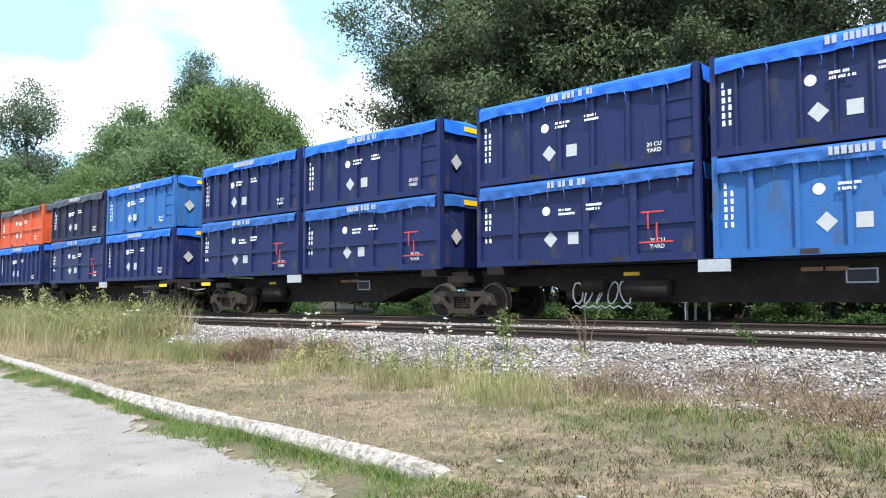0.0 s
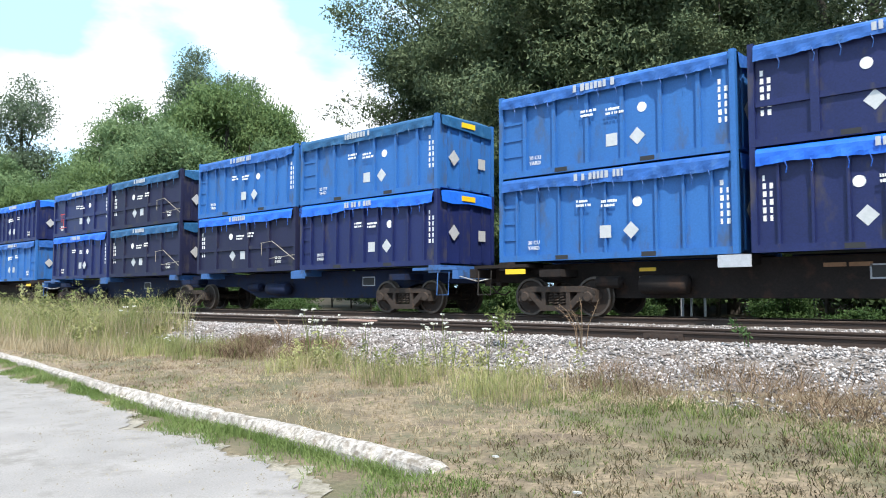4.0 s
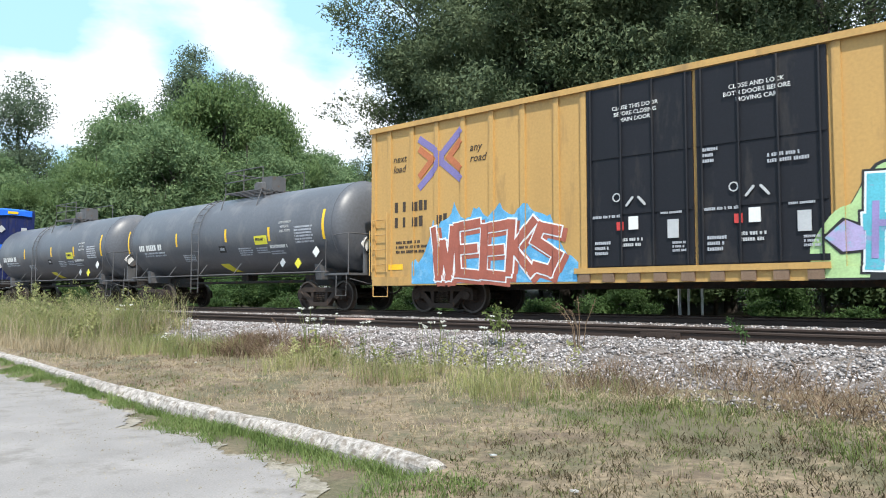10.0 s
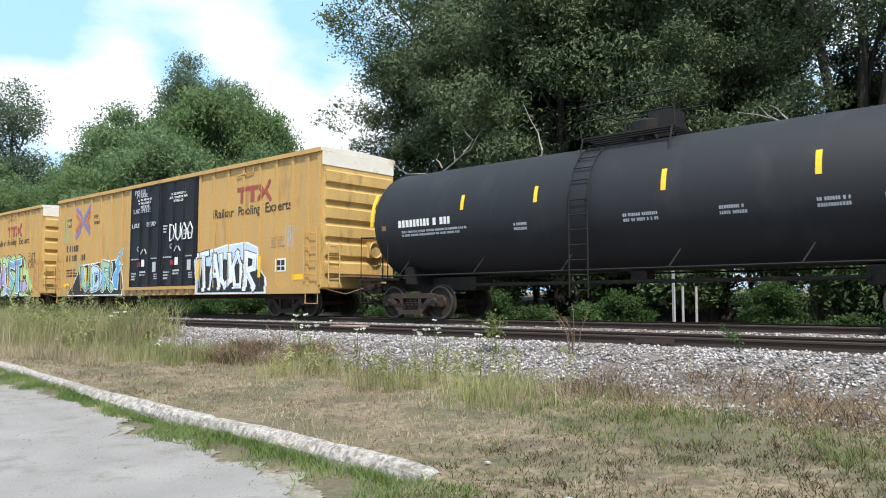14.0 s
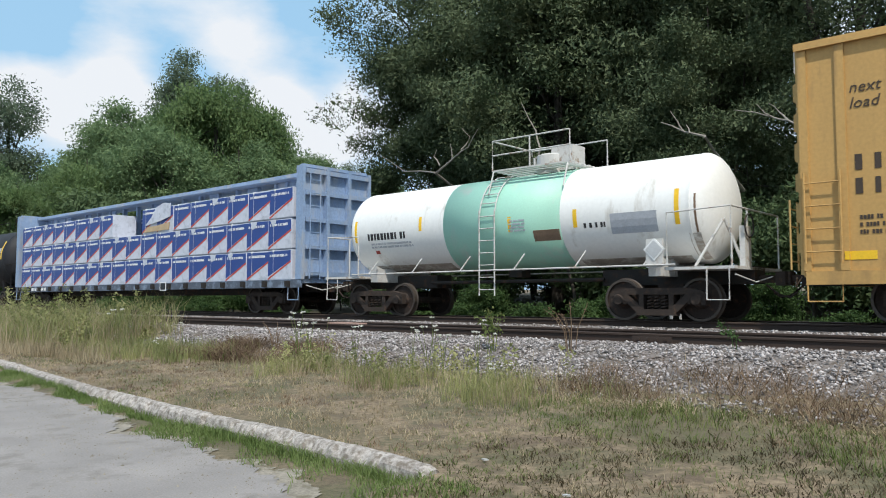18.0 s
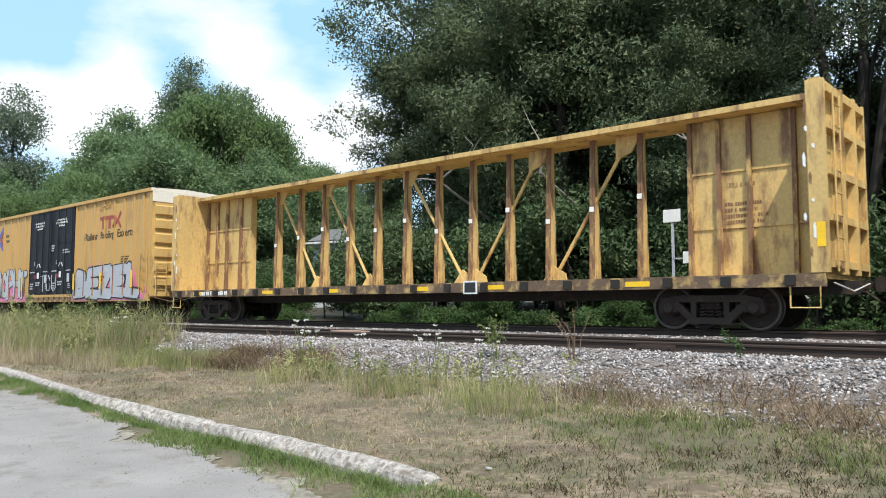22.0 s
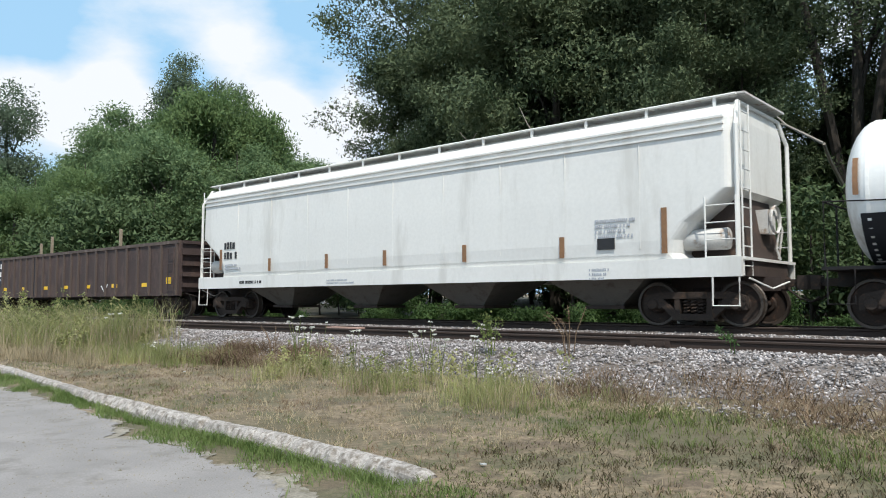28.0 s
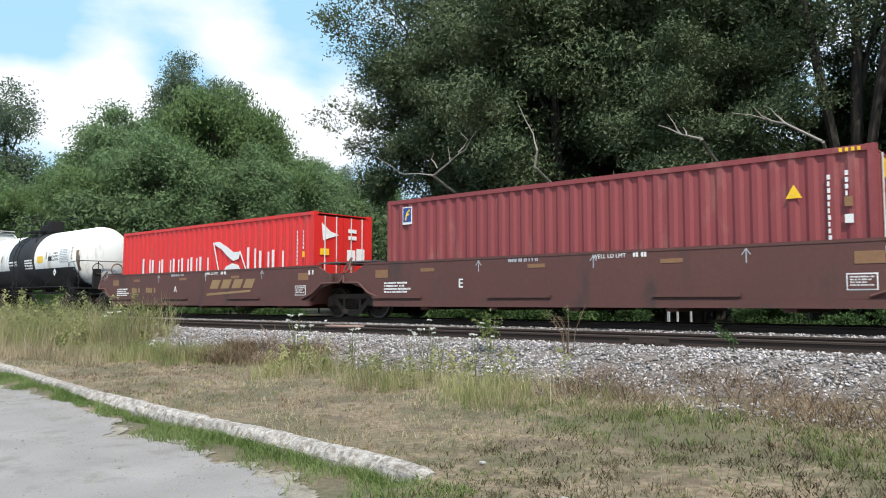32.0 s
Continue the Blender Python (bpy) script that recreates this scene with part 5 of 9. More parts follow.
banded_tank = tank_car("white tank car with a black middle band and black belly", 6.5, 1.39, 2.52, 6.7, 5.1, WHITE_TANK, BLACK_STEEL,
                       [(-6.1, -6, 22, 0.09, "orange"), (-2.4, -2, 12, 0.10, "orange"), (1.72, -6, 10, 0.10, "orange"), (3.15, -2, 12, 0.10, "orange"), (5.9, -6, 22, 0.10, "orange")], "", 0.0, -0.4)
part("black_band", lathe(bmesh.new(), [(-1.45, 1.38), (-1.45, 1.396), (1.75, 1.396), (1.75, 1.38)], 56, (0, 2.52)), BLACK_TANK, banded_tank, "black painted band", True)
for a, b in ((-6.05, -1.452), (1.752, 6.05)):
    tank_patch(banded_tank, a, b, -160, -20, 1.39, 2.52, BLACK_TANK, "black_belly")
tank_bars(banded_tank, -4.9, 4, 1.6, 0.24, 1, 1.39, 2.52, M["black"], 41, "reporting_mark")
tank_bars(banded_tank, -4.9, -6, 2.2, 0.07, 2, 1.39, 2.52, M["black"], 42)
tank_bars(banded_tank, -1.35, -1, 1.2, 0.09, 2, 1.397, 2.52, M["white"], 43)
tank_bars(banded_tank, 0.6, 0, 1.0, 0.08, 4, 1.397, 2.52, M["white"], 44)
tank_patch(banded_tank, 2.12, 2.78, -8, 5, 1.39, 2.52, M["reflect"], "yellow_notice")
tank_patch(banded_tank, 3.38, 3.76, -6, 3, 1.39, 2.52, M["black"], "data_plate")
for k, w in enumerate(("SODIUM", "HYDROXIDE", "SOLUTION")):
    z = 2.66 - 0.14 * k
    words(banded_tank, w, 4.12, z, 0.15, M["black"], -math.sqrt(1.39 ** 2 - (z + 0.05 - 2.52) ** 2) + 0.004, "cargo_name", middle=True)
tank_bars(banded_tank, 4.62, 15, 0.95, 0.05, 8, 1.39, 2.52, M["grey"], 47, "data_stencil")
flat(banded_tank, diamond(4.15, 1.84, 0.20), M["black"], -1.372, "placard_holder", 0.01)
flat(banded_tank, diamond(4.15, 1.84, 0.17), M["white"], -1.384, "hazard_placard")
words(banded_tank, "1824", 4.15, 1.80, 0.10, M["black"], -1.39, "placard_number", middle=True)
tank_patch(banded_tank, 6.15, 6.4, -30, 12, 1.30, 2.52, RUST_RUN, "rust_stain", 0.004)
rolls(banded_tank, 132.3)

# ---- box cars ----
BOX_YELLOW = mat("weathered_yellow_paint", (0.50, 0.30, 0.098), 0.6, var=0.14, scale=0.9, fine=16, stain=(0.33, 0.20, 0.075), amount=0.3, streak=4, bump=0.003)
END_YELLOW = mat("pale_yellow_end_paint", (0.55, 0.36, 0.13), 0.65, var=0.16, scale=1.3, fine=16, stain=(0.34, 0.22, 0.09), amount=0.35, streak=3)
DOOR_BLACK = mat("blue_black_door_paint", (0.011, 0.012, 0.017), 0.6, var=0.25, scale=1.2, stain=(0.035, 0.032, 0.032), amount=0.25, streak=4, spec=0.3)
ROOF_WHITE = mat("whitish_roof_coat", (0.72, 0.68, 0.60), 0.7, var=0.10, scale=1, stain=(0.5, 0.43, 0.33), amount=0.25)
RED_MARK = mat("faded_red_mark", (0.30, 0.065, 0.045), 0.65, var=0.2, scale=2)
BLUE_MARK = mat("blue_mark", (0.07, 0.12, 0.42), 0.65, var=0.2, scale=2)
FADE_RED = mat("bleached_red_mark", (0.46, 0.15, 0.065), 0.7, var=0.2, scale=2)
FAINT_MARK = mat("worn_off_mark", (0.36, 0.25, 0.14), 0.7, var=0.2, scale=2)
FADE_BLUE = mat("bleached_blue_mark", (0.20, 0.17, 0.38), 0.7, var=0.2, scale=2)
SPRAY = dict(
    silver=mat("silver_spray", (0.40, 0.41, 0.44), 0.45, var=0.12, scale=3), black=M["black"], white=mat("white_spray", (0.78, 0.80, 0.82), 0.5, var=0.06),
    pink=mat("pink_spray", (0.55, 0.16, 0.30), 0.6, var=0.25, scale=2, stain=(0.5, 0.28, 0.12), amount=0.3), aqua=mat("aqua_spray", (0.10, 0.45, 0.55), 0.5, var=0.25, scale=2, stain=(0.3, 0.3, 0.5), amount=0.35),
    lime=mat("pale_green_spray", (0.42, 0.60, 0.28), 0.6, var=0.2, scale=2), violet=mat("violet_spray", (0.30, 0.25, 0.50), 0.6, var=0.2), brick=mat("brick_red_spray", (0.30, 0.07, 0.05), 0.6, var=0.25),
    sky=mat("light_blue_spray", (0.30, 0.50, 0.72), 0.6, var=0.2, scale=2), green=mat("dark_green_spray", (0.06, 0.16, 0.08), 0.6, var=0.2),
)
BOX_L, BOX_T = 19.0, 5.18
POSTS = (-9.38, -8.75, -7.88, -6.98, -6.07, -5.15, -4.2, -3.25, -2.52, 2.72, 3.6, 4.5, 5.42, 6.35, 7.25, 8.1, 8.85, 9.38)
PAINTED = ("graffiti", "letter_", "cloud", "emblem", "slogan", "reporting", "small_writing", "red_", "scrawl", "green_over", "data_panel", "yellow_label")


def settle(ob):
    """Lays paint onto the side sheets between the posts; what lies on a post, on the sill or on the doors stays where it is."""
    bm = bmesh.new()
    bm.from_mesh(ob.data)
    lo, hi = min(v.co.x for v in bm.verts), max(v.co.x for v in bm.verts)
    cuts = [(x + e, 0, 0) for x in POSTS for e in (-0.076, 0.076) if lo < x + e < hi]
    for co in cuts:
        bmesh.ops.bisect_plane(bm, geom=bm.verts[:] + bm.edges[:] + bm.faces[:], plane_co=co, plane_no=(1, 0, 0))
    if min(v.co.z for v in bm.verts) < 0.965:
        bmesh.ops.bisect_plane(bm, geom=bm.verts[:] + bm.edges[:] + bm.faces[:], plane_co=(0, 0, 0.965), plane_no=(0, 0, 1))
    down = []
    for f in bm.faces:
        c = f.calc_center_median()
        if c.z > 0.966 and not -2.44 < c.x < 2.6 and all(abs(c.x - x) > 0.0755 for x in POSTS):
            down.append(f)
    if down:
        got = bmesh.ops.split(bm, geom=down)["geom"]
        bmesh.ops.translate(bm, verts=[g for g in got if isinstance(g, bmesh.types.BMVert)], vec=(0, 0.046, 0))
    bm.to_mesh(ob.data)
    bm.free()


def box_car(fresh, seed):
    car = thing("box_car", "weathered yellow box car with black double plug doors and graffiti", "box car", "yellow box cars")
    h, w, p = BOX_L / 2, 1.50, BOX_YELLOW
    part("body", boxes((-h + 0.06, h - 0.06, -w, w, 0.86, BOX_T - 0.12)), p, car)
    part("roof", prism(bmesh.new(), [(-1.56, BOX_T - 0.14), (1.56, BOX_T - 0.14), (1.56, BOX_T - 0.03), (0, BOX_T + 0.03), (-1.56, BOX_T - 0.03)], -h, h), ROOF_WHITE, car, "whitish coated roof")
    eave = mesh_of("eave", boxes((-h + 0.003, h - 0.003, -0.02, 0.02, BOX_T - 0.17, BOX_T - 0.035)), p)
    for sy in (-1, 1):
        part("eave", eave, None, car).location.y = sy * 1.575
        part("side_sill", boxes((-h + 0.1, h - 0.1, sy * 1.5 - 0.05, sy * 1.5 + 0.05, 0.72, 0.96)), p, car)
    post = mesh_of("side_post", boxes((-0.075, 0.075, -0.045, 0.0, 0.97, BOX_T - 0.175)), p)
    for x in POSTS:
        part("side_post", post, None, car).location = (x, -w, 0)
        part("side_post", post, None, car).location = (x, w + 0.045, 0)
    # ends with pressed ridges under a pale cap
    for s in (-1, 1):
        part("end_wall", boxes((min(s * (h - 0.07), s * h), max(s * (h - 0.07), s * h), -w + 0.004, w - 0.004, 0.9, BOX_T - 0.145)), END_YELLOW, car)
        for i in range(6):
            z = 1.28 + i * 0.56
            part("end_ridge", prism(bmesh.new(), [(s * h, z), (s * (h + 0.085), z + 0.05), (s * (h + 0.085), z + 0.36), (s * h, z + 0.41)], -w + 0.12, w - 0.12, "y"), END_YELLOW, car)
        part("end_cap", boxes((min(s * h, s * (h + 0.02)), max(s * h, s * (h + 0.02)), -w, w, BOX_T - 0.56, BOX_T - 0.15)), ROOF_WHITE, car)
        ladder(car, s * (h - 0.12), s * (h - 0.72), 1.1, 2.75, -w - 0.10, 4, p)
        ladder(car, -w + 0.12, -w + 0.55, 1.0, 2.3, s * (h + 0.2), 4, END_YELLOW, True)
        part("step_iron", tubes(0.018, [(s * (h - 0.12), -w - 0.03, 0.9), (s * (h - 0.12), -w - 0.04, 0.42), (s * (h - 0.7), -w - 0.04, 0.42), (s * (h - 0.7), -w - 0.03, 0.9)]), p, car)
        part("draft_sill", boxes((min(s * (h - 2), s * (h + 0.35)), max(s * (h - 2), s * (h + 0.35)), -0.3, 0.3, 0.72, 0.86)), M["steel"], car)
        part("cut_lever", tubes(0.015, [(s * (h + 0.1), -1.4, 0.85), (s * (h + 0.3), -0.8, 0.7), (s * (h + 0.4), -0.1, 0.9)]), RUST_RUN, car)
    part("brake_wheel", lathe(bmesh.new(), [(h + 0.22, 0.25), (h + 0.25, 0.28), (h + 0.28, 0.25), (h + 0.25, 0.22), (h + 0.22, 0.25)], 18, (0.5, 2.1)), END_YELLOW, car)
    part("brake_housing", boxes((h + 0.02, h + 0.2, 0.3, 0.7, 1.85, 2.35)), END_YELLOW, car)
    part("end_step", boxes((h + 0.02, h + 0.45, -0.8, 0.9, 1.22, 1.27)), RUST_RUN, car)
    part("draft_beam", boxes((-h + 2, h - 2, -0.35, 0.35, 0.6, 0.84)), M["steel"], car)
    # two door leaves on their track
    for a, b in ((-2.42, 0.03), (0.11, 2.56)):
        d = part("door", boxes((a, b, -w - 0.055, -w + 0.02, 1.06, BOX_T - 0.19)), DOOR_BLACK, car, "blue-black plug door")
        part("door_frame", boxes((a + 0.02, b - 0.02, -w - 0.075, -w - 0.057, 1.08, 1.2), (a + 0.02, b - 0.02, -w - 0.075, -w - 0.057, 2.18, 2.28), (a + 0.02, b - 0.02, -w - 0.075, -w - 0.057, 3.42, 3.52)), DOOR_BLACK, d)
        for x in np.linspace(a + 0.12, b - 0.12, 4):
            part("lock_rod", tubes(0.022, [(x, -w - 0.095, 1.08), (x, -w - 0.095, BOX_T - 0.2)]), DOOR_BLACK, d)
        part("placard_board", boxes((a + 1.02, a + 1.24, -w - 0.09, -w - 0.078, 1.84, 2.12)), M["white"], d)
        part("placard_board", boxes((a + 1.9, a + 2.14, -w - 0.09, -w - 0.078, 1.62, 2.0)), M["silver"], d)
        part("seal_ring", strokes([disc(a + 0.74, 2.55, 0.085, 12) + [(a + 0.825, 2.55)]], 0.025, -w - 0.088, -w - 0.078), M["silver"], d)
        bars(d, a + 1.75, 2.12, 0.6, 0.05, 1, M["grey"], -w - 0.078, seed + 11)
        bars(d, a + 0.85, 1.6, 0.5, 0.07, 2, M["silver"], -w - 0.078, seed + 12)
        bars(d, a + 2.0, 1.5, 0.32, 0.05, 3, M["grey"], -w - 0.078, seed + 13)
        part("warning_label", boxes((a + 0.74, a + 0.90, -w - 0.09, -w - 0.078, 1.84, 2.02)), SHELF, d)
        bars(d, a + 0.15, 2.12, 0.7, 0.06, 1, M["grey"], -w - 0.078, seed)
        bars(d, a + 0.2, 1.55, 0.4, 0.07, 3, M["grey"], -w - 0.078, seed + 3)
        part("door_handle", strokes([[(a + 0.98, 2.36), (a + 1.12, 2.52)], [(a + 1.26, 2.52), (a + 1.4, 2.36)]], 0.05, -w - 0.1, -w - 0.08), M["silver"], d)
    part("door_track", boxes((-2.75, 2.55, -w - 0.11, -w + 0.0, 0.93, 1.05)), p, car)
    for x in np.linspace(-2.5, 2.3, 9):
        part("track_bracket", boxes((x - 0.14, x + 0.14, -w - 0.1, -w - 0.052, 0.74, 0.925)), RUST_RUN, car)
    y = -w - 0.09
    for k, t in enumerate(("CLOSE THIS DOOR", "BEFORE CLOSING", "MAIN DOOR")):
        words(car, t, -1.22, 4.44 - 0.135 * k, 0.125, M["white"], y, "door_notice", middle=True)
    for k, t in enumerate(("CLOSE AND LOCK", "BOTH DOORS BEFORE", "MOVING CAR")):
        words(car, t, 1.32, 4.46 - 0.135 * k, 0.125, M["white"], y, "door_notice", middle=True)
    bars(car, 1.5, 3.05, 0.75, 0.07, 2, M["grey"], y, seed + 8)
    bars(car, 0.25, 3.3, 0.3, 0.07, 3, M["grey"], y, seed + 9)
    # painted signs
    y = -w - 0.05
    red, blue = (RED_MARK, BLUE_MARK) if fresh else (FADE_RED, FADE_BLUE)
    X, Z = -6.88, 4.03
    sign = [[(X - 0.68, Z + 0.57), (X - 0.18, Z + 0.25), (X + 0.02, Z), (X - 0.18, Z - 0.26), (X - 0.68, Z - 0.66)]], [[(X + 0.68, Z + 0.62), (X + 0.10, Z + 0.13)], [(X + 0.10, Z - 0.13), (X + 0.68, Z - 0.57)]]
    for q in sign[0] + sign[1]:
        part("emblem_blue", strokes([q], 0.20, y - 0.006, y + 0.002, True), blue, car, "blue bar of a crossed-arrow emblem")
    for q in ([(X - 0.68, Z + 0.30), (X - 0.27, Z), (X - 0.68, Z - 0.36)], [(X + 0.68, Z + 0.34), (X + 0.32, Z), (X + 0.68, Z - 0.31)]):
        part("emblem_red", strokes([q], 0.185, y - 0.012, y + 0.002, True), red, car, "red bar of a crossed-arrow emblem")
    words(car, "next\nload", -8.62, 4.10, 0.28, M["brown"], y, "slogan", 0.25)
    words(car, "any\nroad", -5.86, 4.10, 0.28, M["brown"], y, "slogan", 0.25)
    for x, z, ww in ((-8.55, 2.72, 0.55), (-7.85, 2.72, 0.5), (-8.55, 2.3, 0.45), (-7.85, 2.3, 0.45), (-6.95, 2.3, 0.4)):
        bars(car, x, z, ww, 0.28, 1, M["brown"], y, int(x * 7), "reporting_mark")
    bars(car, -8.5, 1.85, 1.2, 0.08, 3, M["brown"], y, 77)
    X = 5.02
    part("red_monogram", boxes((X, X + 1.22, y - 0.006, y + 0.002, 4.18, 4.33), (X + 0.2, X + 0.42, y - 0.007, y + 0.002, 3.78, 4.19), (X + 0.78, X + 1.0, y - 0.008, y + 0.002, 3.78, 4.19)), RED_MARK, car, "red painted monogram of plain bars")
    part("red_chevron", strokes([[(X + 1.24, 4.30), (X + 1.46, 4.05), (X + 1.2, 3.80)], [(X + 1.36, 4.30), (X + 1.58, 4.05), (X + 1.32, 3.80)]], 0.06, y - 0.009, y + 0.002), RED_MARK, car)
    part("red_chevron", strokes([[(X + 1.84, 4.38), (X + 1.62, 4.08), (X + 1.88, 3.80)]], 0.14, y - 0.010, y + 0.002), RED_MARK, car)
    words(car, "Railcar", 3.62, 3.38, 0.44, M["brown"], y, "slogan")
    words(car, "Pooling", 5.08, 3.38, 0.44, M["brown"], y, "slogan")
    words(car, "Experts", 6.62, 3.38, 0.46, M["brown"], y, "slogan")
    flat(car, rect(7.28, 7.76, 1.42, 1.84), M["white"], y, "data_panel")
    for x in (7.33, 7.54):
        flat(car, rect(x, x + 0.17, 1.62, 1.79), M["black"], y - 0.007, "data_panel_face")
        flat(car, rect(x, x + 0.17, 1.47, 1.58), M["black"], y - 0.007, "data_panel_face")
    bars(car, 7.0, 2.5, 0.7, 0.06, 4, M["brown"] if fresh else FAINT_MARK, y, 78)
    flat(car, rect(8.15, 8.65, 1.15, 1.32), M["reflect"], y, "yellow_label")
    flat(car, rect(-8.75, -8.25, 1.15, 1.3), M["reflect"], y, "yellow_label")
    part("roof_hatch_frame", tubes(0.02, [(5.05, y, 4.5), (5.05, y, 4.72), (6.0, y, 4.78), (6.0, y, 4.95)]), p, car)
    for x in (-7.2, 7.25):
        truck(car, x)
    couplers(car, h + 0.25)
    return car


OVERSPRAY = mat("green_overspray", (0.36, 0.36, 0.16), 0.65, var=0.15, scale=3, stain=(0.48, 0.30, 0.10), amount=0.7)
SPRAY["rust"] = mat("rust_red_spray", (0.36, 0.105, 0.07), 0.6, var=0.25, scale=3)
SPRAY["blue"] = mat("bright_blue_spray", (0.10, 0.36, 0.62), 0.6, var=0.3, scale=3, stain=(0.25, 0.5, 0.7), amount=0.4)
SPRAY["mint"] = mat("pale_mint_spray", (0.36, 0.52, 0.36), 0.6, var=0.2, scale=3)
SPRAY["ice"] = mat("ice_blue_spray", (0.50, 0.62, 0.80), 0.55, var=0.15, scale=2, stain=(0.75, 0.78, 0.82), amount=0.4)
SPRAY["lilac"] = mat("lilac_spray", (0.42, 0.36, 0.58), 0.6, var=0.2, scale=3, stain=(0.2, 0.5, 0.6), amount=0.35)


def cloud(car, outline, material, y, rim=None, name="graffiti_cloud"):
    if rim:
        flat(car, grow(outline, 0.045), rim, y - 0.001, "cloud_outline", 0.002)
    return flat(car, outline, material, y - 0.002, name, 0.004)


b1 = rolls(box_car(False, 3), -69.62)
gy_ = -1.552
cloud(b1, splash(-7.85, -2.7, 0.76, 2.9, 7, 0.5, 3, True), SPRAY["blue"], gy_)
graffiti(b1, "weeks", -7.1, -3.1, 0.95, 2.15, gy_ - 0.004, SPRAY["rust"], SPRAY["white"], 0.24, 3, None, None, True, SPRAY["rust"])
cloud(b1, splash(2.2, 8.45, 0.76, 2.85, 9, 0.16, 5), SPRAY["lime"], gy_, M["black"])
graffiti(b1, "hast", 3.1, 7.2, 0.98, 2.38, gy_ - 0.004, [SPRAY["aqua"], SPRAY["lilac"], SPRAY["aqua"]], SPRAY["white"], 0.30, 5, SPRAY["violet"], M["black"], True, M["black"])
cloud(b1, [(7.0, 1.0), (7.45, 0.98), (7.45, 0.85), (7.95, 1.25), (7.5, 1.62), (7.45, 1.45), (7.0, 1.5)], SPRAY["lilac"], gy_ - 0.012, M["black"], "graffiti_arrow")
cloud(b1, [(3.1, 1.25), (2.75, 1.22), (2.45, 1.48), (2.8, 1.78), (3.1, 1.62)], SPRAY["lilac"], gy_ - 0.012, M["black"], "graffiti_arrow")
tagged(part("scrawl", strokes([[(8.0 + 0.22 * i + 0.17 * u, 2.52 + 0.34 * v) for u, v in q] for i, ch in enumerate("euze") for q in GLYPHS[ch]] + [[(8.08 + 0.2 * i + 0.16 * u, 2.14 + 0.32 * v) for u, v in q] for i, ch in enumerate("chat") for q in GLYPHS[ch]], 0.032, gy_ - 0.006, gy_ + 0.002), M["black"], b1, "thin black spray scrawl"), kind="stuff")
b2 = rolls(box_car(False, 33), -48.7)
cloud(b2, [(-8.15, 0.78), (-3.05, 0.78), (-3.05, 1.1), (-3.3, 2.2), (-6.9, 2.05), (-7.15, 1.85)], M["black"], gy_, SPRAY["white"], "graffiti_shadow")
graffiti(b2, "udr", -6.85, -3.9, 1.08, 2.0, gy_ - 0.006, [SPRAY["mint"], SPRAY["ice"], SPRAY["mint"]], SPRAY["green"], 0.25, 7, SPRAY["blue"], SPRAY["white"], False)
cloud(b2, [(-3.85, 1.05), (-3.5, 1.0), (-3.45, 1.5), (-3.1, 2.0), (-3.35, 1.95), (-3.05, 2.7), (-3.75, 2.05), (-3.6, 1.85), (-3.95, 1.55)], SPRAY["blue"], gy_ - 0.008, SPRAY["white"], "graffiti_arrow")
cloud(b2, [(2.45, 1.95), (2.62, 0.78), (6.75, 0.78), (6.7, 1.25), (6.35, 1.62), (6.3, 2.2), (5.6, 2.42), (4.4, 2.38), (3.2, 2.2)], SPRAY["ice"], gy_, SPRAY["white"])
cloud(b2, [(2.7, 0.8), (6.7, 0.8), (6.62, 1.3), (6.2, 1.6), (5.9, 1.98), (5.0, 1.72), (4.4, 1.95), (3.6, 1.7), (2.9, 1.75)], M["black"], gy_ - 0.004, None, "graffiti_shadow")
graffiti(b2, "tauor", 2.72, 6.2, 0.95, 2.1, gy_ - 0.008, SPRAY["white"], M["black"], 0.20, 8, SPRAY["ice"])
tagged(part("scrawl", strokes([[(0.75 + 0.42 * i + 0.34 * u, 2.75 + 0.62 * v) for u, v in q] for i, ch in enumerate("duoo") for q in GLYPHS[ch]], 0.045, gy_ - 0.05, gy_ - 0.03), SPRAY["white"], b2, "white spray scrawl"), kind="stuff")
for k, (word, x, z) in enumerate((("pouer", -2.0, 4.72), ("pauor", -1.85, 4.58), ("lazepeer", -2.1, 3.98), ("loue", -2.2, 3.4), ("dead", -1.0, 3.4))):
    tagged(part("scrawl", strokes([[(x + 0.17 * i + 0.13 * u, z + 0.16 * v) for u, v in q] for i, ch in enumerate(word) for q in GLYPHS[ch]], 0.022, gy_ - 0.05, gy_ - 0.03), M["grey"], b2, "thin grey marker scrawl"), kind="stuff")
scribble(b2, 7.7, 8.2, 1.9, 3.0, gy_, M["grey"], 13, 5, 0.02)
cloud(b2, splash(-8.9, -8.2, 3.1, 4.6, 4, 0.3, 9, True), OVERSPRAY, gy_ + 0.001, None, "green_overspray")
cloud(b2, splash(-7.6, -6.7, 1.75, 2.35, 4, 0.15, 10, True), OVERSPRAY, gy_ + 0.001, None, "green_overspray")
b3 = rolls(box_car(True, 63), 26.4)
cloud(b3, splash(-7.6, -2.75, 0.76, 2.3, 6, 0.5, 21, True), SPRAY["pink"], gy_)
graffiti(b3, "bopht", -6.9, -2.85, 1.0, 2.25, gy_ - 0.006, SPRAY["silver"], SPRAY["black"], 0.28, 14, M["grey"], None, False)
cloud(b3, splash(2.35, 9.1, 0.76, 2.55, 7, 0.6, 22, True), SPRAY["pink"], gy_)
graffiti(b3, "bezel", 2.75, 8.7, 1.02, 2.08, gy_ - 0.006, SPRAY["silver"], SPRAY["black"], 0.40, 15, M["grey"], None, False)
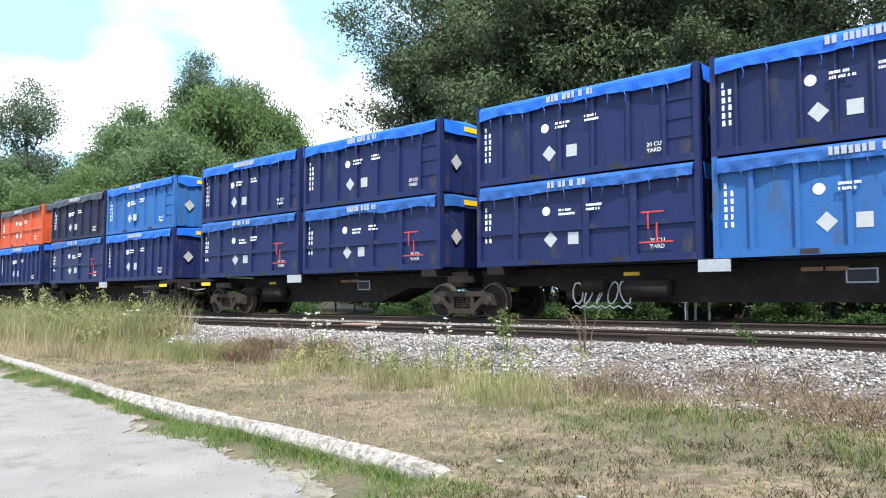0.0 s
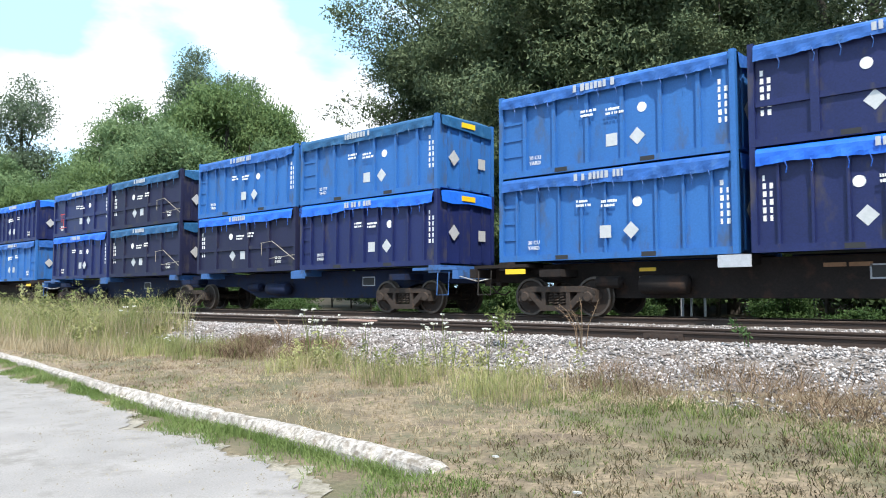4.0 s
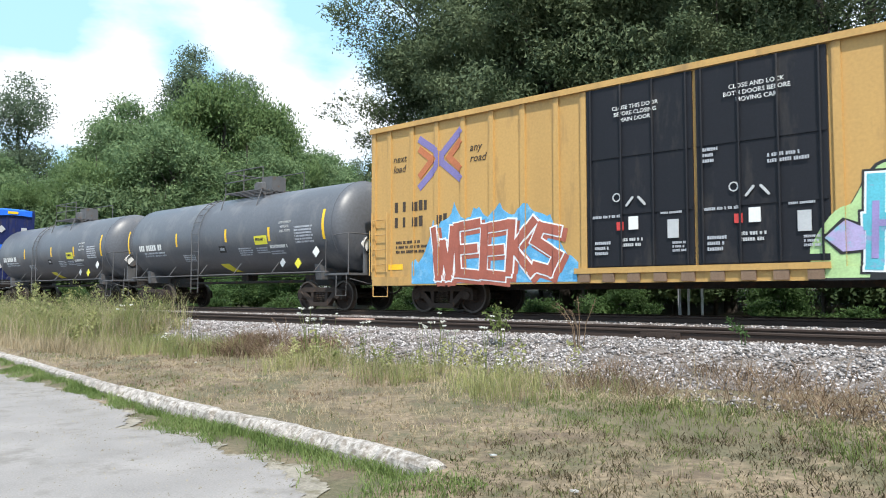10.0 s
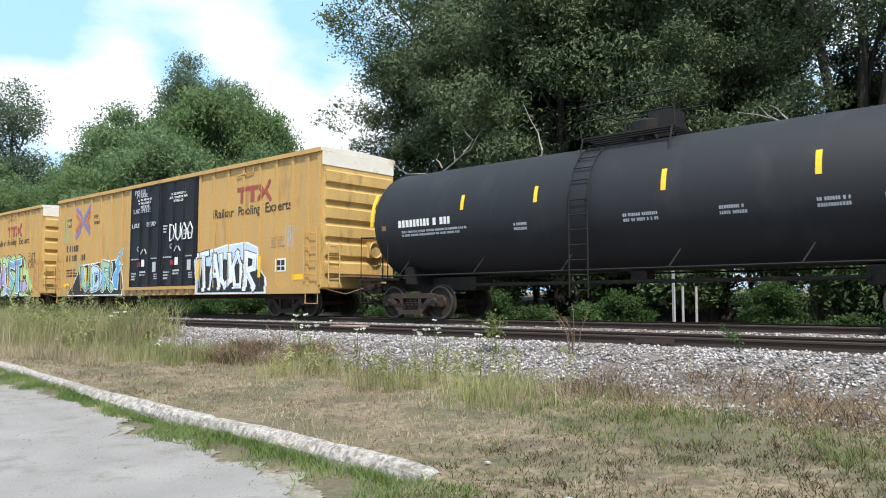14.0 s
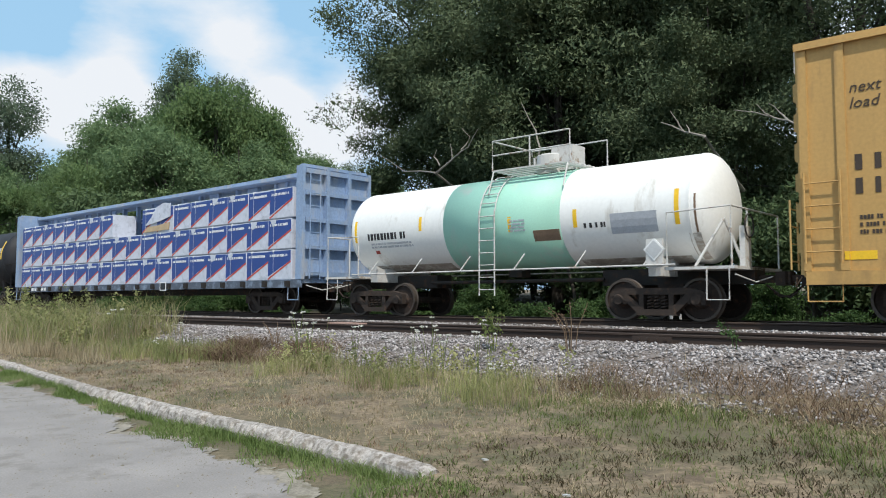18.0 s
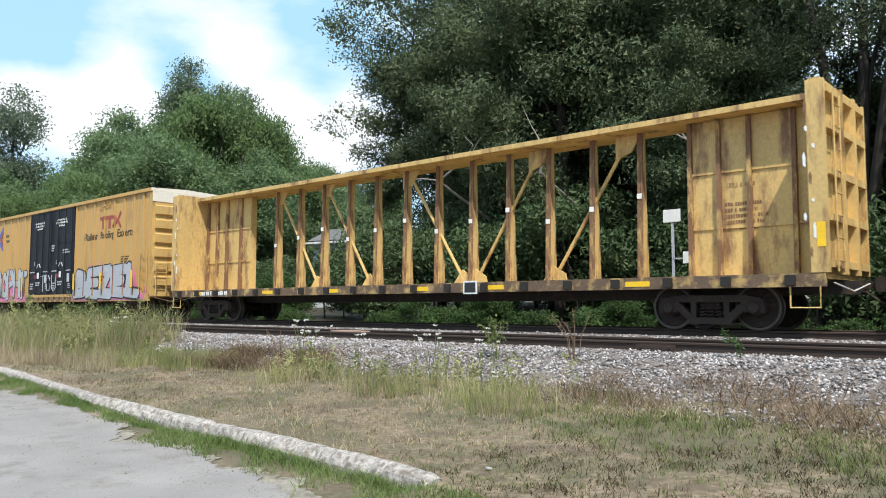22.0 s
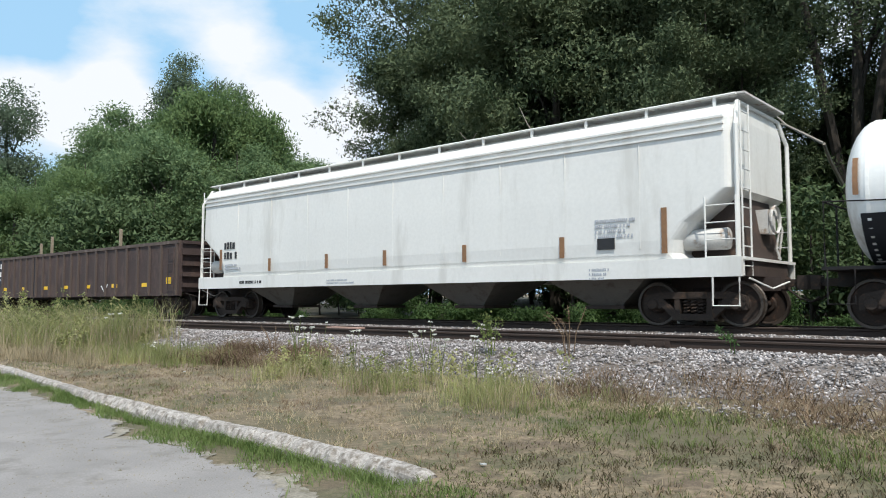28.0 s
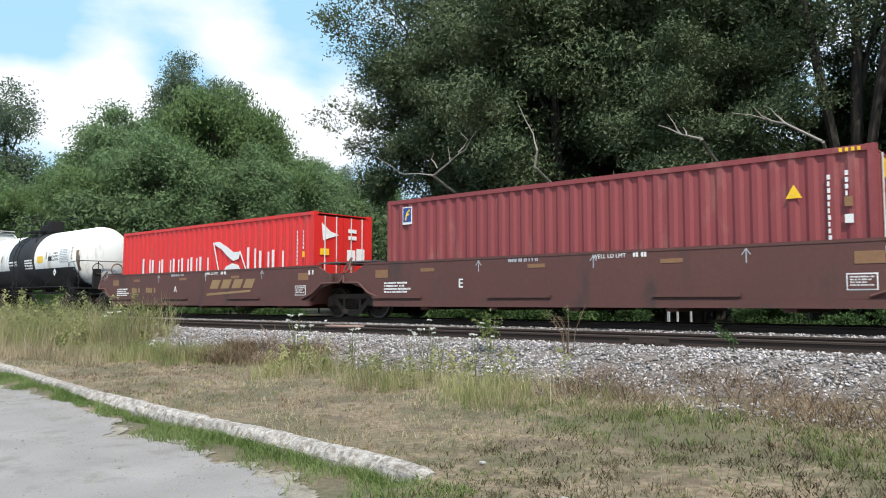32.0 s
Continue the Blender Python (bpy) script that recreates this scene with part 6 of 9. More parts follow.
tagged(part("scrawl", strokes([[(-0.9 + 0.62 * i + 0.5 * u, 1.22 + 0.75 * v) for u, v in q] for i, ch in enumerate("you".replace("y", "t")) for q in GLYPHS[ch]], 0.035, gy_ - 0.05, gy_ - 0.03), M["grey"], b3, "worn silver spray scrawl on the doors"), kind="stuff")
for car, xs in ((b2, (-6.1, 2.9, 6.6)), (b3, (-6.0, -3.0, 2.95, 5.55, 8.3))):
    for x in xs:
        flat(car, rect(x - 0.07, x + 0.07, 1.25, 1.95), M["reflect"], gy_ - 0.13, "reflective_strip", 0.01)
for car in (b1, b2, b3):
    for ob in car.children_recursive:
        if ob.type == "MESH" and ob.name.startswith(PAINTED):
            ys = [v.co.y for v in ob.data.vertices]
            if max(ys) < -1.53 and min(ys) > -1.595:
                settle(ob)


# ---- centre-beam flat cars ----
BEAM_YELLOW = mat("worn_yellow_beam_paint", (0.58, 0.395, 0.15), 0.65, var=0.2, scale=1.6, fine=14, stain=(0.22, 0.115, 0.055), amount=0.42, streak=4, bump=0.003)
BEAM_BLUE = mat("pale_blue_beam_paint", (0.235, 0.325, 0.48), 0.65, var=0.2, scale=1.2, fine=14, stain=(0.34, 0.37, 0.42), amount=0.5, streak=3, bump=0.003)
RUST_POST = mat("rusted_post_edge", (0.19, 0.10, 0.055), 0.85, var=0.3, scale=3, streak=3, stain=(0.50, 0.34, 0.13), amount=0.45)
BEAM_POST = mat("rust_eaten_post_paint", (0.56, 0.39, 0.16), 0.7, var=0.25, scale=2.5, fine=20, stain=(0.17, 0.085, 0.045), amount=0.62, streak=5, bump=0.004)
SILL_RUST = mat("rusted_sill", (0.13, 0.085, 0.055), 0.85, var=0.35, scale=2, fine=20, stain=(0.46, 0.31, 0.12), amount=0.5, bump=0.004)
SILL_GRIME = mat("grimy_blue_sill", (0.085, 0.105, 0.14), 0.8, var=0.35, scale=2, fine=20, stain=(0.21, 0.27, 0.36), amount=0.5, bump=0.004)
WRAP = mat("white_lumber_wrap", (0.56, 0.585, 0.66), 0.5, var=0.12, scale=3, fine=7, bump=0.02, stain=(0.40, 0.43, 0.50), amount=0.35)
WRAP_BLUE = mat("dark_blue_wrap_print", (0.018, 0.055, 0.24), 0.45, var=0.1, scale=4, fine=9)
WRAP_RED = mat("red_wrap_print", (0.50, 0.06, 0.035), 0.45, var=0.1, scale=4)
LUMBER = mat("bare_boards", (0.48, 0.36, 0.22), 0.8, var=0.2, scale=4)
CB_H = 11.4


def centre_beam(label, paint, rusty):
    car = thing("centre_beam_car", label, "lumber car")
    p, h = paint, CB_H
    edge = RUST_POST if rusty else p
    part("deck", boxes((-h, h, -1.36, 1.36, 0.98, 1.06)), p, car)
    for sy in (-1, 1):
        part("side_sill", boxes((-h, h, sy * 1.40 - 0.035, sy * 1.40 + 0.035, 0.83, 1.08)), SILL_RUST if rusty else SILL_GRIME, car)
    part("centre_sill", prism(bmesh.new(), [(-h + 0.4, 0.72), (-h + 3.2, 0.62), (h - 3.2, 0.62), (h - 0.4, 0.72), (h - 0.4, 0.975), (-h + 0.4, 0.975)], -0.4, 0.4, "y"), M["steel"], car)
    pocket = mesh_of("stake_pocket", boxes((-0.09, 0.09, -0.05, 0.05, 0.86, 1.05)), M["steel"])
    for x in np.linspace(-h + 0.6, h - 0.6, 19):
        part("stake_pocket", pocket, None, car).location = (x, -1.475, 0)
    for x in (-9.6, -5.4, -2.2, 1.4, 3.9, 7.7) if rusty else ():
        flat(car, rect(x - 0.28, x + 0.28, 0.89, 1.0), M["reflect"], -1.436, "reflector")
    # the longitudinal beam: top chord, paired posts, braces, solid panels near the ends
    part("top_chord", prism(bmesh.new(), [(-0.62, 4.50), (0.62, 4.50), (0.62, 4.62), (0.2, 4.68), (-0.2, 4.68), (-0.62, 4.62)], -h + 0.25, h - 0.25), p, car)
    post = bmesh.new()
    prism(post, [(-0.17, 1.06), (0.17, 1.06), (0.13, 1.9), (0.07, 4.495), (-0.07, 4.495), (-0.13, 1.9)], -0.05, 0.05)
    post = mesh_of("beam_post", post, BEAM_POST if rusty else p)
    strip = mesh_of("post_edge", prism(bmesh.new(), [(-0.20, 1.07), (-0.172, 1.07), (-0.072, 4.49), (-0.10, 4.49)], -0.065, 0.02), edge)
    back = mesh_of("post_edge", prism(bmesh.new(), [(-0.203, 1.07), (-0.168, 1.07), (-0.068, 4.49), (-0.103, 4.49)], 0.03, 0.068), edge)
    xs = [-6.75 + 1.262 * i for i in range(12)]
    for i, x in enumerate(xs):
        q = part("beam_post", post, None, car)
        q.location.x = x
        part("post_edge", strip, None, q)
        part("post_edge", back, None, q)
        flat(q, rect(-0.06, 0.06, 2.55 + 0.2 * (i % 3), 2.67 + 0.2 * (i % 3)), M["white"], -0.16, "torn_label")
    for i in (0, 2, 5, 7, 9):
        a, b = (xs[i] + 0.1, xs[i + 1] + 0.9) if i < 6 else (xs[i + 1] + 1.0, xs[i] + 0.2)
        if i >= 6:
            a, b = xs[i + 1] + 0.9 if i < 10 else xs[i], xs[i] + 0.1
        part("brace", tubes(0.045, [(a, 0.0, 4.35), (b, 0.0, 1.2)]), p, car)
        part("gusset", prism(bmesh.new(), [(a - 0.3, 4.49), (a + 0.35, 4.49), (a + 0.1, 4.1), (a - 0.3, 3.95)], -0.03, 0.03, "y"), p, car)
        part("gusset", prism(bmesh.new(), [(b - 0.4, 1.07), (b + 0.35, 1.07), (b + 0.3, 1.3), (b - 0.05, 1.5)], -0.032, 0.032, "y"), p, car)
    for s in (-1, 1):
        a, b = sorted((s * 8.3, s * (h - 0.3)))
        part("end_panel", boxes((a, b, -0.12, 0.12, 1.07, 4.49)), p, car)
        for x in (a + 0.06, a + 0.7, a + 1.35, b - 0.55):
            part("panel_stiffener", prism(bmesh.new(), [(-0.26, 1.075), (-0.122, 1.075), (-0.122, 4.485), (-0.2, 4.485)], x - 0.045, x + 0.045), edge, car)
        for z in (2.15, 3.35):
            part("panel_seam", boxes((a + 0.01, b - 0.01, -0.15, -0.121, z - 0.03, z + 0.03)), p, car)
        # bulkhead across the end
        x0, x1 = sorted((s * (h - 0.22), s * (h - 0.06)))
        part("bulkhead", boxes((x0, x1, -1.33, 1.33, 1.065, 4.60)), p, car)
        for sy in (-1, 1):
            part("bulkhead_column", boxes((min(x0, s * (h + 0.05)) - 0.02, max(x1, s * (h + 0.05)) + 0.02, sy * 1.39 - 0.055, sy * 1.39 + 0.055, 1.085, 4.64)), p, car)
        xo = s * (h - 0.02)
        part("bulkhead_cap", boxes((min(x0, xo), max(x1, xo), -1.33, 1.33, 4.605, 4.70)), p, car)
        for z in (1.25, 2.1, 2.95, 3.8, 4.48):
            part("bulkhead_beam", boxes((min(s * (h - 0.055), s * (h + 0.1)), max(s * (h - 0.055), s * (h + 0.1)), -1.32, 1.32, z - 0.07, z + 0.07)), p, car)
        for y in (-0.45, 0.45):
            part("bulkhead_rib", boxes((min(s * (h - 0.055), s * (h + 0.13)), max(s * (h - 0.055), s * (h + 0.13)), y - 0.06, y + 0.06, 1.07, 4.6)), p, car)
        ladder(car, -1.2, -0.8, 1.1, 4.4, s * (h + 0.16), 8, p, True)
        part("step_iron", tubes(0.018, [(s * (h - 0.1), -1.42, 0.85), (s * (h - 0.1), -1.44, 0.45), (s * (h - 0.62), -1.44, 0.45), (s * (h - 0.62), -1.42, 0.85)]), p, car)
        part("draft_sill", boxes((min(s * (h - 0.4), s * (h + 0.3)), max(s * (h - 0.4), s * (h + 0.3)), -0.3, 0.3, 0.7, 0.96)), M["steel"], car)
        part("cut_lever", tubes(0.015, [(s * (h + 0.1), -1.3, 0.9), (s * (h + 0.3), -0.8, 0.75), (s * (h + 0.4), -0.1, 0.9)]), PALE_STEEL, car)
        if rusty:
            for k in range(9):
                z, y = 1.4 + 0.33 * k, -1.39 + 0.0
                u = s * (h - 0.22) + 0.09 * math.sin(k * 2.3)
                t = 0.16 + 0.12 * math.sin(k * 1.7)
                flat(car, [(u - 0.02, z), (u + 0.025, z - 0.03), (u + 0.03, z + t * 0.6), (u + 0.005, z + t), (u - 0.025, z + t * 0.7)], M["white"] if k % 4 else RUST_POST, -1.446, "torn_label")
    if rusty:
        flat(car, rect(h - 0.12, h + 0.03, 1.55, 2.0), M["reflect"], -1.446, "reflective_strip")
    flat(car, rect(2.9, 3.35, 0.79, 1.12), M["white"], -1.44, "data_panel")
    flat(car, rect(2.95, 3.3, 0.83, 1.08), M["black"], -1.447, "data_panel_face")
    bars(car, -9.4, 0.88, 1.7, 0.14, 1, M["white"], -1.436, 51, "reporting_mark")
    bars(car, 9.1, 2.6, 0.9, 0.08, 5, RUST_POST, -0.122, 52)
    bars(car, 9.2, 3.0, 0.7, 0.09, 1, RUST_POST, -0.122, 53)
    for x in (-9.1, 9.1):
        truck(car, x)
    couplers(car, h + 0.15)
    return car


rolls(centre_beam("rust-streaked yellow centre-beam lumber car, empty", BEAM_YELLOW, True), 48.85)
rolls(centre_beam("pale blue centre-beam lumber car loaded with wrapped bundles", BEAM_BLUE, False), -9.1)


PITCH = 1.205


def lumber_bundle(n, seed, first=0.0):
    """A wrapped bundle of siding: n repeats of the print along it."""
    w, hgt = PITCH, 0.97
    L = n * w
    b = thing("lumber_bundle", "wrapped siding bundle printed dark blue, white and red", "bundle", "lumber bundles on the car")
    r = random.Random(seed)
    body = boxes((0, L, 0.0, 1.03, 0, hgt))
    bmesh.ops.bevel(body, geom=body.edges[:], offset=0.025, segments=2, affect="EDGES")
    part("wrap", body, WRAP, b)
    for i in range(n):
        a = i * w + r.uniform(-0.02, 0.02)
        a1 = min(a + w - 0.02, L - 0.01)
        a = max(a, 0.012)
        part("print", prism(bmesh.new(), [(a, 0.06 + r.uniform(0, 0.06)), ((a + a1) / 2, hgt * 0.36 + r.uniform(-0.025, 0.025)), (a1, hgt * 0.64), (a1 - r.uniform(0, 0.02), hgt - r.uniform(0.02, 0.09)), ((a + a1) / 2, hgt - r.uniform(0.02, 0.06)), (a, hgt - r.uniform(0.02, 0.05))], -0.004, 0.004, "y"), WRAP_BLUE, b)
        part("print_stripe", prism(bmesh.new(), [(a, 0.01), (a1, hgt * 0.58), (a1, hgt * 0.645), (a, 0.07)], -0.0055, 0.004, "y"), WRAP_RED, b)
        tagged(part("brand_mark", boxes(*dashes(a + 0.1, hgt - 0.22, w * 0.75, 0.085, seed + i, -0.0035)), M["white"], b), kind="stuff")
        if r.random() < 0.4:
            u = a + r.uniform(0.1, 0.7)
            part("torn_flap", prism(bmesh.new(), [(u, hgt - 0.01), (u + 0.12, hgt - r.uniform(0.15, 0.3)), (u + 0.3, hgt - r.uniform(0.08, 0.2)), (u + r.uniform(0.3, 0.5), hgt - 0.01)], -0.016, -0.007, "y"), WRAP, b)
        part("corner_guard", boxes((a + 0.25, a + 0.31, -0.012, 0.3, hgt - 0.07, hgt + 0.006)), M["white"], b)
        part("band", boxes((a + 0.272, a + 0.284, -0.009, 0.0, 0.005, hgt - 0.07)), M["silver"], b)
    return b


bundles = {}
CB = -9.1


def stow(n, x, z):
    """A bundle on the near side and its twin behind the beam."""
    ob = copy_thing(bundles[n], Matrix()) if n in bundles else lumber_bundle(n, 60 + n)
    bundles.setdefault(n, ob)
    CARS.append((ob, x, z, -1.34))
    CARS.append((copy_thing(bundles[n], Matrix()), x, z, 0.31))


for tier, rows in enumerate(([(-10.95, 4), (-6.11, 4), (-1.27, 4), (3.57, 4), (8.41, 2)], [(-10.95, 2), (-8.52, 4), (-3.68, 4), (1.16, 4), (6.0, 4)], [(-10.95, 4), (-6.11, 4), (1.2, 2), (3.64, 4), (8.46, 2)])):
    for x, n in rows:
        stow(n, CB + x, 1.075 + tier * 0.99)
# a plain white pack and a bundle with a torn wrap on the top tier
plain = thing("white_bundle", "bundle in plain white wrap on the lumber car", "bundle", "lumber bundles on the car")
pk = boxes((0.0, 2.25, 0.0, 1.03, 0.0, 0.93))
bmesh.ops.bevel(pk, geom=pk.edges[:], offset=0.04, segments=2, affect="EDGES")
part("wrap", pk, WRAP, plain)
CARS.append((plain, CB - 1.22, 1.075 + 1.98, -1.34))
torn = thing("torn_wrap", "torn sheet of white wrap hanging over bare boards", "plastic sheet")
part("loose_wrap", prism(bmesh.new(), [(0.35, 0.30), (1.5, 0.42), (2.2, 0.55), (2.2, 1.06), (1.7, 1.10), (1.2, 0.98), (0.8, 0.6)], -0.05, -0.012, "y"), WRAP, torn)
part("bare_boards", prism(bmesh.new(), [(0.2, 0.04), (2.1, 0.06), (2.15, 0.34), (1.2, 0.26), (0.5, 0.24)], -0.04, -0.01, "y"), LUMBER, torn)
CARS.append((torn, CB + 1.2, 1.075 + 1.98, -1.34))

# ---- gondolas ----
GON_WHITE = mat("dirty_white_gondola_paint", (0.52, 0.50, 0.47), 0.65, var=0.12, scale=1.0, fine=14, stain=(0.30, 0.25, 0.20), amount=0.28, streak=3, bump=0.003)
GON_RIB = mat("whiter_rib_paint", (0.70, 0.69, 0.66), 0.6, var=0.08, scale=1.5, stain=(0.42, 0.36, 0.30), amount=0.25, streak=4)
OLD_YELLOW = mat("faded_yellow_block_paint", (0.60, 0.38, 0.05), 0.6, var=0.15, scale=3, stain=(0.35, 0.25, 0.12), amount=0.4)
RUST_DIRT = mat("rust_and_dirt", (0.36, 0.30, 0.25), 0.9, var=0.2, scale=5, fine=40, stain=(0.24, 0.15, 0.10), amount=0.5)
GON_CAP = mat("yellow_cap_paint", (0.60, 0.42, 0.16), 0.65, var=0.2, scale=2, stain=(0.25, 0.16, 0.08), amount=0.35)
GON_BROWN = mat("dark_brown_gondola_paint", (0.056, 0.037, 0.034), 0.75, var=0.4, scale=1.3, fine=14, stain=(0.095, 0.060, 0.050), amount=0.5, streak=2, bump=0.004)
BROWN_RIB = mat("worn_brown_rib_paint", (0.085, 0.062, 0.053), 0.8, var=0.3, scale=2, fine=20, stain=(0.15, 0.115, 0.095), amount=0.4, streak=4)
NAVY_PATCH = mat("blue_black_repaint", (0.020, 0.020, 0.027), 0.7, var=0.3, scale=2)
STAKE = mat("weathered_timber", (0.27, 0.22, 0.16), 0.9, var=0.25, scale=3)
CARGO = mat("dark_grey_plates", (0.075, 0.08, 0.09), 0.7, var=0.2, scale=2)


def gondola(label, half, top, paint, cap, ribs, name="gondola_car", rib_paint=None, slim=1.0):
    car = thing(name, label, "gondola car")
    w = 1.50
    for sy in (-1, 1):
        part("side_wall", boxes((-half, half, sy * 1.46 - 0.04, sy * 1.46 + 0.04, 0.86, top - 0.12)), paint, car)
        part("top_chord", boxes((-half, half, sy * 1.475 - 0.075, sy * 1.475 + 0.075, top - 0.118, top)), cap, car)
        part("bottom_chord", boxes((-half, half, sy * 1.47 - 0.05, sy * 1.47 + 0.05, 0.76, 0.858)), paint, car)
    rib = mesh_of("side_rib", prism(bmesh.new(), [(-0.09 * slim, -0.15 * slim), (0.09 * slim, -0.15 * slim), (0.11 * slim, 0.0), (-0.11 * slim, 0.0)], 0.78, top - 0.125, "z"), rib_paint or paint)
    for x in ribs:
        part("side_rib", rib, None, car).location = (x, -1.501, 0)
        q = part("side_rib", rib, None, car)
        q.location, q.rotation_euler.z = (x, 1.501, 0), math.pi
    part("floor", boxes((-half, half, -1.42, 1.42, 0.95, 1.03)), paint, car)
    part("centre_sill", boxes((-half + 0.2, half - 0.2, -0.35, 0.35, 0.66, 0.94)), M["steel"], car)
    for s in (-1, 1):
        x0, x1 = sorted((s * half, s * (half - 0.08)))
        part("end_wall", boxes((x0, x1, -1.42, 1.42, 0.9, top - 0.12)), paint, car)
        part("end_cap", boxes((min(x0, s * (half + 0.08)), max(x1, s * (half + 0.08)), -1.40, 1.40, top - 0.118, top - 0.003)), paint, car)
        for z in (1.15, 1.55, 1.95, 2.35):
            part("end_beam", boxes((min(s * half, s * (half + 0.14)), max(s * half, s * (half + 0.14)), -1.4, 1.4, z - 0.08, z + 0.08)), paint, car)
        for y in (-1.44, 1.44):
            part("corner_post", boxes((s * half - 0.06, s * half + 0.06, y - 0.06, y + 0.06, 0.76, top - 0.12)), paint, car)
        ladder(car, s * (half - 0.12), s * (half - 0.55), 1.0, top - 0.3, -1.62, 4, paint)
        part("step_iron", tubes(0.018, [(s * (half - 0.1), -1.5, 0.8), (s * (half - 0.1), -1.52, 0.42), (s * (half - 0.6), -1.52, 0.42), (s * (half - 0.6), -1.5, 0.8)]), M["steel"], car)
        part("draft_sill", boxes((min(s * (half - 0.2), s * (half + 0.35)), max(s * (half - 0.2), s * (half + 0.35)), -0.3, 0.3, 0.68, 0.95)), M["steel"], car)
        part("cut_lever", tubes(0.015, [(s * (half + 0.15), -1.3, 0.85), (s * (half + 0.35), -0.8, 0.7), (s * (half + 0.4), -0.1, 0.9)]), M["steel"], car)
    part("brake_wheel", lathe(bmesh.new(), [(half + 0.22, 0.25), (half + 0.25, 0.28), (half + 0.28, 0.25), (half + 0.25, 0.22), (half + 0.22, 0.25)], 18, (-0.5, 2.1)), M["steel"], car)
    part("brake_rod", tubes(0.02, [(half + 0.2, -0.5, 0.9), (half + 0.2, -0.5, 2.1)]), M["steel"], car)
    for s in (-1, 1):
        truck(car, s * (half - 1.45))
    couplers(car, half + 0.2)
    return car


RIBS_1 = [62.07, 63.33, 65.0, 66.0, 67.0, 68.09, 69.13, 70.15, 71.16, 72.19, 73.21, 74.24, 75.24, 76.24, 77.21, 78.21, 79.12, 80.62, 82.0]
gon1 = gondola("dirty white gondola car with a yellow top edge and black scrawls", 10.03, 2.72, GON_WHITE, GON_CAP, [x - 72.08 for x in RIBS_1], rib_paint=GON_RIB)
y = -1.502
GON_MARKS = ((-8.55, 2.27, 2), (-7.66, 2.25, 2), (-8.66, 1.87, 3), (-7.86, 1.84, 3))
EIGHT = [(-0.6, 1), (0.6, 1), (1, 0.6), (1, -0.6), (0.6, -1), (-0.6, -1), (-1, -0.6), (-1, 0.6)]
SQUARE = [(-1, 1), (1, 1), (1, -1), (-1, -1)]
for x, hw, shape in ((4.70, 0.33, EIGHT), (5.67, 0.26, EIGHT), (6.63, 0.33, SQUARE)):
    flat(gon1, [(x + a * (hw + 0.045), 2.24 + b * 0.35) for a, b in shape], M["black"], y, "yellow_block_edge")
    flat(gon1, [(x + a * (hw - 0.02), 2.24 + b * 0.29) for a, b in shape], OLD_YELLOW, y - 0.006, "yellow_block", label="faded yellow brand block edged in black")
    flat(gon1, [(x + a * hw * 0.30, 2.24 + b * 0.11) for a, b in shape], M["black"], y - 0.012, "block_slot")
    flat(gon1, rect(x - hw, x + hw, 1.64, 1.79), M["black"], y, "bar_edge")
    flat(gon1, rect(x - hw, x + hw, 1.67, 1.78), OLD_YELLOW, y - 0.006, "yellow_bar")
for x, z, ww in ((-8.05, 2.18, 0.42), (-6.95, 2.18, 0.40), (-7.95, 1.55, 0.44), (-6.78, 1.55, 0.40), (-5.95, 1.55, 0.42)):
    bars(gon1, x, z, ww, 0.27, 1, GON_CAP, y, int(x * 3), "reporting_mark")
for x, z in ((-9.25, 1.60), (-6.45, 1.44), (-3.42, 1.45), (-0.34, 1.43), (2.71, 1.45), (5.68, 1.41), (9.08, 1.46)):
    big = 0.08 if abs(x) > 8.7 else 0.0
    flat(gon1, rect(x - 0.25, x + 0.25, z - 0.02, z + 0.14 + big), M["white"], y, "reflector_backing")
    flat(gon1, rect(x - 0.22, x + 0.22, z, z + 0.12 + big), M["reflect"], y - 0.007, "reflector")
flat(gon1, rect(8.92, 9.22, 1.76, 2.05), FADE_RED, y, "orange_notice")
flat(gon1, rect(7.5, 7.95, 1.22, 1.54), M["white"], y, "data_panel")
flat(gon1, rect(7.54, 7.70, 1.34, 1.50), M["black"], y - 0.007, "data_panel_face")
flat(gon1, rect(7.74, 7.91, 1.34, 1.50), M["black"], y - 0.007, "data_panel_face")
flat(gon1, rect(7.54, 7.91, 1.25, 1.31), M["black"], y - 0.007, "data_panel_face")
flat(gon1, rect(7.2, 7.75, 1.62, 1.72), M["white"], y, "paint_patch")
bars(gon1, 8.9, 2.42, 0.5, 0.06, 3, M["grey"], y, 88)
# dirt and rust between the ribs
gr = random.Random(17)
for a, b in zip(RIBS_1, RIBS_1[1:]):
    a, b = a - 72.08 + 0.13, b - 72.08 - 0.13
    for _ in range(3):
        u, v = gr.uniform(a, b - 0.12), gr.uniform(0.9, 2.0)
        k = gr.uniform(0.03, 0.10)
        flat(gon1, [(u, v), (u + k * 0.6, v - gr.uniform(0.1, 0.3)), (u + k, v + 0.02), (u + k * 1.3, v + gr.uniform(0.1, 0.5)), (u + k * 0.3, v + gr.uniform(0.08, 0.3))], RUST_DIRT, y + 0.0015, "rust_stain", 0.002)
    flat(gon1, [(a, 0.87), (b, 0.87), (b, 0.98 + gr.uniform(0, 0.08)), ((a + b) / 2, 0.94 + gr.uniform(0, 0.08)), (a, 0.98 + gr.uniform(0, 0.1))], RUST_DIRT, y + 0.0015, "dirt_edge", 0.002)
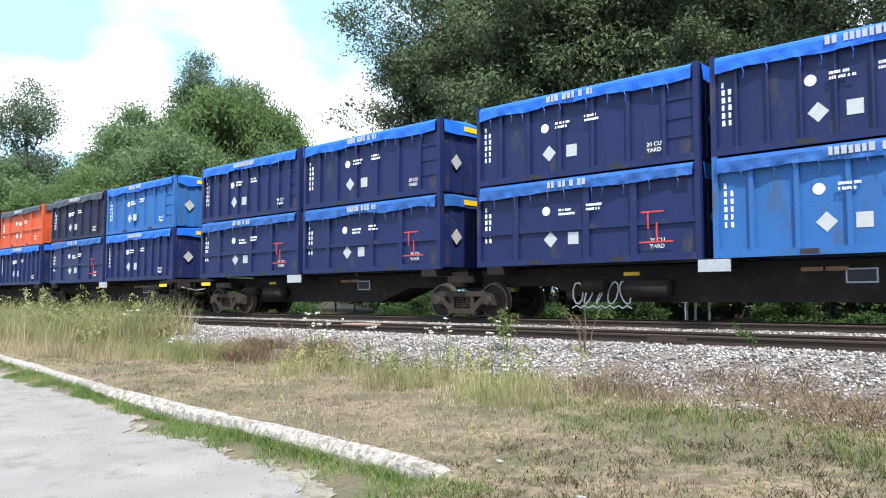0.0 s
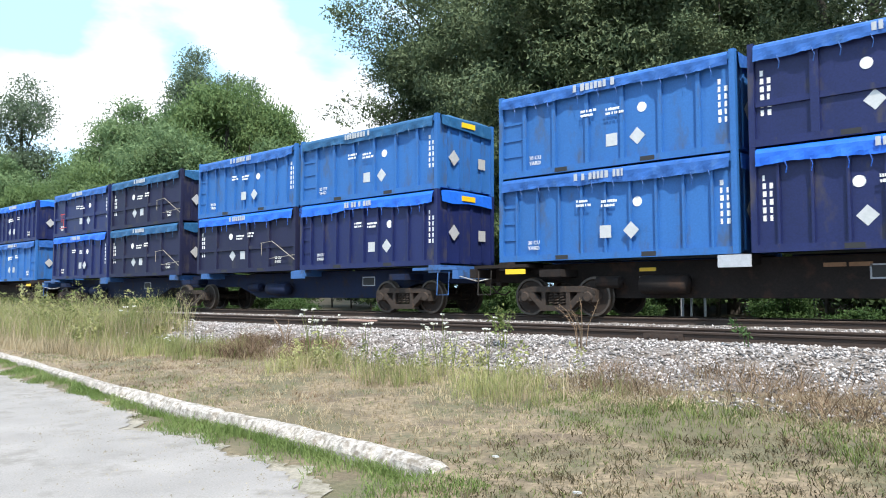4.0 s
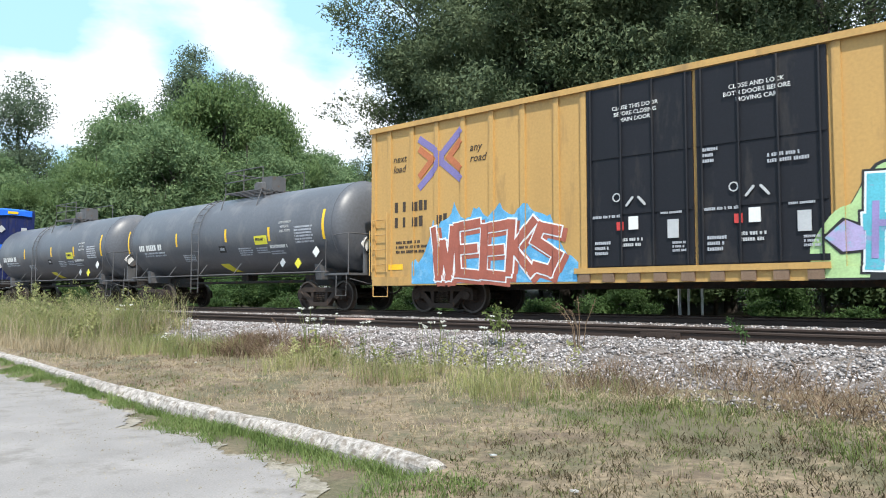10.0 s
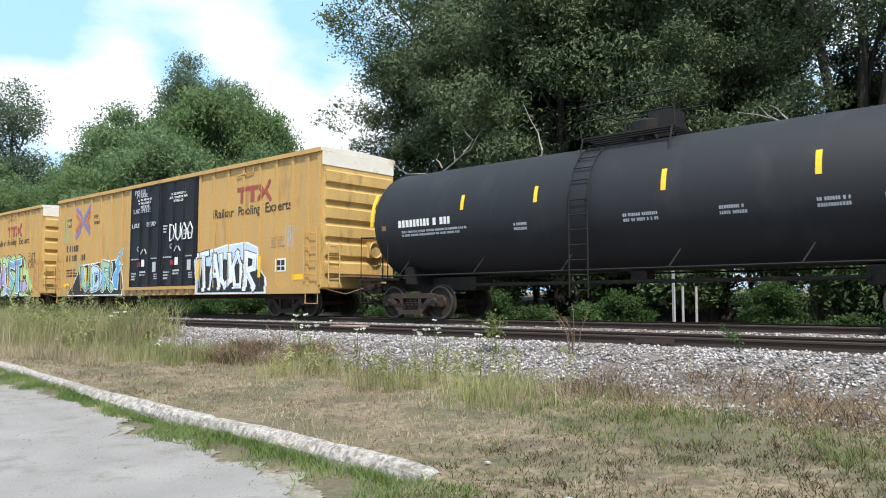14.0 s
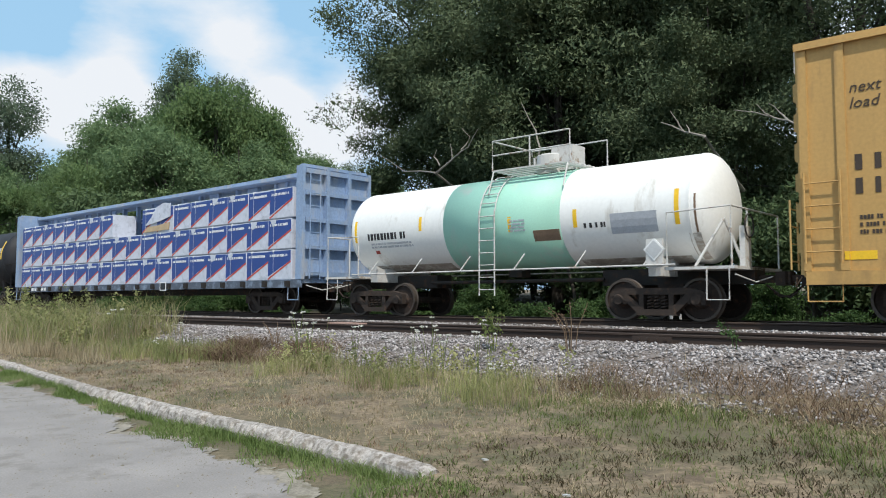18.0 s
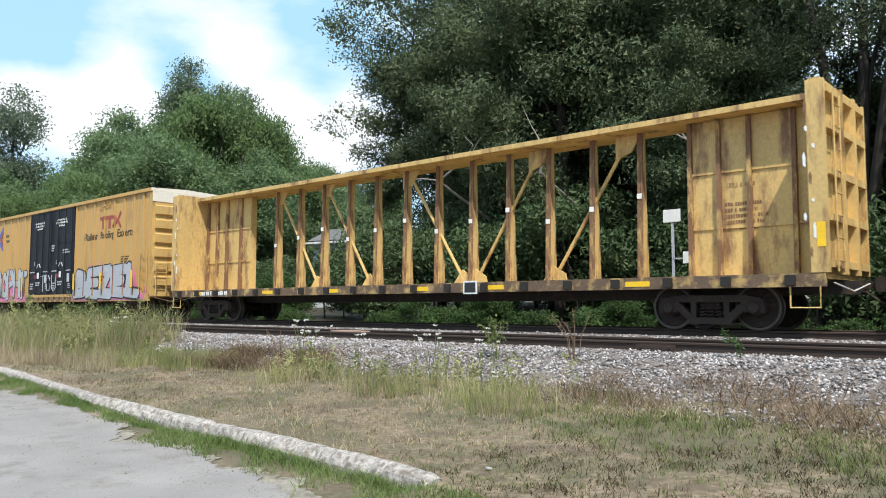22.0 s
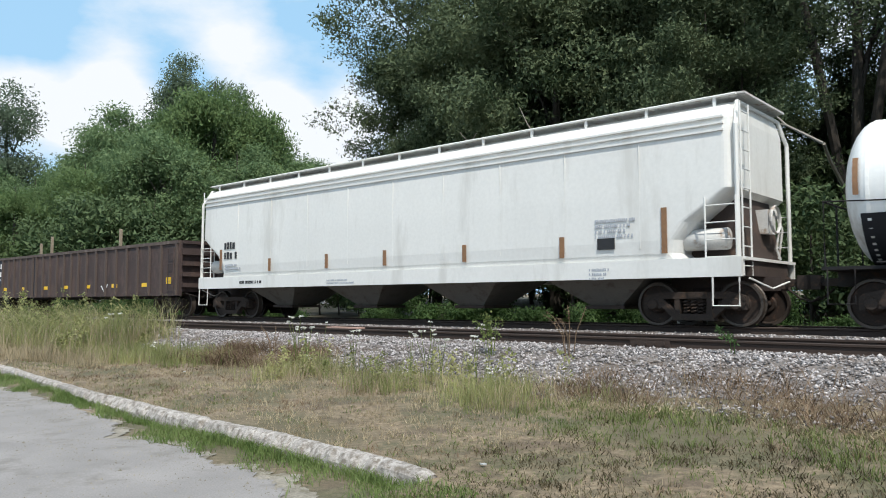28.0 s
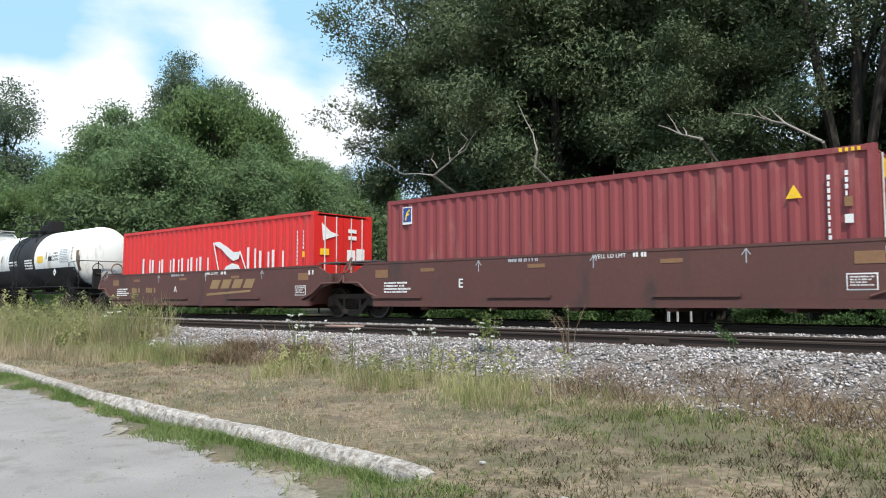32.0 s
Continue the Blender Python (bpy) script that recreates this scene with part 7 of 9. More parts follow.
for x0, x1, z0, z1, sd, wd in ((-9.6, -8.9, 1.0, 2.2, 4, 0.03), (-8.4, -7.8, 1.2, 1.8, 5, 0.03), (-5.9, -5.2, 1.0, 1.5, 6, 0.03), (-1.9, -0.9, 0.95, 1.5, 7, 0.03), (-2.1, -1.2, 1.6, 2.2, 8, 0.03), (7.95, 8.45, 1.28, 1.5, 9, 0.03), (8.7, 9.8, 1.0, 1.5, 10, 0.03)):
    scribble(gon1, x0, x1, z0, z1, y - (0.0 if wd < 0.05 else 0.115), M["black"], sd, 7, wd)
for k, ch in enumerate("shows"):
    tagged(part("scrawl", strokes([[(-5.0 + 0.97 * k + 0.82 * u, 0.95 + 0.92 * v) for u, v in q] for q in GLYPHS[ch]], 0.07, y - 0.008, y + 0.002), M["black"], gon1, "black spray outline letter"), kind="stuff")
for x in (-8.95, -6.95, -4.9, -2.85, -0.8, 1.25, 3.3, 5.4, 7.4):
    flat(gon1, rect(x - 0.42, x + 0.42, 0.90, 0.93), M["steel"], y, "drain_slot")
flat(gon1, rect(-9.0, -8.75, 1.2, 2.5), RUST_RUN, y, "rusted_patch")
for x in np.linspace(-9.6, 9.6, 60):
    part("rivet", boxes((x - 0.015, x + 0.015, y - 0.01, y, 1.22, 1.25)), M["steel"], gon1)
rolls(gon1, 72.08)
load = thing("steel_plate_stack", "dark grey plates stacked in the white gondola", "steel plates")
part("plate", boxes((-7.4, -2.5, -0.9, 1.0, 1.035, 2.80)), CARGO, load)
part("plate", boxes((-2.4, 2.6, -0.95, 0.95, 1.035, 2.92)), CARGO, load)
CARS.append((load, 72.08, 0.0))


def stake(x, top_z, place, y=-1.15, thick=0.05, lean=0.0):
    st = thing("timber_stake", "weathered timber stake standing in the gondola", "stake", "stakes in the gondolas")
    part("post", prism(bmesh.new(), [(x - thick, 1.035), (x + thick, 1.035), (x + thick + lean, top_z), (x - thick + lean, top_z + 0.03)], y - thick, y + thick, "y"), STAKE, st)
    CARS.append((st, place, 0.0))


for x, z in ((-1.0, 3.70), (3.45, 4.35), (4.85, 3.72)):
    stake(x, z, 72.08)
RIBS_2 = [x - 93.85 for x in (84.0, 85.0, 85.75, 86.6, 87.4, 88.1, 88.9, 89.65, 90.44, 90.85, 91.62, 92.39, 93.17, 93.92, 94.67, 95.39, 96.2, 97.1, 98.0, 98.9, 99.8, 100.7, 101.6, 102.5, 103.6)]
gon2 = gondola("dark brown gondola car with yellow reflectors", 9.85, 2.80, GON_BROWN, BROWN_RIB, RIBS_2, rib_paint=BROWN_RIB, slim=0.5)
for x0, x1 in ((-8.79, -8.15), (-8.05, -7.30)):
    flat(gon2, rect(x0, x1, 1.35, 2.66), NAVY_PATCH, y + 0.001, "repainted_panel", 0.003)
flat(gon2, rect(-3.36, -3.05, 0.87, 2.66), NAVY_PATCH, y + 0.001, "repainted_panel", 0.003)
for x, z, n in GON_MARKS:
    part("reporting_mark", boxes(*((x + 0.19 * k, x + 0.19 * k + 0.14, y - 0.009, y, z, z + 0.26) for k in range(n))), M["white"], gon2, "white painted bars of a reporting mark")
for x in (-8.62, -7.88):
    bars(gon2, x, 1.66, 0.36, 0.08, 2, M["grey"], y - 0.003, int(x * 13))
for x in (-9.3, -6.85, -4.5, -1.88, 0.25, 2.45, 4.9, 7.4):
    flat(gon2, rect(x - 0.24, x + 0.24, 1.12, 1.27), M["reflect"], y, "reflector")
flat(gon2, rect(9.0, 9.35, 1.2, 1.45), M["reflect"], y, "yellow_label")
part("chalk_arrow", strokes([[(4.0, 1.75), (4.0, 1.0)], [(3.75, 1.2), (4.0, 0.95), (4.3, 1.25)]], 0.05, y - 0.008, y), M["white"], gon2, "white painted arrow")
rolls(gon2, 93.85)
for x, z in ((-3.5, 3.35), (-2.25, 3.62), (4.6, 3.55)):
    stake(x, z, 93.85)

# ---- covered hopper ----
HOP_WHITE = mat("off_white_hopper_paint", (0.74, 0.73, 0.70), 0.5, var=0.06, scale=0.8, fine=12, stain=(0.63, 0.615, 0.58), amount=0.35, streak=5)
HOP_DARK = mat("dark_underframe", (0.05, 0.035, 0.03), 0.8, var=0.3, scale=2, stain=(0.09, 0.055, 0.04), amount=0.3)
HOP_GREY = mat("grey_hopper_bottom", (0.16, 0.15, 0.135), 0.7, var=0.2, scale=2, stain=(0.1, 0.085, 0.07), amount=0.35)


def loft(levels, n=7):
    """Rounded rectangles of (z, half width, half length, corner), joined upwards."""
    bm = bmesh.new()
    rings = []
    for z, w, l, c in levels:
        ring = []
        for cx, cy, a0 in ((l - c, w - c, 0), (-l + c, w - c, 90), (-l + c, -w + c, 180), (l - c, -w + c, 270)):
            for i in range(n):
                a = radians(a0 + 90 * i / (n - 1))
                ring.append(bm.verts.new((cx + c * math.cos(a), cy + c * math.sin(a), z)))
        rings.append(ring)
    for a, b in zip(rings, rings[1:]):
        for j in range(len(a)):
            bm.faces.new((a[j], a[(j + 1) % len(a)], b[(j + 1) % len(b)], b[j]))
    bm.faces.new(rings[0][::-1])
    bm.faces.new(rings[-1])
    return bm


hop = thing("covered_hopper", "off-white covered hopper car with a roof walkway", "hopper car")
H = 9.55
part("body", loft([(1.33, 1.50, 8.35, 0.3), (1.48, 1.55, 8.22, 0.3), (1.75, 1.57, 8.28, 0.3), (2.1, 1.57, 8.55, 0.3), (2.4, 1.57, 8.95, 0.25), (2.72, 1.57, 9.35, 0.2), (3.8, 1.55, 9.35, 0.2), (4.12, 1.53, 9.35, 0.2), (4.35, 1.36, 9.33, 0.2), (4.5, 1.05, 9.3, 0.2), (4.56, 0.5, 9.2, 0.2)]), HOP_WHITE, hop, smooth=False)
for sy in (-1, 1):
    for z, d in ((3.86, 0.03), (4.0, 0.03), (4.13, 0.03)):
        part("roof_seam", boxes((-9.2, 9.2, sy * 1.56 - d, sy * 1.56 + d, z - 0.02, z + 0.02)), HOP_WHITE, hop)
    part("side_sill", boxes((-H + 0.05, H - 0.05, sy * 1.55 - 0.05, sy * 1.55 + 0.05, 0.98, 1.36)), HOP_WHITE, hop)
for s in (-1, 1):
    part("slope_frame", boxes((min(s * 7.6, s * 9.5), max(s * 7.6, s * 9.5), -1.1, 1.1, 1.0, 1.3)), HOP_DARK, hop)
    part("shear_plate", prism(bmesh.new(), [(s * 7.72, 1.36), (s * 9.42, 1.36), (s * 9.2, 2.7), (s * 8.45, 2.15)], -0.9, 0.9, "y"), HOP_DARK, hop)
    part("end_platform", boxes((min(s * 8.9, s * H), max(s * 8.9, s * H), -1.49, 1.49, 1.30, 1.36)), HOP_WHITE, hop)
    for sy in (-1, 1):
        part("end_post", tubes(0.045, [(s * (H - 0.12), sy * 1.52, 1.3), (s * (H - 0.12), sy * 1.52, 3.95), (s * (H - 0.2), sy * 1.2, 4.46)]), HOP_WHITE, hop)
        ladder(hop, s * (H - 0.14), s * (H - 0.75), 1.2, 2.55, sy * 1.57, 4, HOP_WHITE)
    ladder(hop, -1.45, -1.0, 1.0, 4.4, s * (H - 0.06), 9, HOP_WHITE, True)
    part("end_bow", tubes(0.04, [(s * (H - 0.2), -1.2, 4.46), (s * (H - 0.2), 1.2, 4.46)]), HOP_WHITE, hop)
    part("air_tank", lathe(bmesh.new(), [(s * 7.9, 0), (s * 7.92, 0.22), (s * 9.1, 0.22), (s * 9.15, 0)], 16, (-1.15, 1.75)), PALE_STEEL, hop, smooth=True)
    part("step_iron", tubes(0.02, [(s * (H - 0.1), -1.58, 1.0), (s * (H - 0.1), -1.6, 0.42), (s * (H - 0.62), -1.6, 0.42), (s * (H - 0.62), -1.58, 1.0)]), HOP_WHITE, hop)
    part("cut_lever", tubes(0.018, [(s * (H + 0.02), -1.4, 0.95), (s * (H + 0.25), -0.8, 0.75), (s * (H + 0.35), -0.1, 0.9)]), HOP_WHITE, hop)
    part("draft_sill", boxes((min(s * 7.5, s * (H + 0.25)), max(s * 7.5, s * (H + 0.25)), -0.3, 0.3, 0.72, 1.0)), HOP_DARK, hop)
part("brake_wheel", lathe(bmesh.new(), [(H - 0.02, 0.28), (H + 0.02, 0.3), (H + 0.05, 0.28), (H + 0.02, 0.26), (H - 0.02, 0.28)], 18, (0.2, 2.2)), PALE_STEEL, hop)
part("brake_box", boxes((H - 0.35, H - 0.05, -0.05, 0.4, 1.9, 2.4)), PALE_STEEL, hop)
part("hose_bundle", tubes(0.025, [(H - 0.1, 0.45, 2.5), (H, 0.5, 2.1), (H - 0.05, 0.42, 1.6), (H, 0.5, 1.37)], [(H - 0.1, 0.55, 2.45), (H + 0.02, 0.6, 2.0), (H - 0.05, 0.55, 1.4)]), PALE_STEEL, hop)
# roof walkway on its stands
for sy in (-1, 1):
    part("roof_walk", boxes((-H + 0.2, H - 0.2, sy * 0.95 - 0.28, sy * 0.95 + 0.28, 4.60, 4.64)), PALE_STEEL, hop)
    part("walk_edge", tubes(0.025, [(-H + 0.2, sy * 1.24, 4.62), (H - 0.2, sy * 1.24, 4.62)]), HOP_WHITE, hop)
    for x in np.linspace(-8.9, 8.9, 13):
        part("walk_stand", boxes((x - 0.03, x + 0.03, sy * 1.2 - 0.02, sy * 1.2 + 0.02, 4.36, 4.60)), HOP_WHITE, hop)
part("end_walk", boxes((H - 0.55, H - 0.05, -1.2, 1.2, 4.61, 4.65)), PALE_STEEL, hop)
part("end_walk", boxes((-H + 0.05, -H + 0.55, -1.2, 1.2, 4.61, 4.65)), PALE_STEEL, hop)
for x in (-6.0, -2.0, 2.0, 6.0):
    bm = bmesh.new()
    lo = [bm.verts.new((x + a, b, 0.42)) for a, b in ((-0.4, -0.5), (0.4, -0.5), (0.4, 0.5), (-0.4, 0.5))]
    hi = [bm.verts.new((x + a, b, 1.34)) for a, b in ((-1.75, -1.4), (1.75, -1.4), (1.75, 1.4), (-1.75, 1.4))]
    for i in range(4):
        bm.faces.new((lo[i], lo[(i + 1) % 4], hi[(i + 1) % 4], hi[i]))
    bm.faces.new(lo[::-1])
    bm.faces.new(hi)
    part("hopper_chute", bm, HOP_GREY, hop)
    part("outlet_gate", boxes((x - 0.5, x + 0.5, -0.6, 0.6, 0.34, 0.42)), HOP_DARK, hop)
yb = -1.585
for x, z0, z1 in ((-8.15, 1.62, 2.3), (-5.4, 1.5, 1.9), (-2.62, 1.5, 1.92), (-0.18, 1.5, 1.92), (2.65, 1.5, 1.92), (5.5, 1.48, 1.95), (7.95, 1.48, 2.42)):
    flat(hop, rect(x - 0.06, x + 0.06, z0, z1), M["orange"], yb, "reflective_strip", 0.012)
bars(hop, -7.95, 2.3, 0.62, 0.24, 1, M["black"], yb, 81, "reporting_mark")
bars(hop, -7.95, 1.97, 0.86, 0.24, 1, M["black"], yb, 82, "reporting_mark")
bars(hop, -7.9, 1.72, 0.9, 0.07, 2, M["grey"], yb, 83)
bars(hop, 6.35, 2.2, 0.95, 0.07, 4, M["grey"], yb, 84)
flat(hop, rect(6.4, 6.82, 1.62, 1.86), M["black"], yb, "data_panel")
bars(hop, -7.0, 1.12, 1.4, 0.1, 1, M["black"], -1.602, 85)
bars(hop, -2.6, 1.12, 1.2, 0.05, 2, M["grey"], -1.602, 86)
bars(hop, 6.2, 1.16, 0.5, 0.06, 3, M["grey"], -1.602, 87)
for x in np.linspace(-7.2, 7.4, 9):
    part("panel_weld", boxes((x - 0.006, x + 0.006, -1.573, -1.55, 1.6, 3.8)), HOP_WHITE, hop)
for x in (-8.3, 8.3):
    truck(hop, x)
couplers(hop, H + 0.15)
rolls(hop, 114.75)

# ---- well cars and shipping containers ----
WELL = mat("brown_well_car_paint", (0.105, 0.042, 0.034), 0.65, var=0.15, scale=0.8, fine=14, stain=(0.065, 0.035, 0.03), amount=0.3, streak=3)
RED_BOX = mat("bright_red_container_paint", (0.62, 0.025, 0.022), 0.45, var=0.08, scale=1, stain=(0.45, 0.05, 0.04), amount=0.2, streak=3)
MAROON_BOX = mat("faded_maroon_container_paint", (0.235, 0.045, 0.048), 0.6, var=0.12, scale=1, stain=(0.28, 0.09, 0.08), amount=0.3, streak=3)
GOLD = mat("faded_gold_lettering", (0.30, 0.19, 0.09), 0.7, var=0.2, scale=2)


def corrugated(x0, x1, z0, z1, y, depth, pitch, sign):
    """A pressed sheet whose folds stand upright."""
    bm = bmesh.new()
    n = int((x1 - x0) / pitch)
    pts = []
    for i in range(n):
        a = x0 + (x1 - x0) * i / n
        p = (x1 - x0) / n
        pts += [(a, 0), (a + p * 0.30, 0), (a + p * 0.5, depth), (a + p * 0.80, depth)]
    pts.append((x1, 0))
    lo = [bm.verts.new((x, y + sign * d, z0)) for x, d in pts]
    hi = [bm.verts.new((x, y + sign * d, z1)) for x, d in pts]
    lo2 = [bm.verts.new((x, y + sign * (d + 0.012), z0)) for x, d in pts]
    hi2 = [bm.verts.new((x, y + sign * (d + 0.012), z1)) for x, d in pts]
    for i in range(len(pts) - 1):
        bm.faces.new((lo[i], lo[i + 1], hi[i + 1], hi[i]))
        bm.faces.new((lo2[i], hi2[i], hi2[i + 1], lo2[i + 1]))
        bm.faces.new((hi[i], hi[i + 1], hi2[i + 1], hi2[i]))
    return bm


def shipping_container(label, paint, hgt=2.896):
    c = thing("shipping_container", label, "container", "containers in the well cars")
    h, w = 6.096, 1.219
    for sy in (-1, 1):
        part("side_wall", corrugated(-h + 0.12, h - 0.12, 0.15, hgt - 0.11, sy * (w - 0.015), 0.04, 0.34, -sy), paint, c)
        part("top_rail", boxes((-h + 0.1, h - 0.1, sy * (w - 0.04) - 0.04, sy * (w - 0.04) + 0.04, hgt - 0.115, hgt - 0.01)), paint, c)
        part("bottom_rail", boxes((-h + 0.1, h - 0.1, sy * (w - 0.05) - 0.05, sy * (w - 0.05) + 0.05, 0.0, 0.155)), paint, c)
        for sx in (-1, 1):
            part("corner_post", boxes((sx * (h - 0.07) - 0.07, sx * (h - 0.07) + 0.07, sy * (w - 0.07) - 0.07, sy * (w - 0.07) + 0.07, 0.12, hgt - 0.12)), paint, c)
            for z in (0.0, hgt - 0.118):
                part("corner_casting", boxes((sx * (h - 0.09) - 0.09, sx * (h - 0.09) + 0.09, sy * (w - 0.081) - 0.081, sy * (w - 0.081) + 0.081, z, z + 0.118)), paint, c)
    part("roof", boxes((-h + 0.1, h - 0.1, -w + 0.08, w - 0.08, hgt - 0.05, hgt - 0.02)), paint, c)
    part("front_wall", boxes((-h + 0.02, -h + 0.06, -w + 0.14, w - 0.14, 0.1, hgt - 0.1)), paint, c)
    part("floor", boxes((-h + 0.12, h - 0.12, -w + 0.1, w - 0.1, 0.12, 0.16)), STAKE, c)
    for a, b in ((-w + 0.14, -0.01), (0.01, w - 0.14)):
        d = part("door", boxes((h - 0.07, h - 0.025, a, b, 0.16, hgt - 0.13)), paint, c)
        for yv in (a + 0.3, b - 0.3):
            part("lock_rod", tubes(0.02, [(h + 0.005, yv, 0.14), (h + 0.005, yv, hgt - 0.12)]), PALE_STEEL, d)
    return c


def well_unit(first):
    car = thing("well_car", "brown articulated well car with a container in its well", "well car", "well cars")
    for sy in (-1, 1):
        y0, y1 = sy * 1.5 - 0.03, sy * 1.5 + 0.03
        part("side_plate", prism(bmesh.new(), [(-6.3, 0.50), (6.3, 0.50), (6.75, 0.85), (7.3, 1.0), (7.3, 1.22), (6.7, 1.5), (-6.7, 1.5), (-7.3, 1.22), (-7.3, 1.0), (-6.75, 0.85)], y0, y1, "y"), WELL, car)
        part("top_chord", boxes((-6.7, 6.7, sy * 1.48 - 0.06, sy * 1.48 + 0.06, 1.502, 1.56)), WELL, car)
        part("bottom_chord", boxes((-6.3, 6.3, sy * 1.46 - 0.11, sy * 1.46 + 0.09, 0.34, 0.498)), WELL, car)
    for x in (-4.6, -2.3, 0, 2.3, 4.6):
        part("cross_bearer", boxes((x - 0.12, x + 0.12, -1.34, 1.34, 0.26, 0.36)), WELL, car)
    for s in (-1, 1):
        part("end_frame", prism(bmesh.new(), [(s * 6.28, 0.4), (s * 6.7, 1.05), (s * 7.75, 1.05), (s * 7.75, 1.3), (s * 6.35, 1.3)], -1.4, 1.4, "y"), WELL, car)
        part("end_grating", boxes((min(s * 6.5, s * 7.5), max(s * 6.5, s * 7.5), -1.35, 1.35, 1.60, 1.64)), GREY_STEEL, car)
        part("grating_stay", tubes(0.025, [(s * 6.6, -1.3, 1.3), (s * 6.6, -1.3, 1.6)], [(s * 7.4, -1.3, 1.3), (s * 7.4, -1.3, 1.6)]), WELL, car)
        part("brake_pipe", tubes(0.035, [(s * 6.0, -1.56, 0.55), (s * 6.5, -1.58, 0.72), (s * 6.9, -1.56, 1.0), (s * 7.6, -1.5, 1.02), (s * 7.8, -1.3, 1.4), (s * 7.7, -1.1, 1.75)]), WELL, car)
        flat(car, rect(s * 6.0 - 0.24, s * 6.0 + 0.24, 1.12, 1.34), M["orange"], -1.532, "reflector")
    for x in (-4.3, -0.9, 2.4):
        flat(car, rect(x - 0.24, x + 0.24, 1.25, 1.34), M["orange"], -1.532, "faded_reflector")
    for x in (-5.4, -1.4, 2.9):
        part("step_ledge", boxes((x - 0.9, x + 0.9, -1.60, -1.532, 0.56, 0.62)), WELL, car)
    for x in (-2.6, 0.6, 3.9):
        part("chalk_arrow", strokes([[(x, 1.2), (x, 1.46)], [(x - 0.08, 1.36), (x, 1.47), (x + 0.08, 1.36)]], 0.018, -1.538, -1.528), M["grey"], car, "pale painted arrow")
    words(car, "A" if first else "E", -1.5 if first else -3.25, 0.82, 0.32, M["white"], -1.53, "unit_letter")
    words(car, "WELL LD LMT", 0.58, 1.4, 0.13, M["white"], -1.53, "load_limit")
    bars(car, 1.55, 1.4, 0.4, 0.1, 1, M["white"], -1.53, 92)
    bars(car, -1.7, 1.4, 0.85, 0.08, 1, M["grey"], -1.53, 93)
    bars(car, -5.9, 0.95, 1.0, 0.05, 4, M["white"], -1.53, 94)
    bars(car, 6.25, 1.28, 0.3, 0.14, 1, M["white"], -1.53, 95)
    flat(car, rect(5.62, 6.12, 0.66, 0.96), M["white"], -1.53, "notice_border")
    flat(car, rect(5.645, 6.095, 0.685, 0.935), WELL, -1.537, "notice_face")
    bars(car, 5.68, 0.88, 0.38, 0.03, 4, M["white"], -1.538, 96)
    if first:
        bars(car, -4.65, 0.82, 0.75, 0.2, 1, GOLD, -1.53, 97, "reporting_mark")
        bars(car, -3.55, 0.82, 0.95, 0.2, 1, GOLD, -1.53, 98, "reporting_mark")
        for k in range(4):
            x = 0.88 + 0.66 * k
            flat(car, [(x, 0.92), (x + 0.5, 0.92), (x + 0.68, 1.22), (x + 0.18, 1.22)], GOLD, -1.53, "gold_block", label="faded gold slanted brand block")
        flat(car, [(0.66, 0.68), (0.72, 0.76), (3.3, 0.86), (3.25, 0.79)], GOLD, -1.53, "gold_swoosh")
        truck(car, -7.7)
        c = part("coupler", SHARED["coupler"], None, car)
        c.location.x, c.rotation_euler.z = -8.3, math.pi
        part("draft_sill", boxes((-8.5, -7.0, -0.35, 0.35, 0.75, 1.04)), WELL, car)
        part("brake_wheel", lathe(bmesh.new(), [(-7.9, 0.25), (-7.87, 0.28), (-7.84, 0.25), (-7.87, 0.22), (-7.9, 0.25)], 18, (-0.6, 1.85)), RUST_RUN, car)
        part("brake_stand", boxes((-7.95, -7.8, -0.75, -0.45, 1.3, 1.7)), WELL, car)
    truck(car, 7.7)
    return car


rolls(well_unit(True), 148.8)
rolls(well_unit(False), 164.2)
red_box = shipping_container("bright red corrugated shipping container with white lettering shapes", RED_BOX)
yr = -1.222
def brand_shape(x, wide, tall):
    """Plain white painted bars: a thick and a thin one."""
    z0, z1 = 1.10, 1.18 + tall
    flat(red_box, rect(x, x + 0.12, z0, z1), M["white"], yr, "brand_bar", label="white painted brand bar")
    flat(red_box, rect(x + wide - 0.08, x + wide, z0, z1 - 0.05), M["white"], yr, "brand_bar", label="white painted brand bar")
    if tall > 0.58:
        flat(red_box, rect(x + 0.2, x + wide - 0.16, z0, z0 + 0.07), M["white"], yr, "brand_bar", label="white painted brand bar")


for x, wide, tall in ((-4.45, 0.62, 0.62), (-3.72, 0.62, 0.54), (-3.0, 0.72, 0.54), (-2.16, 0.46, 0.54), (-1.56, 0.52, 0.54), (-0.92, 0.46, 0.54), (-0.32, 0.6, 0.54), (2.62, 0.5, 0.74), (3.3, 0.55, 0.60), (4.0, 0.62, 0.60)):
    brand_shape(x, wide, tall)
for q in ([(0.92, 1.2), (0.58, 2.16)], [(2.2, 1.8), (2.55, 1.2)]):
    part("white_flag_line", strokes([q], 0.05, yr - 0.008, yr + 0.002), M["white"], red_box, "white flag emblem stroke")
flat(red_box, [(0.54, 2.18), (0.95, 2.20), (1.45, 1.98), (1.8, 1.80), (2.22, 1.80), (2.12, 1.55), (1.8, 1.50), (1.45, 1.68), (1.1, 1.92), (0.75, 2.06)], M["white"], yr, "white_flag")
flat(red_box, [(1.15, 1.12), (2.3, 1.12), (2.1, 1.34), (1.75, 1.42), (1.4, 1.32)], M["white"], yr, "white_dome")
upright_bars(red_box, 5.28, 2.32, 11, 0.11, M["white"], yr, 1, 101)
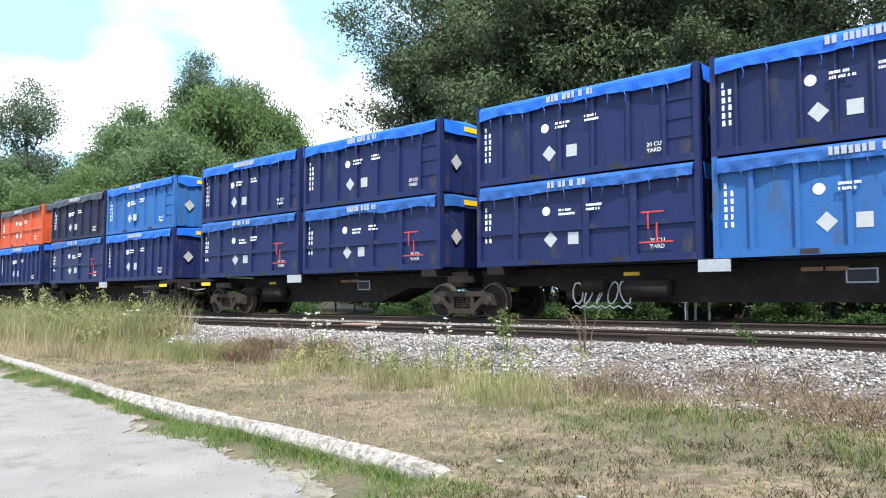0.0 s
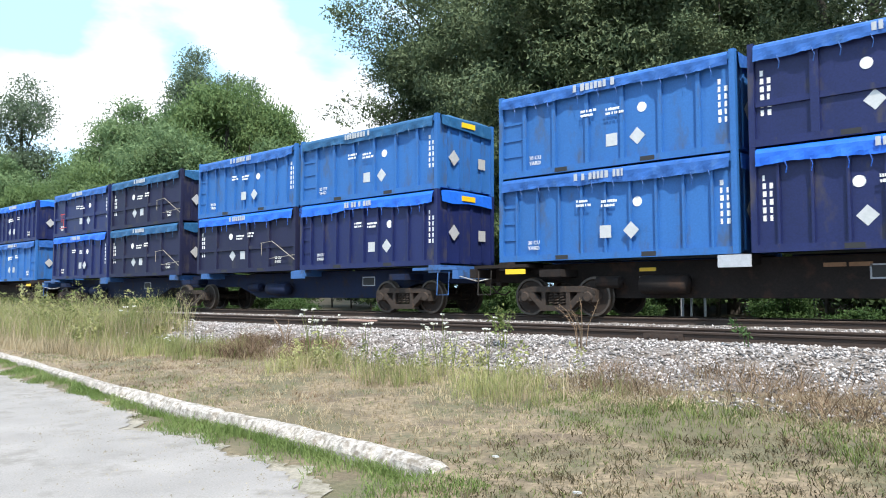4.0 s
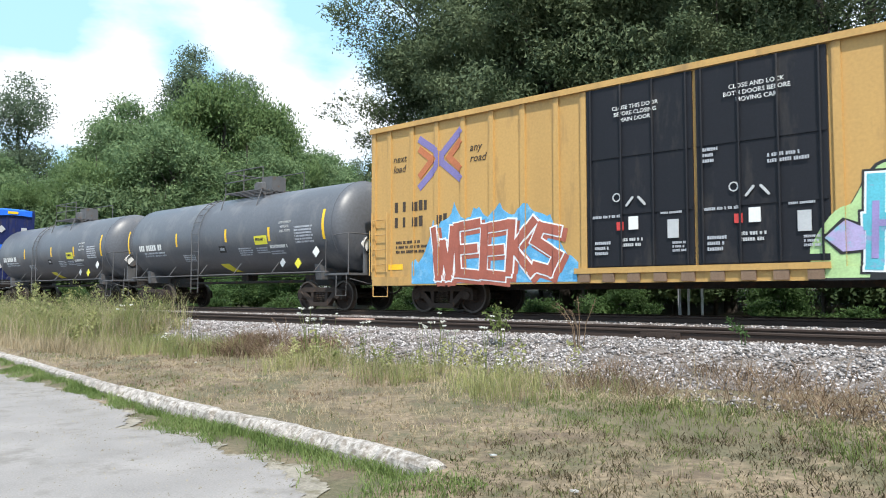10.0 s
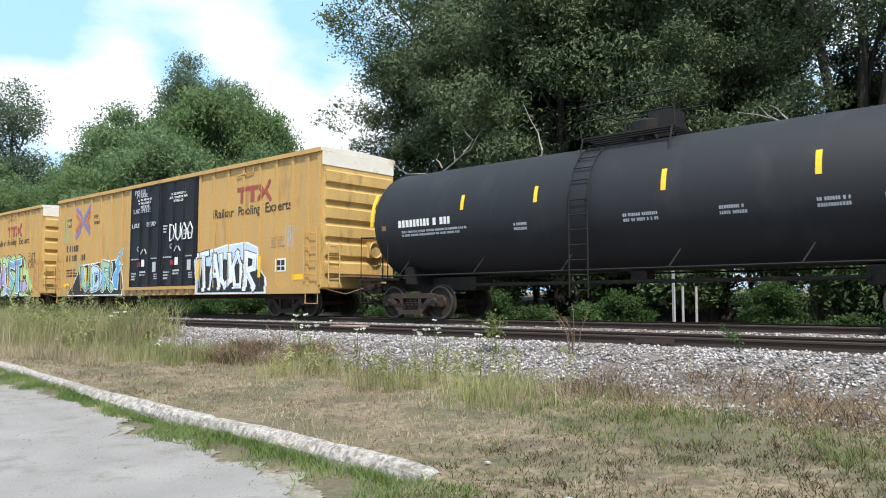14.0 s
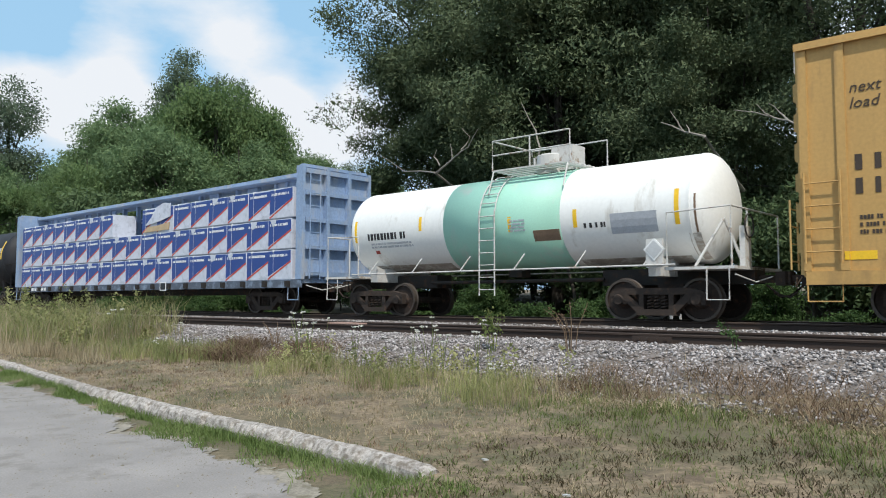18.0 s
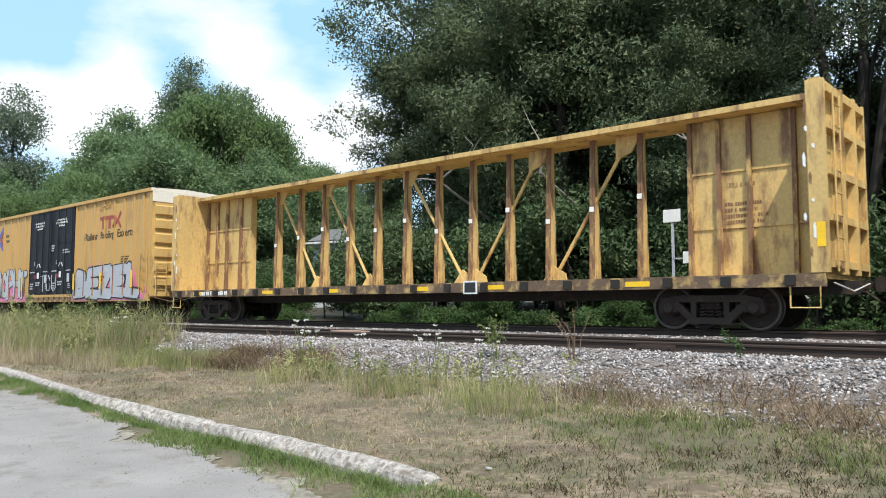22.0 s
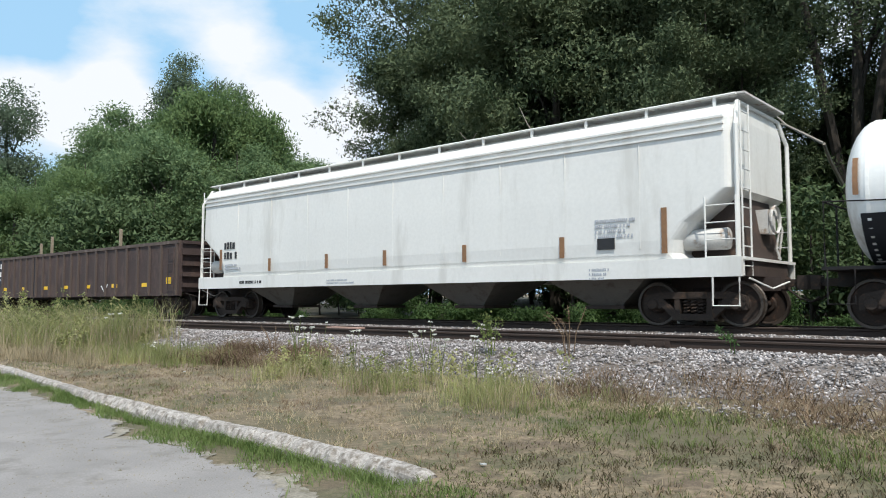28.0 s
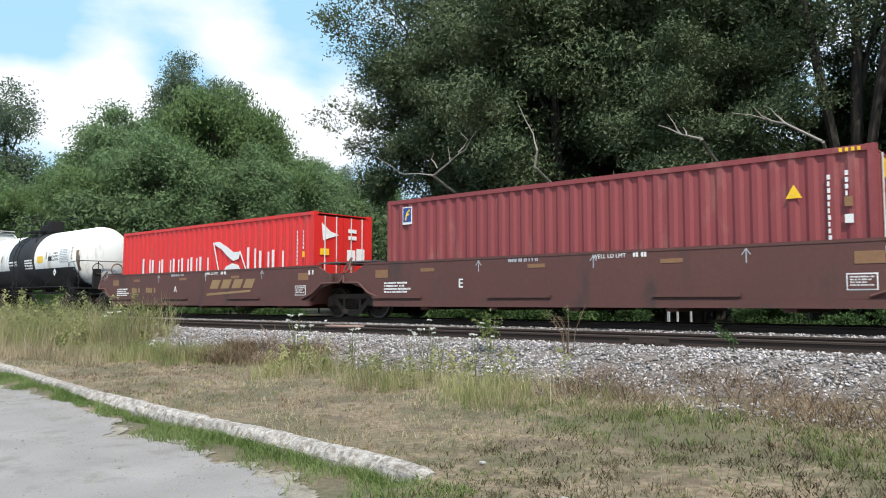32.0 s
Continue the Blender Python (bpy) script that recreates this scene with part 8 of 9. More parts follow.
upright_bars(red_box, 5.58, 2.32, 5, 0.11, M["white"], yr, 1, 102)
flat(red_box, rect(5.56, 5.66, 1.48, 1.66), M["reflect"], yr, "yellow_label")
part("door_emblem", prism(bmesh.new(), [(-0.9, 2.55), (-0.55, 2.3), (-0.2, 2.2), (-0.55, 2.1), (-0.85, 2.0)], 6.085, 6.1), M["white"], red_box)
for yv, z0, z1 in ((0.2, 2.3, 2.42), (0.2, 2.08, 2.2), (0.15, 1.4, 1.75), (0.55, 1.35, 1.8), (-0.95, 1.55, 1.75)):
    part("door_label", boxes((6.085, 6.1, yv, yv + 0.34, z0, z1)), M["white" if yv > -0.5 else "reflect"], red_box)
CARS.append((red_box, 148.8, 0.37))
maroon = shipping_container("faded maroon corrugated shipping container", MAROON_BOX)
flat(maroon, rect(-5.5, -5.15, 2.2, 2.68), M["white"], yr, "label_border")
flat(maroon, rect(-5.47, -5.18, 2.27, 2.65), WRAP_BLUE, yr - 0.007, "blue_label")
part("label_shape", strokes([[(-5.38, 2.33), (-5.32, 2.52), (-5.24, 2.58)], [(-5.36, 2.44), (-5.26, 2.47)]], 0.045, yr - 0.018, yr), M["reflect"], maroon)
upright_bars(maroon, 5.28, 2.4, 13, 0.11, M["white"], yr, 1, 103)
upright_bars(maroon, 5.58, 2.45, 4, 0.11, M["white"], yr, 1, 104)
flat(maroon, [(4.55, 2.02), (4.85, 2.02), (4.7, 2.28)], M["reflect"], yr, "warning_triangle")
flat(maroon, rect(5.56, 5.7, 1.8, 1.98), M["orange"], yr, "orange_label")
flat(maroon, rect(5.56, 5.7, 1.5, 1.66), M["white"], yr, "white_label")
part("warning_stripes", boxes(*[(5.5 + 0.1 * k, 5.55 + 0.1 * k, yr - 0.02, yr + 0.02, 2.79, 2.86) for k in range(4)]), M["reflect"], maroon)
part("door_label", boxes((6.085, 6.1, -0.7, -0.45, 2.35, 2.7)), M["reflect"], maroon)
CARS.append((maroon, 164.2, 0.37))
CARS.append((plain, CB + 1.35, 1.075 + 2 * 0.845, -1.34))


# ---- plants ----
LEAF = dict(
    oak=leaf_mat("oak_leaves", (0.031, 0.054, 0.022), (0.128, 0.163, 0.083), 0.22),
    oak2=leaf_mat("ash_leaves", (0.030, 0.050, 0.022), (0.110, 0.144, 0.077), 0.22),
    bright=leaf_mat("willow_leaves", (0.085, 0.142, 0.050), (0.170, 0.245, 0.095), 0.36),
    # mid and dark serve the distant wood: air haze is mixed into their colours
    mid=leaf_mat("maple_leaves", (0.092, 0.155, 0.068), (0.195, 0.275, 0.130), 0.36),
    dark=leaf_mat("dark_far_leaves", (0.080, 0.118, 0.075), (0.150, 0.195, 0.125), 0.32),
    shrub=leaf_mat("shrub_leaves", (0.030, 0.066, 0.020), (0.095, 0.165, 0.052), 0.4),
    under=leaf_mat("undergrowth_leaves", (0.042, 0.074, 0.030), (0.112, 0.162, 0.070), 0.3),
    grass=leaf_mat("green_grass", (0.085, 0.125, 0.032), (0.185, 0.215, 0.075), 0.3),
    weed=leaf_mat("weed_leaves", (0.150, 0.180, 0.062), (0.410, 0.400, 0.185), 0.40),
    fresh=leaf_mat("fresh_grass", (0.095, 0.150, 0.035), (0.205, 0.265, 0.095), 0.35),
    straw=leaf_mat("dry_grass", (0.250, 0.200, 0.125), (0.490, 0.408, 0.275), 0.28),
    brown=leaf_mat("dead_stalks", (0.105, 0.068, 0.042), (0.265, 0.185, 0.120), 0.15),
    flower=leaf_mat("white_flowers", (0.620, 0.620, 0.560), (0.800, 0.800, 0.750), 0.2),
)


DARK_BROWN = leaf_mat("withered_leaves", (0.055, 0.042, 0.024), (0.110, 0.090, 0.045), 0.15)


def leaf_mesh(name, centres, spread, per, size, material, seed, flat_z=0.7, droop=0.0, plain=False, hubs=None):
    """Leaves in clumps: each leaf is a small folded diamond with its own tilt."""
    r = np.random.default_rng(seed)
    n = len(centres) * per
    p = np.repeat(centres, per, axis=0) + np.clip(r.normal(0, 1, (n, 3)), -1.8, 1.8) * np.array([spread, spread, spread * flat_z])
    u = r.normal(0, 1, (n, 3))
    u[:, 2] -= droop
    u /= np.linalg.norm(u, axis=1, keepdims=True)
    up = r.normal(0, 0.7, (n, 3)) + np.array([0, 0, 1.0])
    if hubs is not None:
        # leaves of a bough face outwards and up, as they turn to the light
        away = p - np.repeat(hubs, per, axis=0) + np.array([0, 0, 0.25])
        away /= np.linalg.norm(away, axis=1, keepdims=True) + 1e-9
        up = away * 0.8 + r.normal(0, 0.55, (n, 3)) + np.array([0, 0, 0.45])
    w = np.cross(u, up)
    w /= np.linalg.norm(w, axis=1, keepdims=True) + 1e-9
    k = np.cross(w, u)
    s = size * r.uniform(0.6, 1.35, (n, 1))
    a, b = p - u * s, p + u * s
    c, d = p + w * s * 0.55 - k * s * 0.15, p - w * s * 0.55 - k * s * 0.15
    if plain:
        v = np.stack([a, b + w * s * 0.45, b - w * s * 0.45 - k * s * 0.2], 1).reshape(-1, 3)
        return big_mesh(name, v, np.arange(n * 3).reshape(-1, 3), material)
    v = np.stack([a, c, b, d], 1).reshape(-1, 3)
    i = np.arange(n)[:, None] * 4
    f = np.concatenate([i + np.array([[0, 1, 2]]), i + np.array([[0, 2, 3]])], 0)
    return big_mesh(name, v, f, material)


def crown_points(n, rx, ry, rz, cz, seed, hollow=0.45, lumps=6, rough=0.25, bough=15, taper=0.0):
    """Clump centres in a lumpy crown, thicker towards its outside."""
    r = np.random.default_rng(seed)
    d = r.normal(0, 1, (n, 3))
    d /= np.linalg.norm(d, axis=1, keepdims=True)
    dirs = r.normal(0, 1, (lumps, 3))
    dirs /= np.linalg.norm(dirs, axis=1, keepdims=True)
    bump = np.max(np.clip(d @ dirs.T, 0, 1) ** 4, axis=1)
    rad = (hollow + (1 - hollow) * r.uniform(0, 1, n) ** 0.5) * (1 - rough + rough * 1.5 * bump)
    q = d * rad[:, None] * np.array([rx, ry, rz])
    q[:, :2] *= (1 - taper * np.clip(q[:, 2:] / rz, -0.4, 1))
    # boughs: the clumps gather in sprays round a few of them, with gaps between
    hub = q[::bough]
    own = np.arange(n) % len(hub)
    big = r.uniform(0.35, 1.5, len(hub))[own, None]
    q = q * 0.08 + hub[own] * 0.92 + np.clip(r.normal(0, 1, (n, 3)), -1.7, 1.7) * np.array([1, 1, 0.42]) * rx * 0.125 * big
    q[:, 2] = np.where(q[:, 2] < 0, q[:, 2] * 0.8, q[:, 2]) + cz
    hub = hub[own]
    hub[:, 2] = np.where(hub[:, 2] < 0, hub[:, 2] * 0.8, hub[:, 2]) + cz
    return q, hub


def tree(name, label, height, rx, rz, material, n, per, leaf, seed, trunk_r=0.28, spread=0.7, low=0.3, group="", droop=0.0, hollow=0.45, rough=0.25, limbs=9, bough=15, taper=0.0, stems=0):
    t = thing(name, label, "tree", group)
    r = random.Random(seed)
    cz = height - rz
    pts, hubs = crown_points(n, rx, rx * 0.95, rz, cz, seed, hollow, 7, rough, bough, taper)
    bm = bmesh.new()
    lean = Vector((r.uniform(-0.6, 0.6), r.uniform(-0.6, 0.6), 0))
    stem = [Vector((0, 0, -0.4)), Vector((0, 0, height * 0.2)) + lean * 0.2, Vector((0, 0, height * 0.45)) + lean * 0.6, Vector((0, 0, height * 0.72)) + lean, Vector((0, 0, height * 0.93)) + lean * 1.2]
    tube(bm, stem, [trunk_r * 1.25, trunk_r * 0.95, trunk_r * 0.7, trunk_r * 0.4, trunk_r * 0.1], 9)
    for i in range(stems):
        a = 0.9 + 6.28 * i / stems
        way = Vector((math.cos(a), math.sin(a) * 0.5, 0))
        tube(bm, [Vector((0, 0, height * 0.08)), Vector((0, 0, height * 0.28)) + way * rx * 0.14, Vector((0, 0, height * 0.55)) + way * rx * 0.36, Vector((0, 0, height * 0.86)) + way * rx * 0.5], [trunk_r * 0.8, trunk_r * 0.72, trunk_r * 0.5, trunk_r * 0.15], 8)
    for i in range(limbs):
        f = low + (0.85 - low) * i / limbs
        base = Vector((0, 0, height * f)) + lean * f
        tip = Vector(pts[r.randrange(len(pts))])
        mid = base.lerp(tip, 0.5) + Vector((r.uniform(-0.5, 0.5), r.uniform(-0.5, 0.5), r.uniform(0, 0.9)))
        tube(bm, [base, mid, tip], [trunk_r * 0.42 * (1.1 - f), trunk_r * 0.26 * (1.1 - f), trunk_r * 0.07], 6)
        for _ in range(3):
            q = Vector(pts[r.randrange(len(pts))])
            if (q - mid).length < rx * 0.9:
                tube(bm, [mid, mid.lerp(q, 0.55) + Vector((0, 0, r.uniform(0, 0.4))), q], [trunk_r * 0.16, trunk_r * 0.1, trunk_r * 0.04], 5)
    part("trunk", bm, M["bark"], t)
    part("crown", leaf_mesh("crown", pts, spread, per, leaf, material, seed, 0.65, droop, True, hubs), None, t)
    return t


def put(ob, x, y, turn=0.0, size=1.0, first=False):
    m = pose(x, y, float(ground_height(x, y)) - 0.05, 0, 0, turn)
    if not first:
        ob = copy_thing(ob, m)
    ob.matrix_basis = m @ Matrix.Diagonal((size, size, size, 1))
    return ob


# tall broad-leaved trees close behind the train
oak_a = tree("oak_tree", "tall dark green oak with a dense spreading crown", 19, 7.2, 7.6, LEAF["oak"], 900, 112, 0.098, 1, 0.34, 0.42, 0.25, "broad trees behind the train")
oak_b = tree("oak_tree", "tall dark green oak with a lumpy crown", 21, 6.6, 8.8, LEAF["oak2"], 900, 112, 0.098, 2, 0.36, 0.42, 0.22, "broad trees behind the train", rough=0.32)
oak_d = tree("oak_tree", "tall oak with an open lacy crown against the sky", 24, 8.2, 10.2, LEAF["oak"], 760, 112, 0.098, 9, 0.34, 0.45, 0.25, "broad trees behind the train", hollow=0.3, rough=0.35, bough=8)
oak_c = tree("oak_tree", "dark green tree with grey-green hanging foliage", 17, 5.6, 7.4, LEAF["oak"], 760, 112, 0.095, 3, 0.26, 0.40, 0.15, "broad trees behind the train", droop=0.6)
oak_e = tree("oak_tree", "gaunt tree with several dark stems and thin foliage", 24, 7.0, 9.0, LEAF["oak2"], 400, 110, 0.10, 6, 0.24, 0.55, 0.3, "broad trees behind the train", hollow=0.25, rough=0.4, bough=6, stems=4)
put(oak_e, -6.9, 30.0, 0, 1.0, True)
put(oak_a, -18.6, 31.0, 20, 1.1, True)
put(oak_d, -25.3, 30.0, 0, 1.0, True)
put(oak_b, -13.5, 31.0, 80, 1.0, True)
put(oak_c, -17.5, 27.0, 150, 1.0, True)
for ob, x, y, a, s in ((oak_c, -10.6, 26.8, 40, 0.72), (oak_b, 2.5, 31, 260, 1.0), (oak_c, 0.5, 27.0, 100, 0.95), (oak_a, 9.0, 33, 310, 1.0),
                       (oak_b, -20.0, 38, 15, 1.0), (oak_c, -26.4, 29.6, 15, 0.92), (oak_d, -16.6, 39, 120, 0.9), (oak_c, -21.2, 27.5, 220, 0.8), (oak_b, 14, 29, 150, 1.0), (oak_c, -8.6, 36.5, 60, 0.62), (oak_c, -5.6, 35.5, 200, 0.70)):
    put(ob, x, y, a, s)

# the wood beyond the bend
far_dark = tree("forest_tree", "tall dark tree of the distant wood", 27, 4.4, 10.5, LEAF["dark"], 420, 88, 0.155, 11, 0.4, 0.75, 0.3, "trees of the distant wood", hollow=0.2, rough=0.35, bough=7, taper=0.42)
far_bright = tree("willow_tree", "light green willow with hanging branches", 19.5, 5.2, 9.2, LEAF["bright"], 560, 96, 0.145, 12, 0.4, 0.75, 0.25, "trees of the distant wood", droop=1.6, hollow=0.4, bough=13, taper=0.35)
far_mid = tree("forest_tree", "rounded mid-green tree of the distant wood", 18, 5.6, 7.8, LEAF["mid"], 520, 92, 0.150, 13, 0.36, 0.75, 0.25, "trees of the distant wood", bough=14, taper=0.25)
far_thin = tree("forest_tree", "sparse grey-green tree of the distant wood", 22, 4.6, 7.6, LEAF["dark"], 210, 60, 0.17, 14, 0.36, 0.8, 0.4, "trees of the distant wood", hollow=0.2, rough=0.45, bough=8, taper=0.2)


def at_angle(turn, reach):
    """A place at an angle to the right of the view's axis (negative: left), reach metres along the axis."""
    fw, rt = (-0.671, 0.741), (0.741, 0.671)
    a = math.tan(radians(turn)) * reach
    return fw[0] * reach + rt[0] * a, fw[1] * reach + rt[1] * a


used = set()
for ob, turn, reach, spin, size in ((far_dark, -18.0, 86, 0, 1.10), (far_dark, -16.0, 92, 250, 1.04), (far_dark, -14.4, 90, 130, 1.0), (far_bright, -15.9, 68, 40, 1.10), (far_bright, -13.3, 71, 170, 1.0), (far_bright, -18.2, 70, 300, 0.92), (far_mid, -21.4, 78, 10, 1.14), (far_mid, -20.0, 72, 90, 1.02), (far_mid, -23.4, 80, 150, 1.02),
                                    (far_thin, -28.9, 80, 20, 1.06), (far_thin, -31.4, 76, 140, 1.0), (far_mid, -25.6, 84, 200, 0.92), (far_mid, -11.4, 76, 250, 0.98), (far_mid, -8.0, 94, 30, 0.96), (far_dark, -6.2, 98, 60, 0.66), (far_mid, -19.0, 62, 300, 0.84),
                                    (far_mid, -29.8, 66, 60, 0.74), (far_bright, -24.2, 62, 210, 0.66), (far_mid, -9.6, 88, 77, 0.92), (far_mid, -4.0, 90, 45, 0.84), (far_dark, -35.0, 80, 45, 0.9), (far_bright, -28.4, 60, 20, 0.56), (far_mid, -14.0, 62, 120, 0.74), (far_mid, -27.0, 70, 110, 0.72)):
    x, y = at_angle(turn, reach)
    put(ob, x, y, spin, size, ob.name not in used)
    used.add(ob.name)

# undergrowth along the far side of the track
shrub_a = tree("shrub", "leafy green bush beside the track", 3.2, 1.7, 1.6, LEAF["shrub"], 150, 44, 0.085, 21, 0.05, 0.36, 0.1, "bushes along the track", limbs=5)
shrub_b = tree("shrub", "dark green bush beside the track", 4.6, 2.2, 2.4, LEAF["under"], 170, 36, 0.105, 22, 0.06, 0.45, 0.1, "bushes along the track", limbs=5)
shrub_c = tree("low_bush", "low bright green bush beside the track", 1.5, 1.1, 0.75, LEAF["shrub"], 70, 46, 0.075, 23, 0.03, 0.26, 0.1, "bushes along the track", limbs=4)
sr = random.Random(31)
first = {shrub_a.name, shrub_b.name, shrub_c.name}
for i in range(44):
    x = -58 + i * 1.55 + sr.uniform(-0.5, 0.5)
    ob = shrub_c if i % 3 else shrub_a
    if i > 3 and sr.random() < 0.15:
        continue
    put(ob, x, 20.6 + sr.uniform(-0.3, 0.9), sr.uniform(0, 360), sr.uniform(0.6, 0.95) if ob is shrub_c else sr.uniform(0.4, 0.6), ob.name in first)
    first.discard(ob.name)
for i in range(26):
    x = -50 + i * 2.5 + sr.uniform(-0.8, 0.8)
    if -43 < x < -30:
        continue
    put(shrub_b, x, 24.2 + sr.uniform(-0.8, 1.6), sr.uniform(0, 360), sr.uniform(0.8, 1.25), shrub_b.name in first)
    first.discard(shrub_b.name)

for i in range(34):
    put(shrub_a, -60 - i * 2.6 + sr.uniform(-0.7, 0.7), 20.6 + sr.uniform(-0.3, 1.2), sr.uniform(0, 360), sr.uniform(0.8, 1.1))

for i in range(9):
    put(shrub_a, -43.5 + i * 1.6, 23.0 + sr.uniform(-0.5, 0.8), sr.uniform(0, 360), sr.uniform(0.6, 0.8))
for i in range(2, 16):
    put(shrub_b, -33 + i * 2.9 + sr.uniform(-0.8, 0.8), 33.5 + sr.uniform(-1.5, 3), sr.uniform(0, 360), sr.uniform(1.5, 2.1))

for i in range(22):
    put(shrub_b, -42 + i * 2.2 + sr.uniform(-0.6, 0.6), 27.0 + sr.uniform(-0.9, 0.9), sr.uniform(0, 360), sr.uniform(0.6, 0.85))

for i in range(20):
    put(shrub_b, -62 + i * 4.0 + sr.uniform(-1, 1), 46.0 + sr.uniform(-3, 3), sr.uniform(0, 360), sr.uniform(1.4, 1.9))

# understorey of the distant wood
for i in range(30):
    turn = -34 + i * 1.1 + sr.uniform(-0.4, 0.4)
    x, y = at_angle(turn, sr.uniform(68, 78) if turn > -11 else sr.uniform(56, 76))
    put(shrub_b, x, y, sr.uniform(0, 360), sr.uniform(1.3, 2.0))

# bare dead limbs among the leaves
for lines in (
        ([(-19.50, 6.34), (-18.70, 6.75), (-17.88, 7.11), (-17.27, 7.67)], [(-19.50, 6.34), (-21.06, 6.54), (-22.58, 7.45)], [(-18.70, 6.75), (-18.76, 7.35)], [(-18.10, 7.01), (-17.82, 7.48), (-18.07, 7.83)], [(-19.13, 6.54), (-19.62, 6.97), (-19.50, 7.24)]),
        ([(-5.68, 5.70), (-6.59, 6.32), (-7.03, 6.50), (-8.06, 6.86)], [(-7.00, 6.48), (-7.40, 6.89)], [(-6.59, 6.32), (-6.88, 6.63), (-7.14, 6.91)]),
        ([(-8.94, 6.24), (-9.62, 6.49), (-10.26, 6.84)], [(-9.62, 6.49), (-9.79, 6.82), (-9.96, 7.14)], [(-9.37, 6.38), (-9.53, 6.68)]),
        ([(-14.77, 6.07), (-14.60, 6.63), (-14.87, 7.26), (-15.38, 8.32)], [(-14.87, 7.26), (-15.10, 7.64)])):
    fx_, fz_ = lines[0][0]
    d = thing("dead_branch", "pale bare dead branch hanging among the leaves", "branch", "dead branches", (fx_, 21.6, fz_))
    bm = bmesh.new()
    for k, line in enumerate(lines):
        pts = [Vector((a - fx_, 0.12 * math.sin(7 * a), b - fz_)) for a, b in line]
        thick = 0.045 if k == 0 else 0.03
        fine = []
        for a, b in zip(pts, pts[1:]):
            fine += [a, a.lerp(b, 0.5) + Vector((0.03 * math.sin(31 * a.x + k), 0, 0.05 * math.sin(17 * a.x + 2 * k)))]
        fine.append(pts[-1])
        tube(bm, fine, [thick * (1 - 0.75 * i / (len(fine) - 1)) for i in range(len(fine))], 6)
    tube(bm, [Vector((0, 0, 0)), Vector((-0.1, 0.9, -0.3)), Vector((-0.2, 3.5, -1.2))], [0.045, 0.05, 0.07], 6)
    part("limb", bm, M["deadwood"], d)


# ---- grass and weeds ----
def blades(name, label, pts, height, width, lean, material, seed, category="grass"):
    """Grass blades of three triangles, each leaning its own way."""
    r = np.random.default_rng(seed)
    n = len(pts)
    h = r.uniform(*height, (n, 1))
    a = r.uniform(0, 2 * np.pi, (n, 1))
    side = np.concatenate([np.cos(a), np.sin(a), np.zeros((n, 1))], 1) * r.uniform(*width, (n, 1)) * 0.5
    b = r.uniform(0, 2 * np.pi, (n, 1))
    fall = np.concatenate([np.cos(b), np.sin(b), np.zeros((n, 1))], 1) * h * r.uniform(*lean, (n, 1))
    up = np.array([[0, 0, 1.0]])
    p0, p1 = pts - side, pts + side
    m = pts + fall * 0.3 + up * h * 0.6
    p2, p3 = m - side * 0.8, m + side * 0.8
    p4 = pts + fall + up * h * (1 - 0.25 * r.uniform(0, 1, (n, 1)))
    v = np.stack([p0, p1, p2, p3, p4], 1).reshape(-1, 3)
    i = np.arange(n)[:, None] * 5
    f = np.concatenate([i + np.array([[0, 1, 3]]), i + np.array([[0, 3, 2]]), i + np.array([[2, 3, 4]])], 0)
    return tagged(new(name, big_mesh(name, v, f, material)), label, category, kind="stuff")


def scatter(n, x0, x1, y0, y1, keep=None, seed=0, lift=-0.01):
    r = np.random.default_rng(seed)
    x, y = r.uniform(x0, x1, n), r.uniform(y0, y1, n)
    ok = np.ones(n, bool) if keep is None else keep(x, y, r.uniform(0, 1, n))
    x, y = x[ok], y[ok]
    z = np.where((y > 9.05) & (y < 19.3), np.interp(y, BY, BZ), ground_height(x, y))
    return np.stack([x, y, z + lift], -1)


def patch(x, y):
    """Where the lawn is greener."""
    return 0.5 + 0.25 * np.sin(x * 0.9 + 1.3 * np.sin(y * 0.8)) + 0.25 * np.sin(y * 1.9 + x * 0.45 + 2)


def bare(x, y):
    """Where the soil shows between the tufts."""
    return np.clip(1.6 * np.sin(x * 1.15 + 2.1 * np.sin(y * 1.3)) * np.sin(y * 2.6 + 1.7 * np.sin(x * 0.7)) - 0.2, 0, 1)


def on_lawn(x, y):
    return (y > kerb_line(x) + 0.02) | (x > -4.12)


def tufts(n, per, spread, x0, x1, y0, y1, keep, seed):
    """Blades that stand together in tufts."""
    c = scatter(n, x0, x1, y0, y1, keep, seed)
    p = np.repeat(c, per, axis=0)
    p[:, :2] += np.random.default_rng(seed + 1).normal(0, spread, (len(p), 2))
    p[:, 2] = np.where((p[:, 1] > 9.05) & (p[:, 1] < 19.3), np.interp(p[:, 1], BY, BZ), ground_height(p[:, 0], p[:, 1])) - 0.01
    return p


def mown(x, y, u):
    return on_lawn(x, y) & (y > lot_edge(x) + 0.1)


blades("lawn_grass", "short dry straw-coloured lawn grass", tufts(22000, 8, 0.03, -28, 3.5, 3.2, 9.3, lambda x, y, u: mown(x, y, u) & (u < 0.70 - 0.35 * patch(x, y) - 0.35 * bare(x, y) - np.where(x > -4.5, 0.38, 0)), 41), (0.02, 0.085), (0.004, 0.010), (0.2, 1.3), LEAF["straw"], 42)
